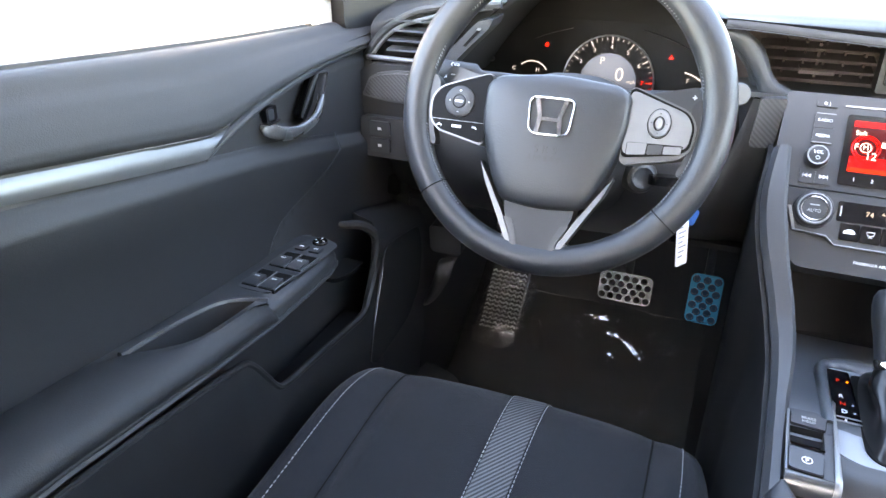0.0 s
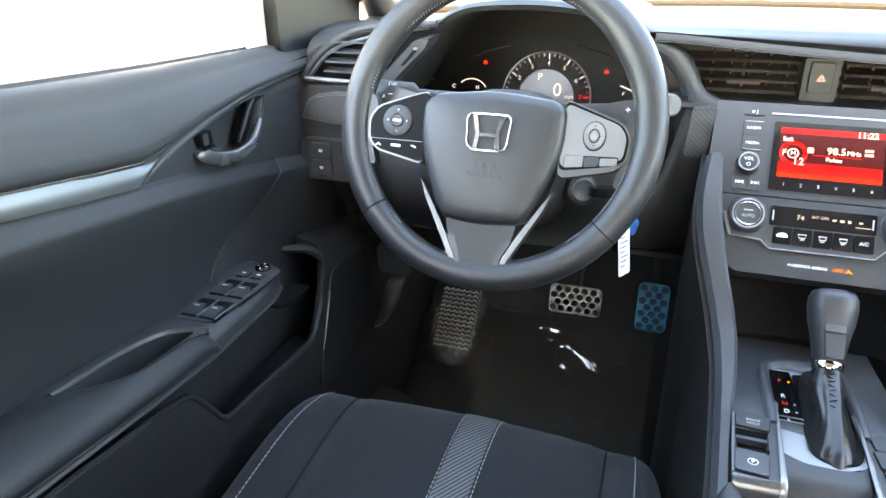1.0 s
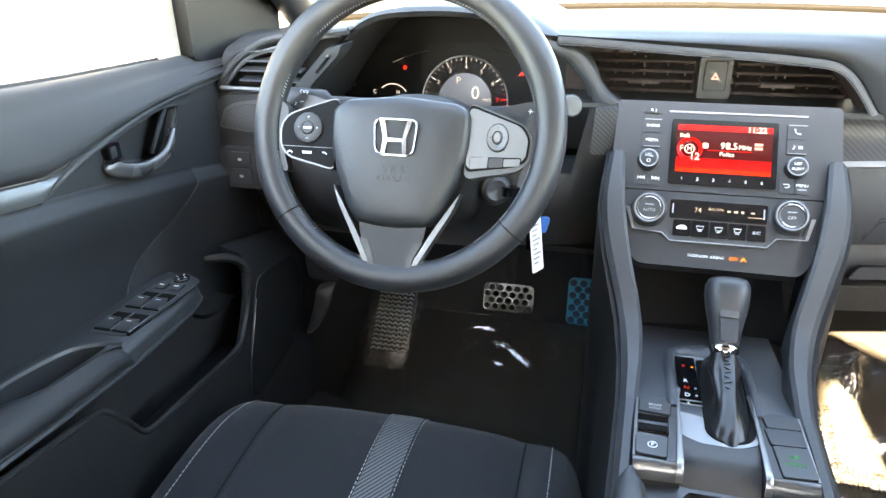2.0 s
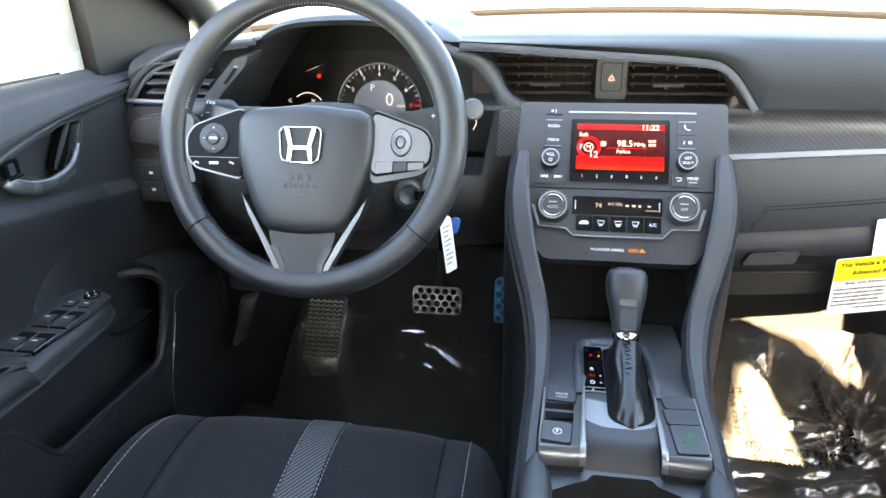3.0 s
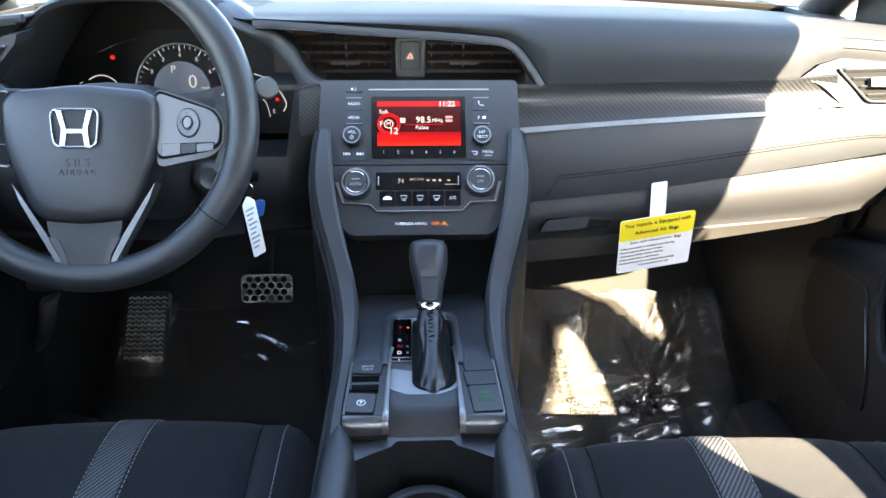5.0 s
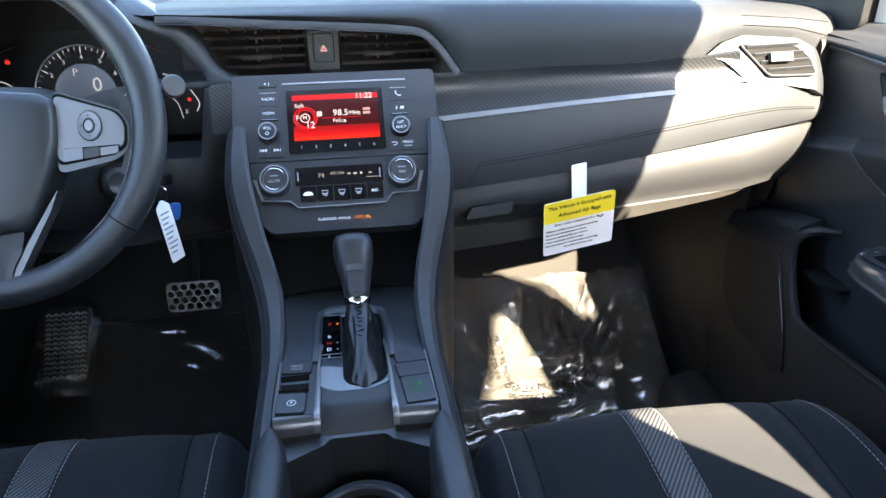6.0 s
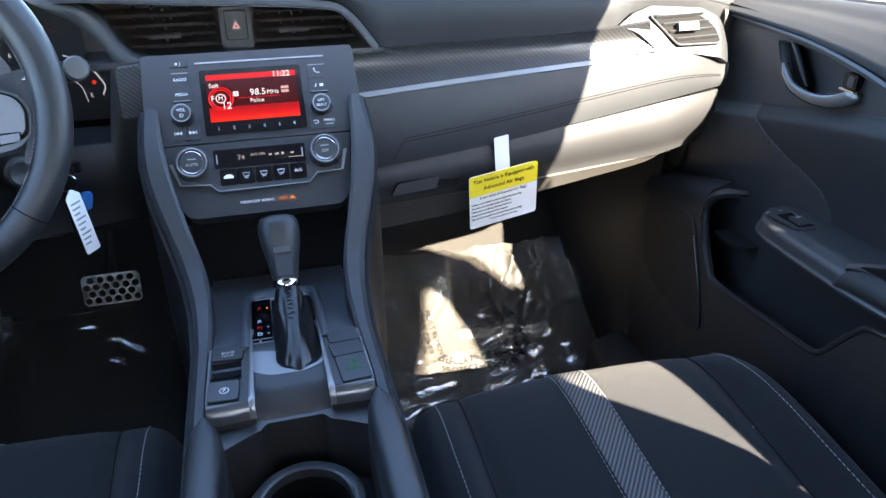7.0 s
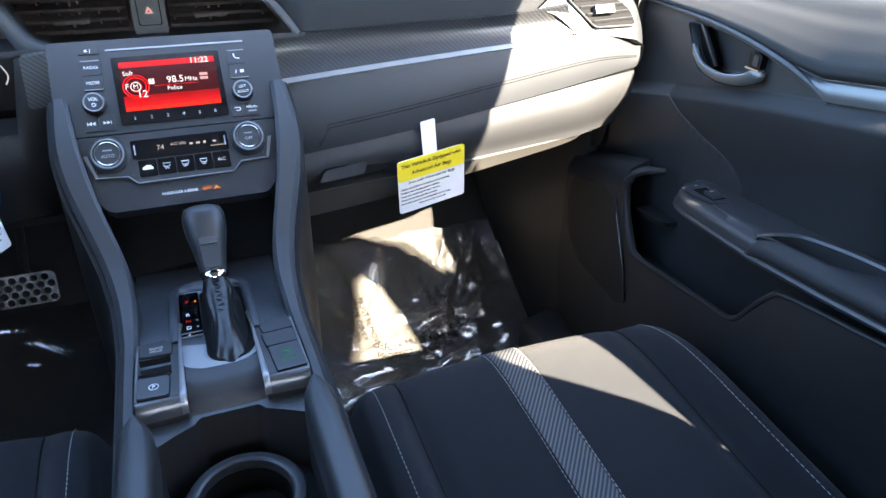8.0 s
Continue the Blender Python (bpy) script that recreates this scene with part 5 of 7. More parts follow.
for s in (-1, 1):
    rings = []
    for i in range(21):
        v = i / 20
        y = -0.335 - 0.33 * v
        k = min(1.0, math.sqrt(max(0.0, 1 - (1 - min(1, v * 9)) ** 2)) * 0.85 + 0.15)
        cx, w, h = s * 0.086, 0.0175 * k, 0.060 * k
        top = 0.503 + 0.008 * v
        rings.append([(cx + w * math.copysign(abs(math.cos(q)) ** 0.6, math.cos(q)), y, top - h / 2 + h / 2 * math.copysign(abs(math.sin(q)) ** 0.6, math.sin(q))) for q in (math.tau * j / 20 for j in range(20))])
    part("arm_pad", loft(bm_new(), rings), LEATHER, console, "soft padded rounded arm beside the cup holder", angle=70)

# gear lever
lever = thing("gear_lever", (0.010, -0.20, 0.485), "leather gear lever with a silver collar and pleated boot", "gear lever")
ax0, ax1 = Vector((0.010, -0.205, 0.480)), Vector((0.008, -0.122, 0.600))
zl = (ax1 - ax0).normalized()
xl = Vector((1, 0, 0))
yl = zl.cross(xl)
LEV = Matrix(((xl.x, yl.x, zl.x, ax0.x), (xl.y, yl.y, zl.y, ax0.y), (xl.z, yl.z, zl.z, ax0.z), (0, 0, 0, 1)))
rings = []
low, high = Vector((0.0105, -0.203, 0.4985)), ax0 + zl * 0.066
for i in range(33):
    v = i / 32
    w = curve(v, [(0, 0.0230), (0.05, 0.0215), (0.14, 0.0165), (0.28, 0.0125), (0.42, 0.0125), (0.55, 0.0155), (0.7, 0.0165), (0.85, 0.0152), (1, 0.0130)])
    d = curve(v, [(0, 0.080), (0.12, 0.074), (0.3, 0.056), (0.5, 0.034), (0.65, 0.0235), (0.85, 0.0165), (1, 0.0145)])
    tilt = Vector((0, 1, 0)).lerp(yl, v).normalized()
    c = low.lerp(high, v)
    ring = []
    for j in range(64):
        q = math.tau * j / 64
        e = math.degrees(q) - 270
        fold = 1 + (0.065 * math.sin(5 * q + 3.5 * v) + 0.03 * math.sin(11 * q - 7 * v)) * max(0, math.sin(math.pi * min(1, v * 1.15)) ** 0.6)
        fold += 0.06 * math.exp(-(e / 9) ** 2) * (1 - v)
        ring.append(c + Vector((w * fold * math.copysign(abs(math.cos(q)) ** 0.7, math.cos(q)), 0, 0)) + tilt * (d * fold * math.copysign(abs(math.sin(q)) ** lerp(0.72, 1, v), math.sin(q))))
    rings.append(ring)
part("boot", loft(bm_new(), rings), shader("soft boot leather", (0.0055, 0.0058, 0.0066), 0.33, grain=700, bump=0.06, kind="cells"), lever, "pleated black leather boot", angle=70)
bm = bm_new()
for i in range(9):
    r = rings[15 + 2 * i if 15 + 2 * i < 32 else 31]
    p = Vector(r[48]) + Vector((0, -0.0006, 0.0004))
    k = -1 if i % 2 else 1
    tube(bm, [p + Vector((-0.0036, -0.0002, 0.0016 * k)), p, p + Vector((0.0036, -0.0002, -0.0016 * k))], 0.0006, 5)
part("stitching", bm, FLATBLACK, lever)
part("collar", lathe(bm_new(), [(0.0150, 0.064), (0.0158, 0.066), (0.0158, 0.072), (0.0145, 0.074)], 32), CHROME, lever, "chrome collar", m=LEV)


def knob_ring(z, w, d, dy=0.0, p=0.75):
    return [(w * math.copysign(abs(math.cos(q)) ** p, math.cos(q)), dy + d * math.copysign(abs(math.sin(q)) ** p, math.sin(q)), z) for q in (math.tau * j / 32 for j in range(32))]


part("knob", loft(bm_new(), [knob_ring(0.074, 0.0150, 0.0150), knob_ring(0.085, 0.0165, 0.017), knob_ring(0.100, 0.019, 0.020), knob_ring(0.115, 0.0225, 0.023), knob_ring(0.130, 0.0240, 0.025), knob_ring(0.140, 0.0235, 0.0245), knob_ring(0.147, 0.020, 0.021), knob_ring(0.150, 0.012, 0.013), knob_ring(0.151, 0.003, 0.003)]), LEATHER, lever, "smooth dark leather knob", m=LEV, angle=70)
part("knob_inlay", prism(bm_new(), soften([(-0.0098, 0.0), (0.0098, 0.0), (0.0085, -0.030), (-0.0085, -0.030)], 0.002), -0.004, 0.0012), HARD, lever, m=LEV @ Matrix.Translation((0, -0.0212, 0.106)) @ Matrix.Rotation(radians(78), 4, "X"), bevel=0.0008)
part("release_button", prism(bm_new(), rounded(-0.0095, 0.0095, -0.006, 0.002, 0.0015), -0.004, 0.0022), DIMSILVER, lever, "dark release button", m=LEV @ Matrix.Translation((0, -0.0215, 0.109)) @ Matrix.Rotation(radians(78), 4, "X"), bevel=0.001)

# ---- steering wheel ----
WHEEL = panel((-0.376, -0.1065, 0.7515), 25)
wheel = thing("steering_wheel", (-0.381, -0.08, 0.74), "black leather steering wheel with silver and gloss black spokes", "steering wheel")
RM = 0.1755


def rim_at(u, v):
    q, a = math.tau * u, math.tau * v
    grip = 1 + 0.10 * (math.exp(-((math.degrees(q) - 32) / 14) ** 2) + math.exp(-((math.degrees(q) - 148) / 14) ** 2))
    rx, rz = 0.0178 * grip, 0.0160 * grip
    r = RM + rx * math.cos(a)
    return (r * math.cos(q), r * math.sin(q), rz * math.sin(a))


part("rim", sheet(bm_new(), rim_at, 120, 20), LEATHER, wheel, "black grained leather rim", m=WHEEL, angle=80)
for deg in (33, 147, 219, 322):
    q = radians(deg)
    bm = bm_new()
    tube(bm, [((RM + 0.0186 * math.cos(a)) * math.cos(q), (RM + 0.0186 * math.cos(a)) * math.sin(q), 0.0168 * math.sin(a)) for a in (math.tau * i / 24 for i in range(24))], 0.0007, 5, closed=True)
    part("seam", bm, FLATBLACK, wheel, m=WHEEL)
bm = bm_new()
for i in range(260):
    q = math.tau * i / 260
    if 232 < math.degrees(q) < 308 or math.degrees(q) % 180 < 12 or math.degrees(q) % 180 > 168:
        continue
    rr = RM - 0.0160
    e = 0.006
    tube(bm, [(rr * math.cos(q), rr * math.sin(q), 0.0085), ((rr - 0.001) * math.cos(q + e * 1.6), (rr - 0.001) * math.sin(q + e * 1.6), 0.0060)], 0.0005, 4)
part("stitching", bm, THREAD, wheel, "light grey stitching round the rim", m=WHEEL, kind="stuff")
HUB = [(-0.070, 0.032), (0, 0.039), (0.070, 0.032), (0.084, 0.022), (0.0845, -0.020), (0.074, -0.058), (0.058, -0.096), (0.046, -0.112), (0, -0.117), (-0.046, -0.112), (-0.058, -0.096), (-0.074, -0.058), (-0.0845, -0.020), (-0.084, 0.022)]
hub = soften(HUB, 0.02, 5)
rings = [[(x * k, (y + 0.03) * k - 0.03, z) for x, y in hub] for k, z in ((0.97, -0.035), (1.0, 0.0), (1.0, 0.009), (0.975, 0.0155), (0.93, 0.0185), (0.8, 0.0210), (0.5, 0.0225), (0.1, 0.023))]
part("airbag_cover", loft(bm_new(), rings), LEATHER, wheel, "grained dark airbag cover", m=WHEEL, angle=60)
# embossed lettering, its relief shade given as a darker material
words("airbag_words", "SRS", 0.0125, at(WHEEL, 0.0, -0.0490, 0.0232), DARK, wheel, wide=1.65)
words("airbag_words", "AIRBAG", 0.0085, at(WHEEL, 0.0, -0.0592, 0.0230), DARK, wheel, wide=1.5)
for s in (-1, 1):
    b2 = bm_new()
    box(b2, s * 0.068 - 0.004, s * 0.068 + 0.004, -0.0105, -0.0095, 0.018, 0.0200)
    box(b2, s * 0.068 - 0.004, s * 0.068 + 0.004, -0.0075, -0.0065, 0.018, 0.0200)
    part("mark", b2, FLATBLACK, wheel, m=WHEEL)
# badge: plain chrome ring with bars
ring = soften([(-0.0262, 0.0205), (0.0262, 0.0205), (0.0225, -0.0205), (-0.0225, -0.0205)], 0.0095, 5)
badge = part("badge", prism(bm_new(), [(x * 0.96, y * 0.96) for x, y in ring], 0.028, 0.0325), DARK, wheel, "chrome badge", m=at(WHEEL, 0, -0.0115, -0.0075))
bm = bm_new()
tube(bm, [(x, y, 0.0335) for x, y in ring], 0.0013, 8, closed=True)
part("badge_ring", bm, BADGE, badge, m=at(WHEEL, 0, -0.0115, -0.0075))
for s in (-1, 1):
    b2 = bm_new()
    prism(b2, [(s * 0.0196, 0.0190), (s * 0.0138, 0.0190), (s * 0.0095, 0.0010), (s * 0.0088, -0.0055), (s * 0.0108, -0.0192), (s * 0.0160, -0.0192), (s * 0.0138, -0.001)], 0.032, 0.0350)
    part("badge_bar", b2, BADGE, badge, m=at(WHEEL, 0, -0.0115, -0.0075), bevel=0.0006)
b2 = bm_new()
box(b2, -0.0095, 0.0095, -0.0055, -0.0012, 0.032, 0.0345)
part("badge_bar", b2, BADGE, badge, m=at(WHEEL, 0, -0.0115, -0.0075), bevel=0.0006)
# side spokes
for s in (-1, 1):
    face = [(s * 0.080, 0.0355), (s * 0.115, 0.0240), (s * 0.146, 0.0130), (s * 0.156, -0.002), (s * 0.154, -0.028), (s * 0.142, -0.0405), (s * 0.080, -0.0535)]
    sp = part("side_spoke", prism(bm_new(), soften(face, 0.01), -0.020, 0.006), SPOKE, wheel, "satin silver spoke" if s > 0 else "silver-framed gloss black spoke", m=WHEEL, bevel=0.003)
    inner = [(s * 0.080, 0.0335), (s * 0.114, 0.0222), (s * 0.143, 0.0112), (s * 0.1525, -0.003), (s * 0.1505, -0.027), (s * 0.140, -0.0385), (s * 0.080, -0.0512)] if s < 0 else [(s * 0.080, 0.0330), (s * 0.113, 0.0215), (s * 0.144, 0.0108), (s * 0.153, -0.003), (s * 0.151, -0.027), (s * 0.140, -0.0340), (s * 0.080, -0.0440)]
    if s > 0:
        part("spoke_gap", prism(bm_new(), soften([(x * 1.006, y * 1.03) for x, y in inner], 0.009), 0.004, 0.0072), FLATBLACK, sp, m=WHEEL)
        inner = [(0.1155 + (x - 0.1155) * 0.955, -0.005 + (y + 0.005) * 0.93) for x, y in inner]
    fc = part("spoke_face", prism(bm_new(), soften(inner, 0.009), 0.004, 0.0085), SPOKEBLACK if s < 0 else SPOKELIGHT, sp, m=WHEEL, bevel=0.001)
    cx, cy = s * 0.1165, -0.004
    oval = Matrix.Diagonal((0.64, 0.84, 1.0, 1.0)) if s > 0 else Matrix.Identity(4)
    part("button_ring", lathe(bm_new(), [(0.0185, 0), (0.0185, 0.0025), (0.0170, 0.0035), (0.0085, 0.0030), (0.0080, 0.0015)], 40), HARD if s < 0 else SPOKELIGHT, sp, m=at(WHEEL, cx, cy, 0.0082) @ oval)
    if s > 0:
        for r in (0.0190, 0.0088):
            bm = bm_new()
            tube(bm, [(r * math.cos(q), r * math.sin(q), 0.0024 if r < 0.01 else 0.0004) for q in (math.tau * i / 36 for i in range(36))], 0.0007, 5, closed=True)
            part("button_gap", bm, FLATBLACK, sp, m=at(WHEEL, cx, cy, 0.0088) @ oval)
    part("centre_button", lathe(bm_new(), [(0.0076, 0), (0.0076, 0.0035), (0.0065, 0.0045), (0.001, 0.0046)], 28), HARD if s < 0 else SILVER, sp, m=at(WHEEL, cx, cy, 0.0082) @ oval)
    for dx, dy, ch in ((0, 0.0125, "+"), (0, -0.0130, "−"), (-0.0125, 0, "◂"), (0.0125, 0, "▸")):
        words("mark", ch, 0.006 if s < 0 else 0.004, at(WHEEL, cx + dx * oval[0][0], cy + dy * oval[1][1], 0.0117), WHITE if s < 0 else FLATBLACK, sp)
    if s < 0:
        b2 = bm_new()
        box(b2, cx - 0.005, cx + 0.005, cy - 0.0012, cy + 0.0012, 0.0128, 0.0132)
        part("mark", b2, WHITE, sp, m=WHEEL)
        for i, x in enumerate((-0.1390, -0.1165, -0.0935)):
            b2 = bm_new()
            if i == 1:
                box(b2, x - 0.006, x + 0.006, -0.0335 - 0.0015, -0.0335 + 0.0015, 0.0085, 0.0089)
            else:
                tube(b2, [(x - 0.003, -0.0345 + 0.001 * i, 0.0087), (x, -0.0325, 0.0087), (x + 0.003, -0.0345, 0.0087)], 0.0009, 5)
            part("mark", b2, WHITE, sp, m=WHEEL)
        b2 = bm_new()
        box(b2, -0.149, -0.083, -0.0270, -0.0264, 0.0085, 0.0088)
        part("mark", b2, GREYINK, sp, m=WHEEL)
    else:
        pill = part("cruise_keys", prism(bm_new(), soften([(0.086, -0.0270), (0.146, -0.0250), (0.142, -0.0345), (0.086, -0.0420)], 0.003), 0.006, 0.0092), FLATBLACK, sp, m=WHEEL)
        for x0, x1, mt in ((0.0868, 0.1075, SPOKELIGHT), (0.1085, 0.1245, SATIN), (0.1255, 0.1440, SPOKELIGHT)):
            lo = [lerp(-0.0412, -0.0345, (x - 0.086) / 0.057) for x in (x0, x1)]
            part("key", prism(bm_new(), soften([(x0, -0.0278), (x1, -0.0264), (x1 - 0.0005, lo[1]), (x0, lo[0])], 0.0015), 0.008, 0.0104), mt, pill, m=WHEEL, bevel=0.0006)
# lower spoke
low = part("lower_spoke", prism(bm_new(), soften([(-0.044, -0.088), (0.044, -0.088), (0.040, -0.125), (0.026, -0.150), (0.0235, -0.178), (-0.0235, -0.178), (-0.026, -0.150), (-0.040, -0.125)], 0.006), -0.018, 0.0100), HARD, wheel, "dark grey lower spoke", m=WHEEL, bevel=0.003)
for s in (-1, 1):
    b2 = bm_new()
    prism(b2, [(s * 0.0785, -0.070), (s * 0.0700, -0.092), (s * 0.0500, -0.128), (s * 0.0345, -0.156), (s * 0.0265, -0.178), (s * 0.0225, -0.178), (s * 0.0285, -0.154), (s * 0.0430, -0.126), (s * 0.0640, -0.092)], -0.010, 0.0095)
    part("silver_blade", b2, SPOKE, wheel, "satin silver blade beside the lower spoke", m=WHEEL, bevel=0.0012)
    b2 = bm_new()
    prism(b2, [(s * 0.0395, -0.130), (s * 0.0285, -0.150), (s * 0.0225, -0.178), (s * 0.0165, -0.178), (s * 0.0215, -0.150), (s * 0.0290, -0.132)], 0.006, 0.0112)
    part("silver_blade", b2, SATIN, low, "grey inlay", m=WHEEL, bevel=0.0008)
    # fillets of leather where the lower spoke meets the rim
    b2 = bm_new()
    prism(b2, soften([(s * 0.022, -0.150), (s * 0.032, -0.148), (s * 0.050, -0.158), (s * 0.060, -0.168), (s * 0.02, -0.178)], 0.006), -0.012, 0.006)
    part("fillet", b2, LEATHER, wheel, m=WHEEL, bevel=0.003)
    b2 = bm_new()
    prism(b2, soften([(s * 0.146, 0.022), (s * 0.180, 0.040), (s * 0.184, -0.045), (s * 0.140, -0.060), (s * 0.150, -0.03)], 0.01), -0.012, 0.0045)
    part("fillet", b2, LEATHER, wheel, m=WHEEL, bevel=0.004)
    pd = part("shift_paddle", prism(bm_new(), soften([(s * 0.100, 0.034), (s * 0.150, 0.046), (s * 0.156, 0.020), (s * 0.110, 0.008)], 0.006), -0.034, -0.028), SATIN, wheel, "grey shift paddle", m=WHEEL, bevel=0.001)
    words("mark", "+" if s > 0 else "−", 0.011, at(WHEEL, s * 0.146, 0.033, -0.0278), WHITE, pd)

# ---- column, stalks, key ----
column = thing("steering_column", (-0.381, 0.0, 0.60), "dark steering column cover with two stalks", "steering column")
axis = WHEEL
part("cover", loft(bm_new(), [[(rx * math.copysign(abs(math.cos(q)) ** 0.7, math.cos(q)), -0.02 + ry * math.copysign(abs(math.sin(q)) ** 0.7, math.sin(q)), z) for q in (math.tau * j / 28 for j in range(28))] for rx, ry, z in ((0.055, 0.06, -0.035), (0.07, 0.075, -0.06), (0.072, 0.085, -0.12), (0.075, 0.09, -0.22))]), DARK, column, m=axis, angle=60)
st = part("stalk", loft(bm_new(), [[(x, 0.040 + h * math.sin(q), -0.055 + h * math.cos(q) * 0.8) for q in (math.tau * j / 14 for j in range(14))] for x, h in ((-0.05, 0.006), (-0.118, 0.007), (-0.126, 0.0145), (-0.176, 0.0165), (-0.183, 0.0140))]), HARD, column, "dark grey light stalk with white marks", m=axis, angle=50)
for i, text in enumerate(("OFF", "AUTO")):
    words("mark", text, 0.0070, at(axis, -0.150 - 0.003 * i, 0.048 - 0.017 * i, -0.0410, -8), WHITE, st)
b2 = bm_new()
for i in range(4):
    box(b2, -0.156 + 0.005 * i, -0.154 + 0.005 * i, 0.038, 0.041, -0.0413, -0.0408)
part("mark", b2, WHITE, st, m=axis)
b2 = bm_new()
tube(b2, [(-0.33, 0.03, 0.735), (-0.25, -0.005, 0.750), (-0.196, -0.028, 0.766)], [0.010, 0.010, 0.012], 12)
st = part("stalk", b2, HARD, column, "black wiper stalk with a round grey end", angle=50)
end = Matrix.Translation((-0.187, -0.030, 0.769)) @ Matrix.Rotation(radians(72), 4, "X") @ Matrix.Rotation(radians(20), 4, "Y")
part("stalk_end", lathe(bm_new(), [(0.0125, -0.010), (0.0135, -0.004), (0.0135, 0.004), (0.0115, 0.007), (0.0005, 0.0078)], 28), shader("grey end cap", (0.062, 0.065, 0.069), 0.45, bump=0.05), st, "grey round end", m=end)
ig = thing("ignition_switch", (-0.285, -0.02, 0.62), "round ignition lock with a black key in it", "ignition")
m = panel((-0.285, 0.005, 0.640), 12) @ Matrix.Rotation(radians(28), 4, "Y")
part("housing", lathe(bm_new(), [(0.024, -0.05), (0.023, 0.0), (0.020, 0.006), (0.017, 0.007)], 32), DARK, ig, m=m)
part("lock_ring", lathe(bm_new(), [(0.017, 0.004), (0.017, 0.009), (0.014, 0.0105), (0.011, 0.009), (0.001, 0.009)], 32), SATIN, ig, m=m)
part("key_head", prism(bm_new(), soften([(-0.006, -0.012), (0.044, -0.017), (0.052, 0.0), (0.044, 0.015), (-0.006, 0.012)], 0.008), -0.006, 0.006), GLOSS, ig, "black car key", m=m @ Matrix.Translation((0.012, 0, 0.014)) @ Matrix.Rotation(radians(90), 4, "X") @ Matrix.Rotation(radians(12), 4, "Z"), bevel=0.002)
b2 = bm_new()
box(b2, -0.004, 0.004, -0.005, 0.005, 0.006, 0.0066)
part("mark", b2, SILVER, ig, m=m @ Matrix.Translation((0.030, 0.0, 0.010)))

tags = thing("key_tag", (-0.222, -0.05, 0.55), "white paper key tag and blue plastic fob on a wire ring", "key tag")
b2 = bm_new()
tube(b2, [(-0.226 + 0.011 * math.cos(q), -0.043, 0.640 + 0.011 * math.sin(q)) for q in (math.tau * i / 24 for i in range(24))], 0.0008, 6, closed=True)
part("wire_ring", b2, CHROME, tags)
MT = panel((-0.219, -0.050, 0.591), 3) @ Matrix.Rotation(radians(6), 4, "Z") @ Matrix.Rotation(radians(58), 4, "Y")
part("paper_tag", prism(bm_new(), soften([(-0.011, 0.034), (0.0, 0.043), (0.011, 0.034), (0.011, -0.040), (-0.011, -0.040)], 0.003), -0.0006, 0.0006), PAPER, tags, "white card tag with small print", m=MT)
b2 = bm_new()
for i in range(9):
    box(b2, -0.008, 0.007 - 0.003 * (i % 3), 0.024 - 0.0065 * i, 0.0262 - 0.0065 * i, 0.0006, 0.0009)
part("print_bars", b2, GREYINK, tags, m=MT)
b2 = bm_new()
prism(b2, soften([(-0.0065, 0.012), (0.0065, 0.012), (0.0065, -0.011), (-0.0065, -0.011)], 0.005), -0.002, 0.002)
part("fob", b2, BLUE, tags, "blue plastic fob", m=panel((-0.2125, -0.035, 0.611), 0) @ Matrix.Rotation(radians(-14), 4, "Z") @ Matrix.Rotation(radians(30), 4, "Y"), bevel=0.001)
b2 = bm_new()
box(b2, -0.234, -0.220, -0.04, -0.03, 0.575, 0.625)
part("remote", b2, GLOSS, tags, bevel=0.004)

# ---- pedals ----
def pedal(name, label, x0, x1, y_top, z_top, y_bot, z_bot, rows, cols, face, holes, stud):
    ped = thing(name, ((x0 + x1) / 2, y_bot, z_bot), label, "pedal")
    lean = math.degrees(math.atan2(y_top - y_bot, z_top - z_bot))
    h = math.hypot(y_top - y_bot, z_top - z_bot)
    w = x1 - x0
    m = panel(((x0 + x1) / 2, y_bot, z_bot), lean)
    part("pad", prism(bm_new(), rounded(-w / 2, w / 2, 0, h, 0.012), -0.006, 0.003), face, ped, m=m, bevel=0.0015)
    for i in range(rows):
        for j in range(cols - (i % 2)):
            x = (j - (cols - 1 - (i % 2)) / 2) * w / cols
            y = h * (i + 0.75) / (rows + 0.5)
            part("stud", lathe(bm_new(), [(holes, 0.001), (holes, 0.005), (holes * 0.7, 0.0056), (holes * 0.68, 0.004), (0.0004, 0.004)], 16), stud, ped, m=at(m, x, y))
    b2 = bm_new()
    tube(b2, [((x0 + x1) / 2, y_bot + 0.02, z_bot + h * 0.4), ((x0 + x1) / 2, y_bot + 0.10, z_bot + 0.12), ((x0 + x1) / 2, y_bot + 0.12, z_bot + 0.24)], 0.009, 8)
    part("arm", b2, DARK, ped)
    return ped


pedal("brake_pedal", "bright steel brake pedal with black rubber studs", -0.388, -0.277, 0.445, 0.243, 0.425, 0.183, 4, 6, PEDALSTEEL, 0.0066, RUBBER)
pedal("accelerator_pedal", "accelerator pedal covered with blue protective film and studs", -0.205, -0.142, 0.455, 0.268, 0.425, 0.170, 7, 3, FILMBLUE, 0.0078, STUDBLUE)

# bonnet release below the dash, beside the door
release = thing("bonnet_release", (-0.62, 0.14, 0.30), "dark plastic bonnet release handle with a small white car mark", "lever")
bm = bm_new()
prism(bm, rounded(-0.030, 0.030, -0.022, 0.034, 0.010), -0.03, 0.004)
part("bracket", bm, HARD, release, m=panel((-0.620, 0.135, 0.412), -6), bevel=0.003)
rings = []
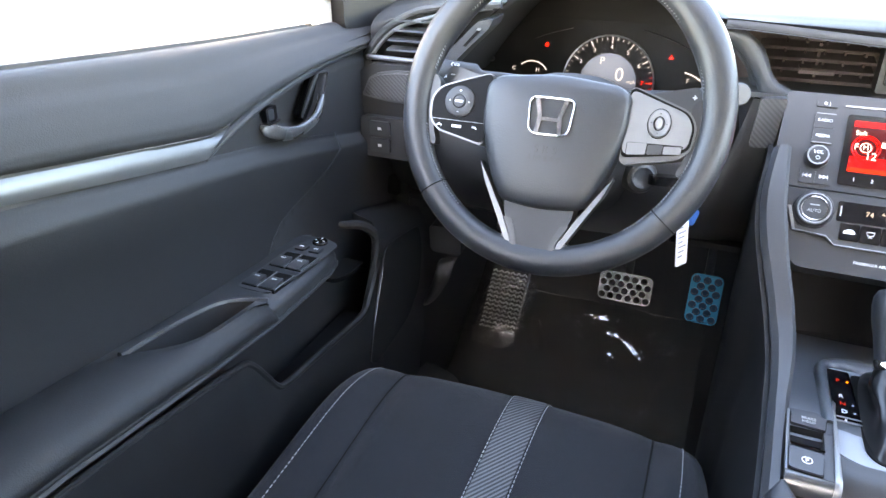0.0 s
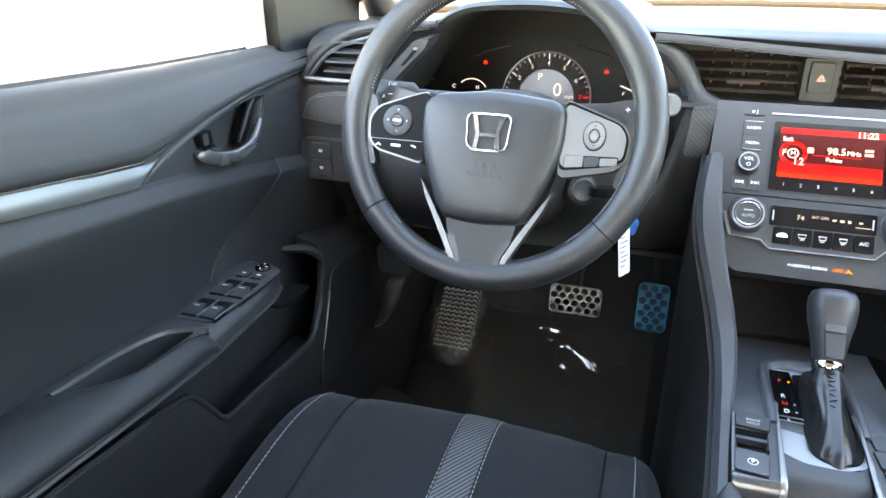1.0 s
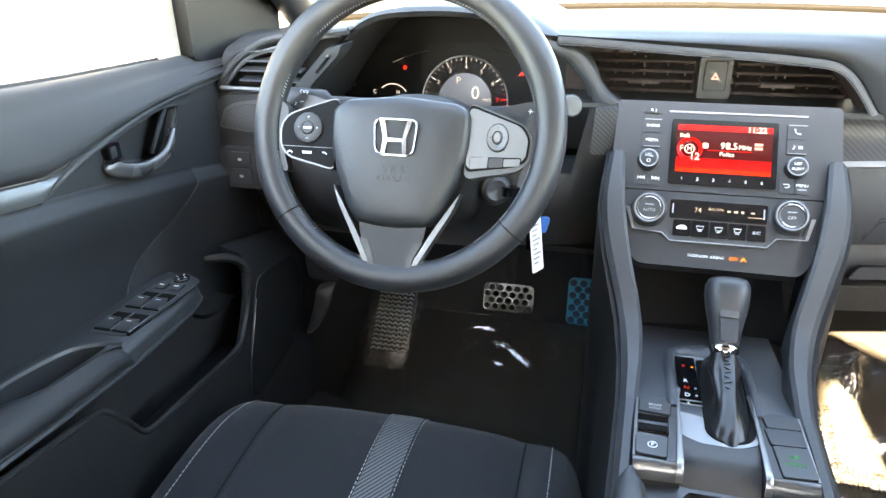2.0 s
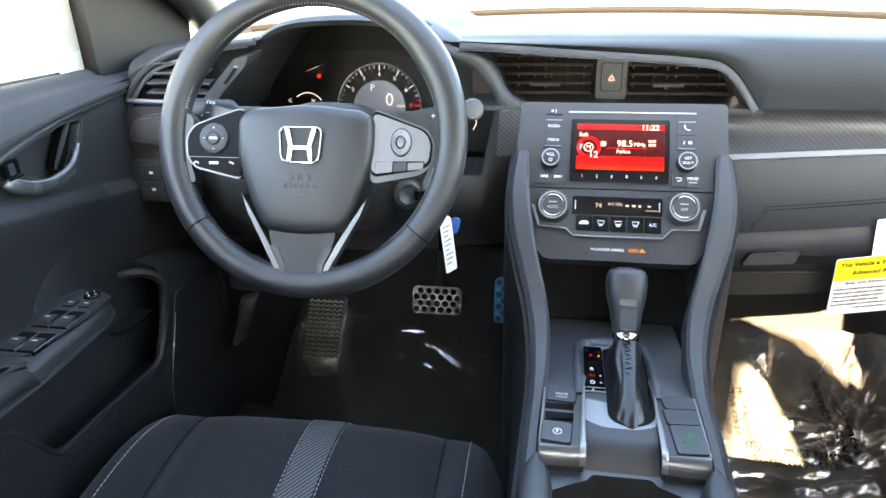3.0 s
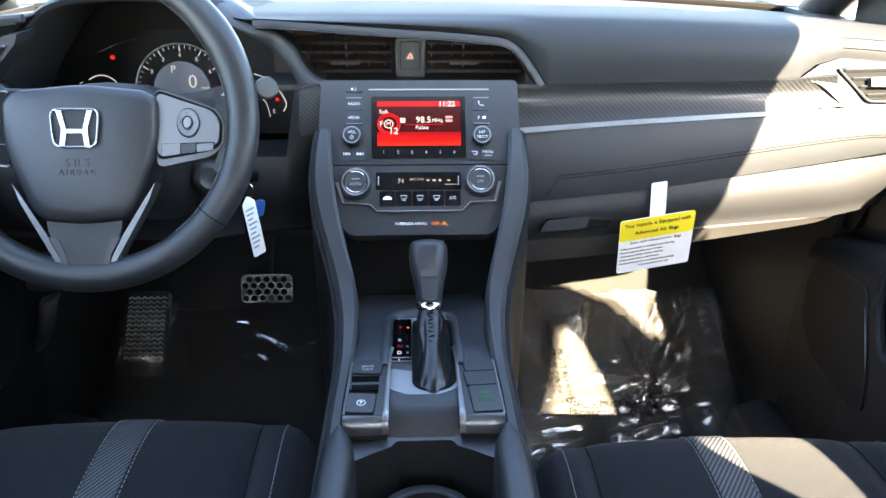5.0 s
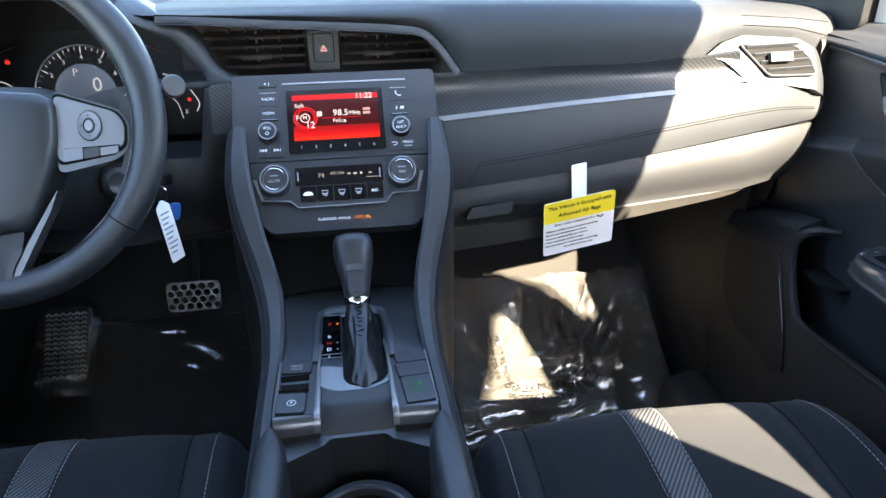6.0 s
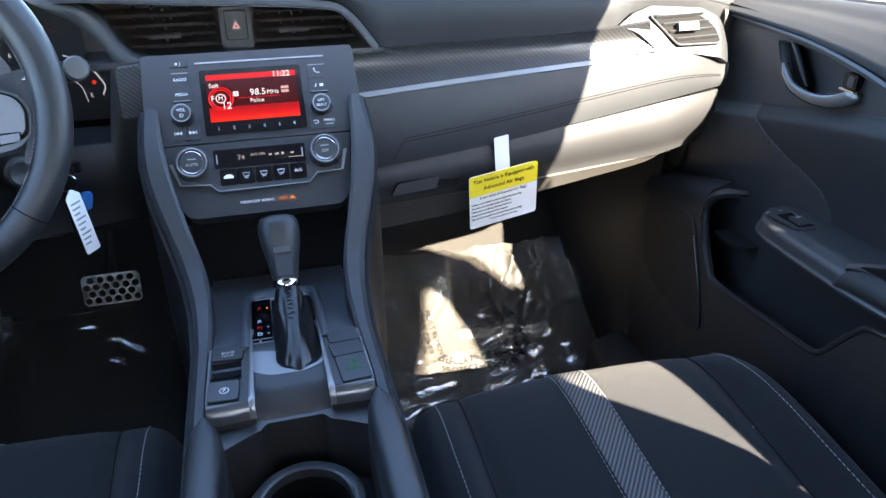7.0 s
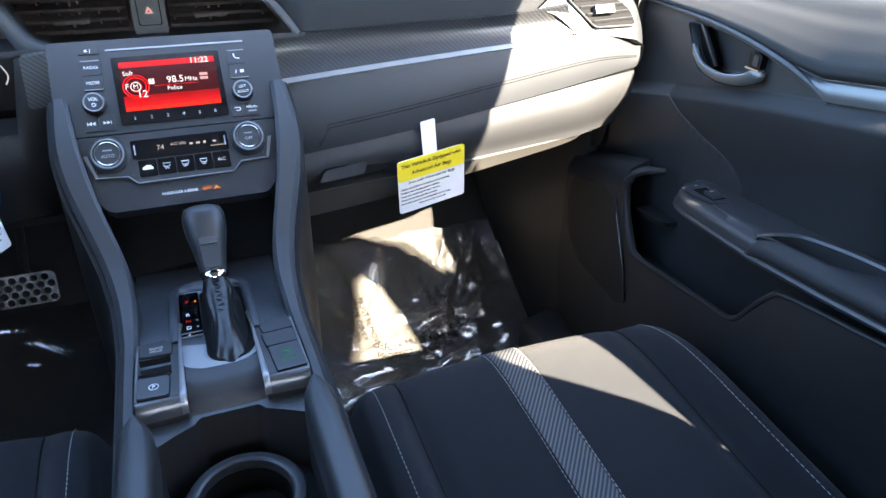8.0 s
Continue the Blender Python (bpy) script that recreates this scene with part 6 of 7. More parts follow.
for x, y, z, w in ((-0.612, 0.128, 0.384, 0.017), (-0.614, 0.120, 0.378, 0.018), (-0.620, 0.116, 0.350, 0.017), (-0.635, 0.118, 0.315, 0.014), (-0.652, 0.126, 0.285, 0.011), (-0.664, 0.140, 0.268, 0.006)):
    rings.append([(x + w * math.cos(q), y + 0.008 * math.sin(q), z + 0.3 * w * math.cos(q)) for q in (math.tau * j / 16 for j in range(16))])
part("handle", loft(bm_new(), rings), KICK, release, "curved dark handle", angle=60)
bm = bm_new()
prism(bm, soften([(-0.008, -0.003), (0.008, -0.003), (0.009, 0.000), (0.004, 0.0035), (-0.002, 0.004), (-0.008, 0.001)], 0.001), 0.004, 0.0045)
part("mark", bm, WHITE, release, m=panel((-0.620, 0.135, 0.420), -6))

# ---- front seats ----
SEAT_W = 0.262


def seat_surface(side, u, v, lift=0.0):
    """The cushion's skin: u across from -1 to 1, v from under the front edge (0) over the top to the back (1)."""
    front = -0.146 if side < 0 else -0.184
    bow = 0.022 * (1 - u * u)
    # profile of the middle: y back from the front, z
    prof = [(0.0, 0.030, 0.15), (0.12, 0.004, 0.27), (0.20, 0.0, 0.315), (0.27, 0.012, 0.345), (0.34, 0.040, 0.361), (0.45, 0.10, 0.366), (0.7, 0.28, 0.352), (1.0, 0.52, 0.335)]
    k = Vector((0, 0, 0))
    py = curve(v, [(a, b) for a, b, c in prof])
    pz = curve(v, [(a, c) for a, b, c in prof])
    e = abs(u)
    bol = 0.026 * math.exp(-((e - 0.82) / 0.14) ** 2) - 0.012 * math.exp(-((e - 0.66) / 0.05) ** 2)
    edge = max(0, e - 0.84) / 0.16
    drop = 0.085 * edge ** 2.4
    wide = 1 - 0.10 * max(0, 1 - v / 0.5) * e ** 2
    topness = min(1, max(0, (v - 0.12) / 0.2))
    rise = min(1, max(0, (v - 0.16) / 0.42))
    z = pz + bol * rise * rise * (3 - 2 * rise) - drop * topness
    y = front + bow * (1 - topness * 0) * 0.6 - py - 0.05 * e ** 4 * (1 - min(1, v * 1.2)) - 0.012
    return Vector((side * 0.376 + u * SEAT_W * wide, y, z + lift + (0.018 if side < 0 else 0.004)))


def seat_surf_n(side, u, v, lift):
    a = seat_surface(side, u, v)
    du = seat_surface(side, min(1, u + 0.01), v) - seat_surface(side, max(-1, u - 0.01), v)
    dv = seat_surface(side, u, min(1, v + 0.01)) - seat_surface(side, u, max(0, v - 0.01))
    n = du.cross(dv).normalized()
    if n.z < 0 or (abs(n.z) < 0.2 and n.y > 0 and False):
        n = -n
    return a + n * lift


for side in (-1, 1):
    seat = thing("front_seat", (side * 0.376, -0.45, 0.0), "black cloth front seat with a ribbed grey stripe and light stitching", "seat", "front seats")
    mid_u = 0.035 if side < 0 else -0.05
    # smooth the cushion's profile by averaging
    def skin(u, v, side=side):
        uu = 2 * u - 1
        acc = Vector((0, 0, 0))
        for d in (-0.03, 0, 0.03):
            acc += seat_surface(side, uu, min(1, max(0, v + d)))
        return acc / 3
    part("cushion", sheet(bm_new(), skin, 64, 48), CLOTH, seat, "black cloth cushion with side bolsters", angle=80)

    def on(uu, v, lift, side=side):
        acc = Vector((0, 0, 0))
        for d in (-0.03, 0, 0.03):
            acc += seat_surf_n(side, uu, min(1, max(0, v + d)), lift)
        return acc / 3
    part("stripe", sheet(bm_new(), lambda u, v: on(lerp(mid_u - 0.083, mid_u + 0.083, u), lerp(0.10, 1.0, v), 0.0022), 8, 60), STRIPE, seat, "ribbed grey and black stripe", angle=80)
    bm = bm_new()
    for uu, step in ((mid_u - 0.092, 0.0085), (mid_u + 0.092, 0.0085), (-0.80, 0.0085), (0.80, 0.0085)):
        v = 0.10
        while v < 1.0:
            a, b = on(uu, v, 0.0012), on(uu, v + 0.006, 0.0012)
            tube(bm, [a, b], 0.0006, 4)
            v += 0.0098
    part("stitching", bm, THREAD, seat, "light grey stitching", kind="stuff")
    for uu in (-0.66, 0.66):
        bm = bm_new()
        tube(bm, [on(uu, lerp(0.08, 1.0, i / 40), 0.0) for i in range(41)], 0.0014, 5)
        part("seam", bm, FLATBLACK, seat)

    # unseen backrest; its half widths are set by the shadow it throws
    def back(u, v, side=side):
        uu = 2 * u - 1
        z = lerp(0.34, 0.93, v)
        half = curve(z, [(0.34, 0.25), (0.5, 0.255), (0.66, 0.24), (0.70, 0.222), (0.76, 0.18), (0.80, 0.15), (0.85, 0.13), (0.93, 0.125)])
        y = -0.70 - 0.33 * (z - 0.36) - 0.02 * (1 - uu * uu)
        return (side * 0.376 + uu * half, y, z)
    part("backrest", sheet(bm_new(), back, 24, 40, 0.10), CLOTH, seat, "unseen black cloth backrest, outlined to shade the cushion", angle=80)
    part("headrest", loft(bm_new(), [[(side * 0.376 + 0.125 * k * math.copysign(abs(math.cos(q)) ** 0.6, math.cos(q)), -1.10 - 0.25 * (z - 0.92) + 0.05 * k * math.copysign(abs(math.sin(q)) ** 0.6, math.sin(q)), z) for q in (math.tau * j / 24 for j in range(24))] for z, k in ((0.92, 0.7), (0.94, 0.95), (1.02, 1.0), (1.08, 0.95), (1.10, 0.7))]), CLOTH, seat, "black cloth headrest", angle=70)
    bm = bm_new()
    box(bm, side * 0.376 - 0.23, side * 0.376 + 0.23, -0.66, -0.24, 0.02, 0.22)
    part("base", bm, DARK, seat, bevel=0.02)

# rear bench closing the cabin behind
bm = bm_new()
prism(bm, soften([(-1.25, 0.05), (-1.22, 0.36), (-1.70, 0.33), (-1.92, 0.90), (-2.05, 0.90), (-1.95, 0.05)], 0.05), 0, 1.28)
single("rear_bench", bm, CLOTH, "black cloth rear bench seat", "seat", m=Matrix(((0, 0, 1, -0.64), (1, 0, 0, 0), (0, 1, 0, 0), (0, 0, 0, 1))), bevel=0.02)

# ---- doors ----
SILL = [(-1.0, 0.862), (-0.483, 0.847), (-0.364, 0.834), (-0.195, 0.817), (0.033, 0.798), (0.16, 0.786)]
RIDGE = [(-1.0, 0.840), (-0.541, 0.783), (-0.431, 0.763), (-0.36, 0.750), (-0.30, 0.740), (-0.26, 0.744), (-0.193, 0.757), (-0.103, 0.767), (-0.016, 0.770), (0.067, 0.771), (0.16, 0.770)]
TRIMLOW = [(-1.0, 0.815), (-0.549, 0.761), (-0.40, 0.732), (-0.316, 0.717), (-0.27, 0.741)]
MID = [(-1.0, 0.808), (-0.549, 0.750), (-0.322, 0.714), (-0.24, 0.700), (-0.15, 0.682), (-0.055, 0.660), (0.02, 0.643), (0.16, 0.618)]
SEAM = [(0.50, -0.250), (0.560, -0.223), (0.572, -0.212), (0.585, -0.196), (0.597, -0.165), (0.607, -0.13), (0.625, -0.089), (0.645, -0.058), (0.662, -0.047), (0.72, -0.035)]
ARM = [(-0.138, 0.700, 0.534, 0.524), (-0.150, 0.672, 0.539, 0.522), (-0.17, 0.652, 0.543, 0.521), (-0.20, 0.643, 0.546, 0.523), (-0.25, 0.639, 0.548, 0.526), (-0.34, 0.634, 0.554, 0.531), (-0.45, 0.632, 0.565, 0.542), (-0.62, 0.634, 0.585, 0.560), (-0.95, 0.632, 0.607, 0.580)]
HOOK = [(-0.080, 0.530), (-0.066, 0.529), (-0.053, 0.516), (-0.045, 0.494), (-0.058, 0.450), (-0.082, 0.411), (-0.105, 0.394), (-0.175, 0.400), (-0.255, 0.411), (-0.310, 0.418), (-0.331, 0.429), (-0.352, 0.462), (-0.376, 0.496), (-0.400, 0.508), (-0.49, 0.523), (-0.60, 0.538), (-0.95, 0.566)]
CUP = [(-0.053, 0.755), (-0.062, 0.738), (-0.073, 0.720), (-0.090, 0.693), (-0.112, 0.686), (-0.168, 0.695), (-0.202, 0.706), (-0.213, 0.726), (-0.211, 0.741), (-0.194, 0.746), (-0.148, 0.754), (-0.09, 0.759)]


def flip(s, p):
    return Vector((s * p[0], p[1], p[2]))


def inside(p, poly):
    """Distance of a point inside a polygon from its edge; below zero outside."""
    best, odd = 9.0, False
    for i, a in enumerate(poly):
        b = poly[i - 1]
        t = min(1, max(0, ((p[0] - a[0]) * (b[0] - a[0]) + (p[1] - a[1]) * (b[1] - a[1])) / ((b[0] - a[0]) ** 2 + (b[1] - a[1]) ** 2)))
        best = min(best, math.hypot(p[0] - lerp(a[0], b[0], t), p[1] - lerp(a[1], b[1], t)))
        if (a[1] > p[1]) != (b[1] > p[1]) and p[0] < lerp(a[0], b[0], (p[1] - a[1]) / (b[1] - a[1])):
            odd = not odd
    return best if odd else -best


CUP_LINE = soften(CUP, 0.008)


def door_x(y, z):
    """How far out the middle of the door lies: a crease along MID, a swelling below it, and the handle cup."""
    d = curve(y, MID) - z
    x = 0.716 if z < 0.75 else 0.716 + 0.2 * (z - 0.75)
    if d > 0:
        x -= 0.0135 * min(1, d / 0.016) ** 0.75 * math.exp(-(max(0, d - 0.016) / 0.06) ** 2) - 0.004 * min(1, d / 0.1)
    k = min(1, max(0, (y + 0.06) / 0.10))
    x -= 0.012 * k * k * math.exp(-((z - 0.56) / 0.06) ** 2)
    if -0.22 < y < -0.045 and 0.68 < z < 0.765:
        e = min(1, max(0, inside((y, z), CUP_LINE)) / 0.011)
        x += 0.026 * e * e * (3 - 2 * e)
    return x


def low_x(y, v):
    """How far out the lower panel lies."""
    return curve(y, [(-0.95, 0.640), (-0.40, 0.644), (-0.33, 0.650), (-0.20, 0.655), (-0.06, 0.6575), (0.15, 0.670)]) + 0.012 * v * v


def build_door(s, label):
    door = thing("front_door", (s * 0.76, -0.4, 0.1), label, "door", "front doors")

    # unseen rear of the passenger door, set outward to let sun reach the floor
    def away(y):
        k = min(1, max(0, (-0.40 - y) / 0.10)) if s > 0 else 0.0
        return 0.028 * k * k * (3 - 2 * k)

    def pad(u, v):
        y = lerp(-0.98, 0.15, u)
        top, bot = curve(y, SILL), curve(y, RIDGE)
        x = curve(v, [(0, 0.768), (0.06, 0.758), (0.16, 0.742), (0.35, 0.726), (0.6, 0.714), (0.8, 0.707), (0.92, 0.707), (1.0, 0.716)])
        return flip(s, (x + away(y) * min(1, v * 2), y, lerp(top, bot, v) + 0.008 * math.exp(-((v - 0.1) / 0.08) ** 2)))
    part("upper_pad", sheet(bm_new(), pad, 70, 24, 0.012), SKIN_TOP, door, "soft dark grey door top", angle=70)

    def skin(u, v):
        y = curve(u, [(0, -0.98), (0.2, -0.23), (0.85, -0.04), (1, 0.15)])
        top = curve(y, RIDGE) - 0.001
        mid = curve(y, MID)
        z = curve(v, [(0, top), (0.5, mid + 0.001), (0.53, mid - 0.002), (0.62, mid - 0.022), (0.78, 0.56), (1, 0.08)])
        under = 0.005 if z < mid + 0.003 and y < curve(z, SEAM) - 0.004 else 0.0
        return flip(s, (door_x(y, z) + under + away(y), y, z))
    part("skin", sheet(bm_new(), skin, 100, 76, 0.006), HARD, door, "dark door panel", angle=70)

    def silver(u, v):
        y = lerp(-0.98, -0.272, u)
        a, b = curve(y, RIDGE) - 0.003, curve(y, TRIMLOW)
        b = min(b, a - 0.0005)
        return flip(s, (0.7165 + away(y) - 0.005 * v - 0.0022 * math.sin(math.pi * v), y, lerp(a, b, v)))
    part("silver_trim", sheet(bm_new(), silver, 50, 6, 0.004), DOORSILVER, door, "satin silver trim band", angle=70)

    def middle(u, v):
        front = -0.1
        for k in range(14):
            front = 0.5 * (front + curve(lerp(curve(front, MID) + 0.006, 0.50, v ** 1.3), SEAM))
        y = lerp(-0.98, front, 1 - (1 - u) ** 1.6)
        z = lerp(curve(y, MID) + 0.006, 0.50, v ** 1.3)
        roll = min(1, (1 - u) / 0.03) ** 0.5 * min(1, v / 0.03) ** 0.5
        return flip(s, (door_x(y, z) + away(y) - 0.0022 * roll + 0.001, y, z))
    part("middle_panel", sheet(bm_new(), middle, 60, 40), DOORCLOTH, door, "padded middle door panel", angle=70)
    bm = bm_new()
    tube(bm, [flip(s, (door_x(y + 0.001, z) - 0.0006, y + 0.001, z)) for y, z in [(curve(lerp(0.660, 0.545, i / 40), SEAM), lerp(0.660, 0.545, i / 40)) for i in range(41)]], 0.00045, 5)
    part("seam", bm, SATIN, door, "thin light seam")
    # handle bezel, ridge line and handle
    ridge = [flip(s, (0.7125, y, z)) for y, z in ((-0.318, 0.716), (-0.292, 0.729), (-0.256, 0.741), (-0.213, 0.7505), (-0.155, 0.7595), (-0.09, 0.7655), (-0.014, 0.7675), (0.054, 0.768), (0.14, 0.767))]
    bm = bm_new()
    tube(bm, spline(ridge, 48), [0.0008 + 0.0050 * math.sin(math.pi * min(1, i / 30)) if i < 15 else 0.0058 - 0.0036 * (i - 15) / 33 for i in range(49)], 8)
    part("bezel_ridge", bm, SATIN, door, "dark raised bezel edge")
    mh = Matrix(((0, 0, -s, s * 0.7155), (1, 0, 0, 0), (0, 1, 0, 0), (0, 0, 0, 1)))
    bm = bm_new()
    tube(bm, [flip(s, (0.7152, y, z)) for y, z in CUP_LINE], 0.0015, 6, closed=True)
    handle = part("handle_cup", bm, HARD, door, "recessed dark handle cup")
    # black panel put where the deep end of the cup lies in shade
    bm = bm_new()
    prism(bm, soften([(-0.059, 0.751), (-0.078, 0.7535), (-0.118, 0.706), (-0.101, 0.698), (-0.079, 0.718)], 0.004), -0.020, -0.012)
    part("cup_slot_shade", bm, FLATBLACK, handle, m=mh)
    bm = bm_new()
    tube(bm, spline([flip(s, q) for q in ((0.717, -0.078, 0.7575), (0.719, -0.096, 0.737), (0.722, -0.118, 0.706))], 12), [0.0016 + 0.0016 * math.sin(math.pi * i / 12) for i in range(13)], 8)
    part("cup_strut", bm, SATIN, handle)
    lev = spline([flip(s, q) for q in ((0.7140, -0.078, 0.728), (0.710, -0.090, 0.715), (0.7065, -0.112, 0.704), (0.705, -0.150, 0.700), (0.7065, -0.184, 0.706), (0.709, -0.205, 0.717), (0.713, -0.212, 0.726))], 36)
    rings = []
    for i, p in enumerate(lev):
        d = (lev[min(i + 1, 36)] - lev[max(i - 1, 0)]).normalized()
        side = Vector((1, 0, 0))
        up = d.cross(side).normalized()
        h = curve(i / 36, [(0, 0.0025), (0.15, 0.0062), (0.4, 0.0070), (0.7, 0.0095), (0.9, 0.0115), (1, 0.008)])
        rings.append([p + side * (0.0052 * math.cos(q)) + up * (h * math.copysign(abs(math.sin(q)) ** 0.8, math.sin(q))) for q in (math.tau * j / 14 for j in range(14))])
    part("door_handle", loft(bm_new(), rings), LEVER, handle, "dark satin metal pull lever", angle=70)
    bm = bm_new()
    prism(bm, rounded(-0.213, -0.192, 0.7275, 0.746, 0.003), -0.012, 0.010)
    part("lock_lever", bm, GLOSS, handle, "black lock lever", m=mh, bevel=0.002)
    bm = bm_new()
    prism(bm, rounded(-0.2095, -0.2000, 0.7300, 0.7435, 0.002), 0.0095, 0.0112)
    part("lock_face", bm, SATIN, handle, m=mh, bevel=0.0005)
    bm = bm_new()
    box(bm, -0.2135, -0.190, 0.7245, 0.7268, -0.008, 0.0115)
    part("lock_trim", bm, CHROME, handle, m=mh)
    # armrest
    rings = []
    t = [(-a[0], *a[1:]) for a in ARM]
    for i in range(81):
        y = lerp(-0.138, -0.95, (i / 80) ** 1.5)
        x = curve(-y, [(a[0], a[1]) for a in t])
        top = curve(-y, [(a[0], a[2]) for a in t])
        low = curve(-y, [(a[0], a[3]) for a in t])
        c = min(0.011, (0.722 - x) * 0.3)
        dip = 0.045 * math.sin(math.pi * (-y - 0.340) / 0.150) ** 0.4 if 0.340 < -y < 0.490 else 0.0
        xw = max(x + c * 2 + 0.0015, curve(-y, [(0.336, 0.664), (0.355, 0.682), (0.369, 0.690), (0.414, 0.697), (0.49, 0.698)]))
        xi = max(x + c * 2 + 0.0005, 0.660)
        rings.append([flip(s, q) for q in ((0.722, y, top + 0.004), (xw + 0.001, y, top + 0.004), (xw, y, top + 0.004 - dip), (xi + 0.0005, y, top + 0.003 - dip), (xi, y, top + 0.003), (x + c * 2, y, top + 0.002), (x + c, y, top), (x + 0.35 * c, y, top - 0.3 * c), (x + 0.002, y, top - 0.8 * c), (x + 0.002, y, low + 0.004), (x, y, low), (x + 0.004, y, low - 0.005), (x + 0.020, y, low - 0.010), (0.722, y, low - 0.03))])
    part("armrest", loft(bm_new(), rings), HARD, door, "dark door armrest", angle=50)
    bm = bm_new()
    tube(bm, [flip(s, (curve(-y, [(a[0], a[1]) for a in t]) + 0.0025, y, curve(-y, [(a[0], a[3]) for a in t]) + 0.001)) for y in [lerp(-0.142, -0.95, (i / 60) ** 1.4) for i in range(61)]], 0.0036, 6)
    part("armrest_edge", bm, SATIN, door)
    # elbow pad
    rings = []
    for i in range(33):
        y = lerp(-0.330, -0.95, (i / 32) ** 1.3)
        swell = min(1, i / 3) ** 0.5
        x = curve(-y, [(a[0], a[1]) for a in t]) - 0.003 * swell
        top = curve(-y, [(a[0], a[2]) for a in t]) - 0.006 + 0.013 * swell
        inner = curve(-y, [(0.330, 0.652), (0.36, 0.657), (0.44, 0.660), (0.47, 0.680), (0.49, 0.700), (0.52, 0.716), (1, 0.718)])
        rings.append([flip(s, q) for q in ((inner, y, top - 0.02), (inner, y, top - 0.003), (inner - 0.005, y, top + 0.001), (lerp(x, inner, 0.55), y, top + 0.003), (x + 0.014, y, top), (x + 0.004, y, top - 0.005), (x, y, top - 0.013), (x + 0.001, y, top - 0.021), (x + 0.012, y, top - 0.026))])
    part("elbow_pad", loft(bm_new(), rings), DOORCLOTH, door, "soft dark elbow pad", angle=60)
    bm = bm_new()
    tube(bm, spline([flip(s, q) for q in ((0.650, -0.327, 0.5535), (0.672, -0.340, 0.5575), (0.692, -0.364, 0.5615), (0.7005, -0.414, 0.5675), (0.7015, -0.45, 0.5715), (0.7015, -0.495, 0.5765))], 24), 0.004, 6)
    part("pocket_rim", bm, SATIN, door)
    bm = bm_new()
    tube(bm, spline([flip(s, q) for q in ((0.668, -0.352, 0.540), (0.684, -0.385, 0.538), (0.690, -0.43, 0.546), (0.690, -0.476, 0.560))], 16), 0.0012, 5)
    part("pocket_line", bm, GREYINK, door)
    # switches
    rows = ((-0.290, 2), (-0.235, 2)) if s < 0 else ((-0.205, 1),)
    if s < 0:
        plan = [(0.650, -0.166), (0.690, -0.150), (0.706, -0.200), (0.704, -0.318), (0.655, -0.318), (0.648, -0.23)]
    else:
        plan = [(0.657, -0.185), (0.668, -0.160), (0.694, -0.158), (0.700, -0.205), (0.694, -0.236), (0.662, -0.236)]
    plate = part("switch_plate", prism(bm_new(), soften(plan, 0.012), 0, 0.0022), SATIN if s < 0 else HARD, door, "dark switch plate", m=Matrix(((s, 0, 0, 0), (0, 1, 0, 0), (0, -0.055, 1, 0.5375), (0, 0, 0, 1))))
    for y, n in rows:
        for j in range(n):
            x = (0.664, 0.689)[j] if n == 2 else 0.680
            mm = Matrix.Translation((s * x, y, 0.5405 - 0.055 * y)) @ Matrix.Rotation(radians(-3), 4, "X")
            bm = bm_new()
            box(bm, -0.0112, 0.0112, -0.021, 0.021, -0.006, 0.0004)
            sw = part("window_switch", bm, FLATBLACK, plate, m=mm)
            bm = bm_new()
            prism(bm, [(-0.0195, 0.0004), (0.001, 0.0004), (0.003, 0.0045), (0.001, 0.0055), (-0.0195, 0.0016)], -0.0092, 0.0092)
            part("rocker", bm, SATIN, sw, m=mm @ Matrix(((0, 0, 1, 0), (1, 0, 0, 0), (0, 1, 0, 0), (0, 0, 0, 1))), bevel=0.0008)
            bm = bm_new()
            box(bm, -0.0035, 0.0035, -0.0042, -0.0028, 0.0050, 0.0054)
            part("mark", bm, WHITE, sw, m=mm)
            bm = bm_new()
            tube(bm, [(-0.0112, 0.021, 0.0006), (0.0112, 0.021, 0.0006), (0.0112, -0.020, 0.0006)], 0.0006, 5)
            part("well_edge", bm, DIMSILVER, sw, m=mm)
    if s < 0:
        for x, y in ((0.668, -0.195), (0.690, -0.195)):
            mm = Matrix.Translation((s * x, y, 0.551))
            part("lock_switch", prism(bm_new(), rounded(-0.008, 0.008, -0.008, 0.008, 0.002), -0.004, 0.0025), SATIN, plate, m=mm, bevel=0.001)
            bm = bm_new()
            box(bm, -0.003, 0.003, -0.001, 0.001, 0.0025, 0.003)
            part("mark", bm, WHITE, plate, m=mm)
        mm = Matrix.Translation((s * 0.677, -0.171, 0.5485))
        part("mirror_dial", lathe(bm_new(), [(0.0105, -0.003), (0.0105, 0.003), (0.009, 0.0045), (0.001, 0.0045)], 24), GLOSS, plate, m=mm)
        for a in range(4):
            bm = bm_new()
            box(bm, 0.0045, 0.0075, -0.0006, 0.0006, 0.0045, 0.0049)
            part("mark", bm, WHITE, plate, m=mm @ Matrix.Rotation(math.pi / 2 * a, 4, "Z"))
    else:
        for x in (0.664, 0.684):
            bm = bm_new()
            box(bm, s * x - 0.0028, s * x + 0.0028, -0.174, -0.170, 0.5475, 0.5492)
            part("mark", bm, THREAD, plate)

    # lower panel: a raised post and a long edge round the map pocket, then up to the armrest
    def lower(u, v):
        y = curve(u, [(0, -0.98), (0.15, -0.42), (0.30, -0.325), (0.40, -0.26), (0.50, -0.115), (0.75, -0.040), (1, 0.15)])
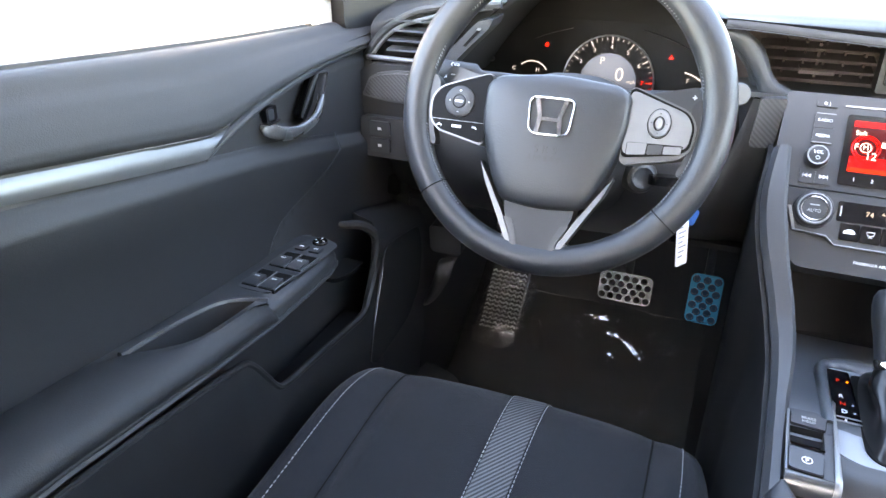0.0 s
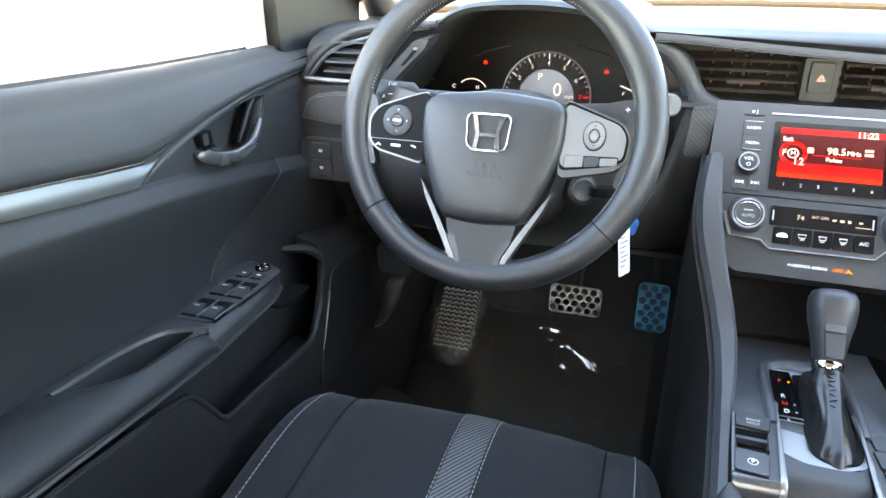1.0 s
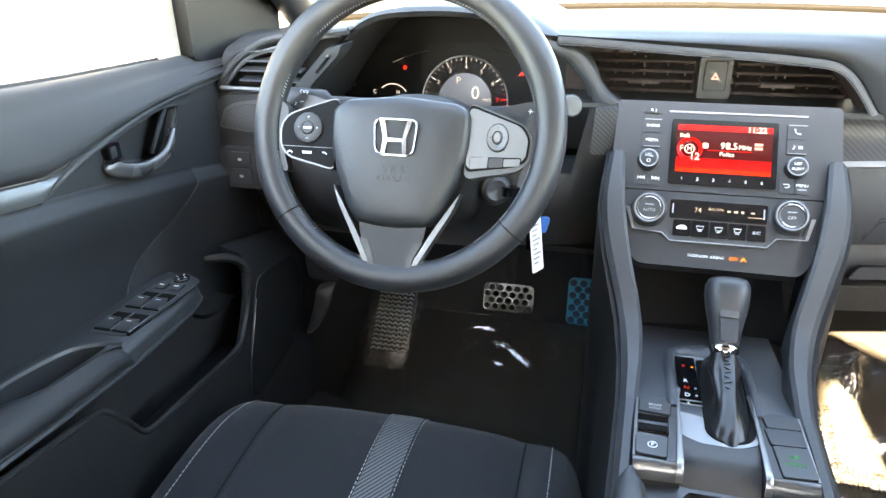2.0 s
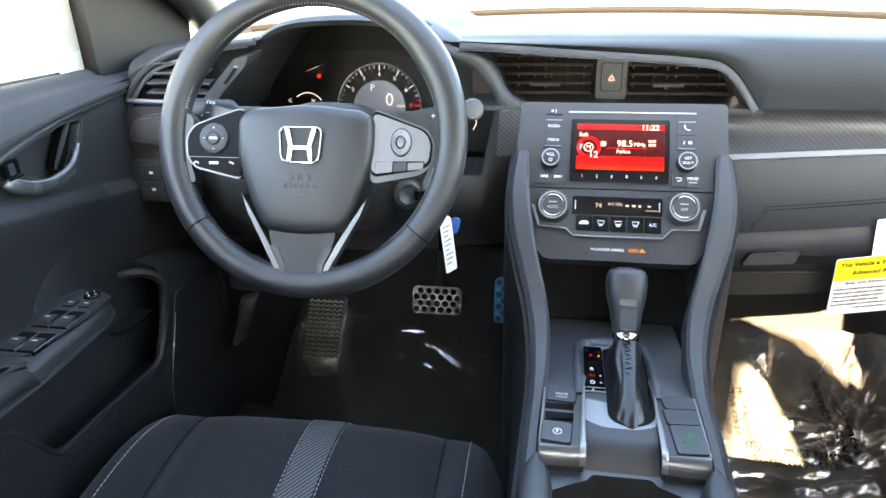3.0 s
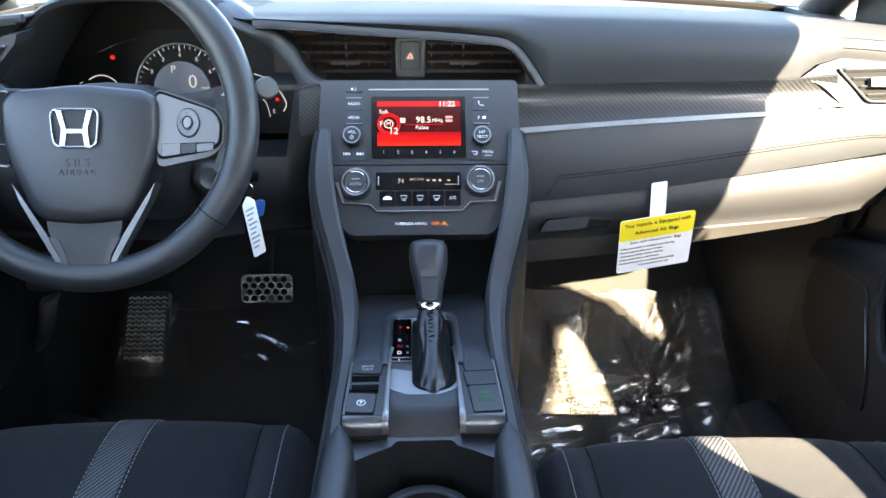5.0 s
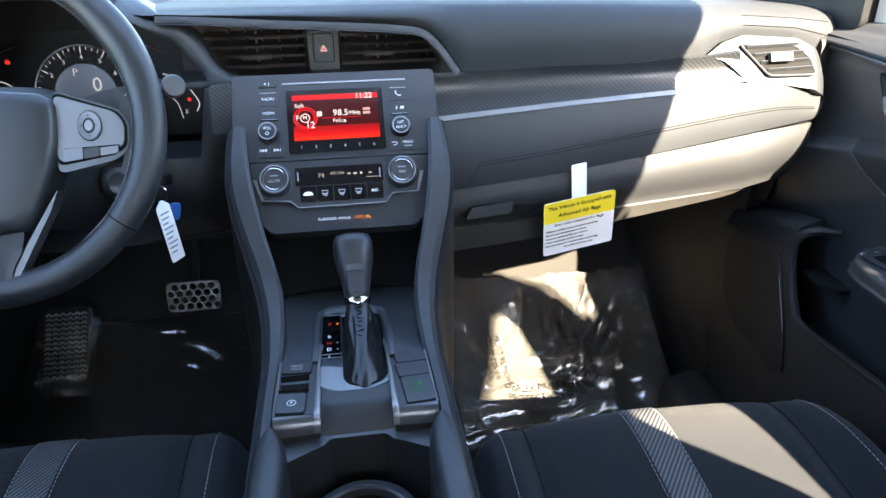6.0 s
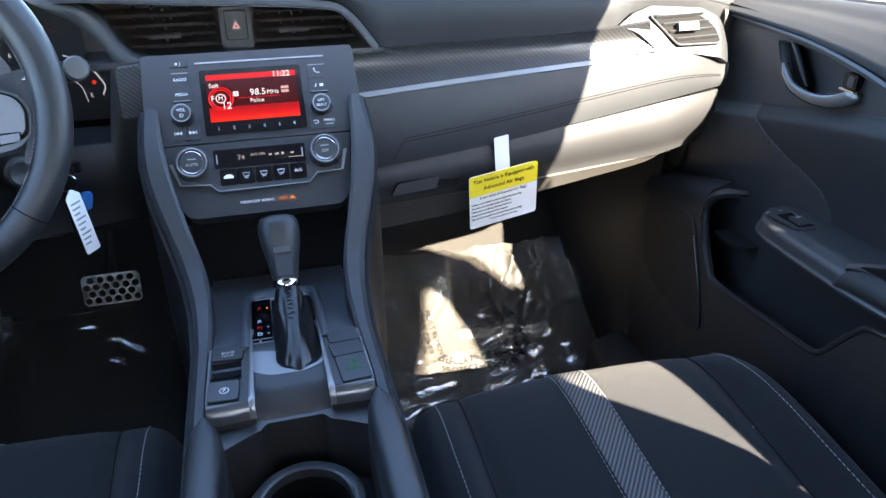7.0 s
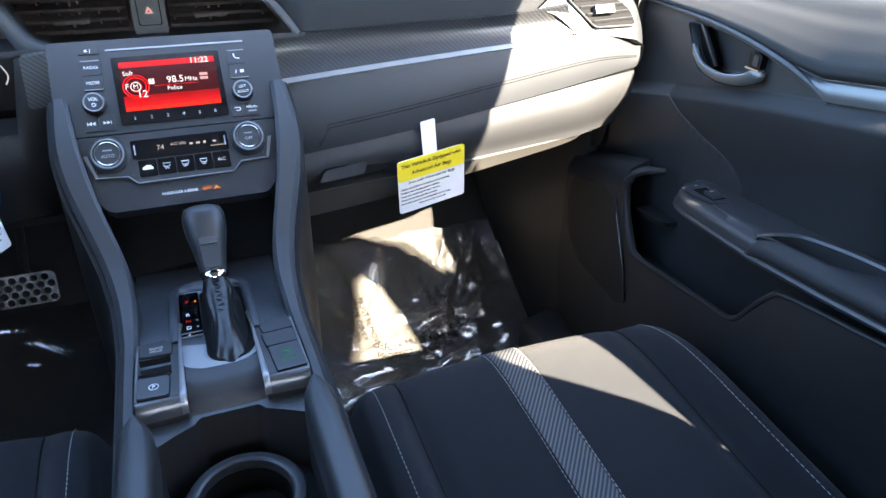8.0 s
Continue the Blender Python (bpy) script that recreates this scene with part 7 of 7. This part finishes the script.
        top = curve(y, [(-0.95, 0.569), (-0.60, 0.541), (-0.49, 0.526), (-0.400, 0.510), (-0.376, 0.496), (-0.352, 0.462), (-0.331, 0.429), (-0.310, 0.418), (-0.255, 0.411), (-0.175, 0.400), (-0.105, 0.394), (-0.082, 0.411), (-0.058, 0.450), (-0.045, 0.494), (-0.040, 0.520), (0.02, 0.503), (0.15, 0.462)])
        back = 1.0 if v == 0 else 0.25 if v < 0.05 else 0.0
        z = top if v < 0.05 else lerp(top, 0.06, (v - 0.05) / 0.95)
        return flip(s, (low_x(y, v) + (0.044 if y > -0.045 else 0.006) * back, y, z + 0.014 * back * (y > -0.045)))
    part("lower_panel", sheet(bm_new(), lower, 120, 24, 0.010), LOWPL, door, "dark lower door panel with a map pocket", angle=70)
    edge = spline([flip(s, (low_x(y, 0) + (0.046 if i == 0 else 0.018 if i == 1 else 0.006 if i == 2 else 0.003), y, z)) for i, (y, z) in enumerate(HOOK)], 96)
    bm = bm_new()
    tube(bm, edge, [curve(i / 96, [(0, 0.005), (0.05, 0.0072), (0.30, 0.0072), (0.40, 0.005), (0.7, 0.0045), (1, 0.0035)]) for i in range(97)], 8)
    part("pocket_edge", bm, LOWPL, door, "grey raised pocket edge")
    part("pocket_shelf", prism(bm_new(), soften([(0.684, -0.046), (0.690, -0.098), (0.700, -0.112), (0.722, -0.112), (0.722, -0.046)], 0.006), 0.446, 0.453), BLACKPL, door, m=Matrix(((s, 0, 0, 0), (0, 1, 0, 0), (0, 0, 1, 0), (0, 0, 0, 1))), bevel=0.002)
    bm = bm_new()
    box(bm, min(s * 0.660, s * 0.722), max(s * 0.660, s * 0.722), -0.36, -0.06, 0.355, 0.363)
    part("pocket_floor", bm, BLACKPL, door)
    # speaker grille; a thin silver tube stands for the highlight on its post edge
    ms = Matrix(((0, 0.0, -s, s * 0.661), (1, 0, 0, 0), (0, 1, 0, 0), (0, 0, 0, 1))) @ Matrix(((1, 0, 0, 0), (0, 1, 0, 0), (-0.06, 0, 1, 0), (0, 0, 0, 1)))
    spk = soften([(0.120, 0.445), (0.026, 0.466), (-0.020, 0.470), (-0.034, 0.450), (-0.074, 0.372), (-0.098, 0.300), (-0.080, 0.285), (0.06, 0.290), (0.115, 0.325), (0.132, 0.395)], 0.016)
    grille = part("speaker_grille", prism(bm_new(), spk, -0.004, 0.0020), BLACKPL, door, "dark speaker grille", m=ms, bevel=0.0012)
    bm = bm_new()
    tube(bm, [(x, y, 0.0012) for x, y in spk], 0.0010, 5, closed=True)
    part("grille_rim", bm, HARD, grille, m=ms)
    bm = bm_new()
    tube(bm, [(-0.034, 0.442, 0.0022), (-0.056, 0.404, 0.0024), (-0.078, 0.362, 0.0022)], [0.0004, 0.0011, 0.0004], 5)
    part("grille_highlight", bm, SILVER, grille, "fine bright line standing for an edge highlight", m=ms)
    # window seal and glass
    bm = bm_new()
    tube(bm, [flip(s, (0.772, y, curve(y, SILL) + 0.001)) for y in [lerp(-0.98, 0.10, i / 30) for i in range(31)]], 0.005, 6)
    part("window_seal", bm, RUBBER, door)
    bm = bm_new()
    sheet(bm, lambda u, v: flip(s, (lerp(0.772, 0.60, v), lerp(-0.66, lerp(0.12, -0.30, v), u), lerp(curve(lerp(-0.66, 0.12, u), SILL), 1.15, v))), 20, 8)
    g = part("window_pane", bm, GLASS, door, "clear door window")
    g.visible_shadow = False
    # mirror triangle
    bm = bm_new()
    prism(bm, soften([(0.032, 0.795), (0.30, 0.755), (0.31, 0.85), (0.13, 1.02), (0.040, 1.05)], 0.012), 0, 0.03)
    part("mirror_triangle", bm, BLACKPL, door, "dark trim triangle at the mirror", m=Matrix(((0, 0, -s, s * 0.765), (1, 0, 0, 0), (0, 1, 0, 0), (0, 0, 0, 1))), bevel=0.004)
    # divider post, its bright sunlight painted as a pale colour
    bm = bm_new()
    prism(bm, [(-0.004, 0.795), (0.030, 0.793), (0.036, 1.0), (0.0, 1.02)], 0, 0.02)
    part("window_divider", bm, POST_LIT, door, "window divider post coloured as if in bright sun", m=Matrix(((0, 0, -s, s * 0.775), (1, 0, 0, 0), (0, 1, 0, 0), (0, 0, 0, 1))), bevel=0.003)
    # outer skin of the door
    bm = bm_new()
    box(bm, min(s * 0.785, s * 0.80), max(s * 0.785, s * 0.80), -0.98, 0.35, -0.1, 0.79)
    part("outer_skin", bm, CARWHITE, door, "white painted outer skin")
    return door


build_door(-1, "driver's door lined in dark grey with silver trim")
build_door(1, "passenger door lined in dark grey with silver trim")

# outside mirror of the driver's door
mir = thing("door_mirror", (-0.95, 0.10, 0.80), "white door mirror housing", "mirror")
part("housing", loft(bm_new(), [[(-0.97 + w * math.copysign(abs(math.cos(q)) ** 0.7, math.cos(q)), y, 0.875 + h * math.copysign(abs(math.sin(q)) ** 0.7, math.sin(q))) for q in (math.tau * j / 32 for j in range(32))] for y, w, h in ((-0.04, 0.130, 0.085), (-0.03, 0.138, 0.092), (0.04, 0.134, 0.09), (0.12, 0.11, 0.07), (0.17, 0.05, 0.035))]), CARWHITE, mir, "glossy white shell", angle=60)
bm = bm_new()
prism(bm, rounded(-0.105, 0.105, -0.066, 0.066, 0.03), 0, 0.004)
part("mirror_glass", bm, CHROME, mir, m=panel((-0.97, -0.044, 0.875), 0))
bm = bm_new()
loft(bm, [[(x, y + a * math.cos(q), z + b * math.sin(q)) for q in (math.tau * j / 16 for j in range(16))] for x, y, z, a, b in ((-0.785, 0.13, 0.775, 0.085, 0.020), (-0.82, 0.125, 0.785, 0.075, 0.022), (-0.86, 0.11, 0.805, 0.06, 0.026), (-0.91, 0.09, 0.835, 0.06, 0.035))])
part("mount", bm, CARWHITE, mir, "white mirror foot", angle=60)
bm = bm_new()
tube(bm, [(-0.80, 0.075, 0.788), (-0.85, 0.085, 0.800), (-0.875, 0.115, 0.822), (-0.875, 0.16, 0.826)], 0.0022, 6)
part("joint", bm, RUBBER, mir)

# ---- mats, films and tag ----
def mat_z(y):
    return 0.004 + toe(y)


for side, x0, x1, y0, y1, nm in ((-1, -0.66, -0.15, -0.20, 0.39, "driver"), (1, 0.15, 0.66, -0.22, 0.40, "passenger")):
    bm = bm_new()
    sheet(bm, lambda u, v: (lerp(x0, x1, u), lerp(y0, y1, v), mat_z(lerp(y0, y1, v)) + 0.004), 20, 20, 0.008)
    single("floor_mat", bm, CARPET, "black carpet floor mat", "floor mat", "floor mats")


def film(name, label, x0, x1, y0, y1, seed, amp, folds, nu=110, nv=110):
    def crumple(u, v):
        x, y = lerp(x0, x1, u), lerp(y0, y1, v)
        p = Vector((x * 5 + seed, y * 5, seed))
        warp = Vector((noise.noise(p * 0.7), noise.noise(p * 0.7 + Vector((9, 3, 1))), 0)) * 1.1
        a = 0.5 + 0.5 * noise.noise(p * 0.9 + warp * 0.5)
        b = 1 - abs(noise.noise(p * 1.0 + warp)) * 2.0
        c = 1 - abs(noise.noise(p * 2.6 + warp * 2)) * 2.3
        few = max(0.08, noise.noise(p * 0.8 + Vector((4, 4, 4))) + 0.38)
        h = amp * (a * 1.0 + max(0, b) ** 2 * 0.6 + max(0, c) ** 3 * 1.5 * few + 0.10 * noise.noise(p * 3.2) + (0.10 * few + 0.02) * max(0, 1 - abs(noise.noise(p * 6.0 + warp * 4)) * 2) ** 2)
        for ax, ay, bx, by, tall, w in folds:
            if not (min(ax, bx) - 3 * w < x < max(ax, bx) + 3 * w and min(ay, by) - 3 * w < y < max(ay, by) + 3 * w):
                continue
            t = min(1, max(0, ((x - ax) * (bx - ax) + (y - ay) * (by - ay)) / ((bx - ax) ** 2 + (by - ay) ** 2)))
            d = math.hypot(x - lerp(ax, bx, t), y - lerp(ay, by, t)) + 0.004 * noise.noise(p * 5)
            h += tall * math.sin(math.pi * (0.12 + 0.76 * t)) * max(0, 1 - abs(d) / (2.4 * w)) ** 1.4
        edge = min(u, 1 - u, v, 1 - v)
        h += 0.010 * math.exp(-(edge / 0.05) ** 2) * (0.5 + noise.noise(p * 1.5))
        return (x, y, mat_z(y) + 0.020 + h)
    cover = thing(name, ((x0 + x1) / 2, (y0 + y1) / 2, 0.02), label, "plastic film")
    part("film_sheet", sheet(bm_new(), crumple, nu, nv), FILM if x0 > 0 else FILM_CLEARER, cover, angle=80)
    bm = bm_new()
    tube(bm, [Vector(crumple(i / 80, 1.0)) for i in range(81)], 0.0008, 5)
    part("hem", bm, FILM_WRAP, cover, "glossy cut edge")
    return cover, crumple


FOLDS_P = [(0.355, 0.263, 0.470, 0.245, 0.012, 0.007), (0.44, 0.248, 0.580, 0.236, 0.014, 0.008), (0.394, 0.192, 0.508, 0.234, 0.011, 0.006), (0.40, 0.205, 0.47, 0.240, 0.008, 0.004), (0.16, 0.40, 0.25, 0.385, 0.026, 0.016), (0.205, 0.425, 0.235, 0.300, 0.022, 0.020), (0.165, 0.31, 0.265, 0.20, 0.030, 0.022), (0.19, 0.34, 0.24, 0.32, 0.014, 0.008), (0.16, 0.22, 0.20, 0.12, 0.022, 0.015), (0.32, 0.33, 0.36, 0.40, 0.018, 0.012), (0.30, 0.36, 0.33, 0.345, 0.014, 0.010), (0.50, 0.33, 0.545, 0.40, 0.012, 0.006), (0.545, 0.32, 0.60, 0.385, 0.014, 0.006), (0.58, 0.28, 0.635, 0.265, 0.012, 0.006), (0.47, 0.36, 0.53, 0.345, 0.010, 0.005), (0.62, 0.36, 0.64, 0.31, 0.010, 0.006), (0.16, 0.20, 0.24, 0.10, 0.012, 0.010), (0.40, 0.14, 0.52, 0.16, 0.010, 0.008)]
rng = random.Random(11)


def creases(n, x0, x1, y0, y1, turn, spread, long, tall, wide=0.0065):
    """Random sharp creases round one direction."""
    out = []
    for k in range(n):
        x, y = rng.uniform(x0, x1), rng.uniform(y0, y1)
        a = radians(rng.gauss(turn, spread))
        r = long * rng.uniform(0.4, 1.0) / 2
        out.append((x - r * math.cos(a), y - r * math.sin(a), x + r * math.cos(a), y + r * math.sin(a), tall * rng.uniform(0.5, 1.1), wide * rng.uniform(0.6, 1.5)))
    return out


FOLDS_P += creases(26, 0.50, 0.63, 0.29, 0.40, -35, 40, 0.06, 0.009)
FOLDS_P += creases(12, 0.36, 0.60, 0.17, 0.27, 12, 14, 0.11, 0.008)
FOLDS_P += creases(10, 0.15, 0.23, 0.16, 0.40, -60, 25, 0.09, 0.009)
FOLDS_P += creases(8, 0.28, 0.46, 0.27, 0.40, 40, 50, 0.07, 0.007)
FOLDS_P += creases(10, 0.25, 0.60, 0.08, 0.17, 8, 20, 0.09, 0.006)
fp, crumple_p = film("protective_film", "crumpled clear protective plastic film over the passenger footwell", 0.135, 0.655, 0.02, 0.418, 3.7, 0.016, FOLDS_P, 250, 200)
FOLDS_D = [(-0.462, 0.366, -0.39, 0.372, 0.0030, 0.0026), (-0.40, 0.372, -0.321, 0.352, 0.0045, 0.0028), (-0.335, 0.356, -0.283, 0.334, 0.0055, 0.0028), (-0.295, 0.340, -0.262, 0.316, 0.0045, 0.0026), (-0.50, 0.352, -0.475, 0.300, 0.008, 0.006), (-0.47, 0.335, -0.455, 0.29, 0.006, 0.005), (-0.24, 0.365, -0.20, 0.335, 0.005, 0.004), (-0.25, 0.335, -0.205, 0.345, 0.004, 0.003), (-0.44, 0.385, -0.33, 0.380, 0.004, 0.003)]
FOLDS_D += creases(14, -0.46, -0.20, 0.27, 0.38, -15, 30, 0.05, 0.0022, 0.0032)
FOLDS_D += creases(12, -0.60, -0.20, -0.05, 0.25, 90, 25, 0.12, 0.0020, 0.0032)
film("protective_film", "crumpled clear protective plastic film over the driver's footwell", -0.66, -0.16, -0.10, 0.405, 8.2, 0.005, FOLDS_D, 170, 160)
for text, x, y, turn, size in (("MUST REMOVE", 0.298, 0.259, -84, 0.0155), ("PROTECTIVE COVER", 0.277, 0.292, -86, 0.0155), ("DEALER MUST REMOVE", 0.385, 0.201, -2, 0.0180), ("PROTECTIVE COVER", 0.378, 0.183, -2, 0.0180), ("MUST REMOVE", 0.477, 0.258, -76, 0.0160), ("PROTECTIVE COVER", 0.452, 0.262, -74, 0.0160), ("DEALER MUST REMOVE", 0.40, 0.095, 3, 0.018)):
    ob = words("film_print", text, size, Matrix.Translation((x, y, 0)) @ Matrix.Rotation(radians(turn), 4, "Z"), FLATBLACK, fp, depth=0.0002)
    for vert in ob.data.vertices:
        vert.co.z += crumple_p((vert.co.x - 0.135) / 0.52, (vert.co.y - 0.02) / 0.398)[2] + 0.0008

rest = thing("foot_rest", (-0.55, 0.36, 0.05), "ribbed foot rest wrapped in clear plastic film", "foot rest")
MR = panel((-0.583, 0.325, 0.098), 42)
part("rest_pad", prism(bm_new(), rounded(-0.041, 0.041, 0.0, 0.155, 0.008), -0.02, 0.004), HARD, rest, m=MR, bevel=0.002)
for i in range(14):
    bm = bm_new()
    for j in range(6):
        x = -0.034 + 0.0136 * j
        tube(bm, [(x - 0.0056, 0.010 + 0.0098 * i, 0.005), (x, 0.0145 + 0.0098 * i, 0.005), (x + 0.0056, 0.010 + 0.0098 * i, 0.005)], 0.0021, 5)
    part("tread", bm, TREAD, rest, m=MR)


def wrap(u, v):
    p = Vector((u * 3.1, v * 4.7, 2.2))
    h = 0.012 * max(0, 1 - abs(noise.noise(p)) * 2.2) ** 2 + 0.006 * noise.noise(p * 3) + 0.005 * max(0, 1 - abs(noise.noise(p * 2.6)) * 2.4) ** 2
    h += 0.011 * max(0, 1 - v * 2.6) * max(0, math.sin(17 * u + 5 * v + 2 * noise.noise(p))) ** 2
    return MR @ Vector((lerp(-0.062, 0.066, u), lerp(-0.03, 0.13, v), 0.014 + h - 0.03 * abs(2 * u - 1) ** 4))


part("film_wrap", sheet(bm_new(), wrap, 60, 80), FILM_WRAP, rest, "clear crumpled film", angle=80)

tag = thing("warning_tag", (0.335, 0.0, 0.49), "yellow and white air bag warning card hanging from the glove box", "tag")
MG = panel((0.340, 0.004, 0.5365), -8) @ Matrix.Rotation(radians(5), 4, "Z") @ Matrix.Rotation(radians(8), 4, "Y")
part("card", prism(bm_new(), rounded(-0.056, 0.056, -0.048, 0.044, 0.004), -0.0006, 0.0006), PAPER, tag, "white card", m=MG)
part("heading", prism(bm_new(), rounded(-0.056, 0.056, 0.0090, 0.044, 0.004), 0.0006, 0.0010), YELLOW, tag, "yellow heading band", m=MG)
part("tape", prism(bm_new(), rounded(-0.0115, 0.0115, 0.040, 0.094, 0.002), 0.0007, 0.0014), PAPER, tag, "white paper strip", m=MG @ Matrix.Rotation(radians(-6), 4, "X"))
words("tag_line", "This Vehicle is Equipped with", 0.0084, at(MG, 0, 0.0340, 0.0011), FLATBLACK, tag, bold=0.0001)
words("tag_line", "Advanced Air Bags", 0.0088, at(MG, 0, 0.0205, 0.0011), FLATBLACK, tag, bold=0.0001)
words("tag_line", "Even with Advanced Air Bags", 0.0066, at(MG, 0, 0.0040, 0.0007), FLATBLACK, tag)
for i, text in enumerate(("Children can be killed or seriously injured by the air bag.", "The back seat is the safest place for children.", "Never put a rear-facing child seat in the front.", "Always use seat belts and child restraints.", "See owner's manual for more information about air bags.", "To be removed by owner only.")):
    words("tag_line", text, 0.0044, at(MG, -0.053 if i < 5 else 0, -0.0055 - 0.0064 * i, 0.0007), FLATBLACK, tag, align="LEFT" if i < 5 else "CENTER", wide=0.86)
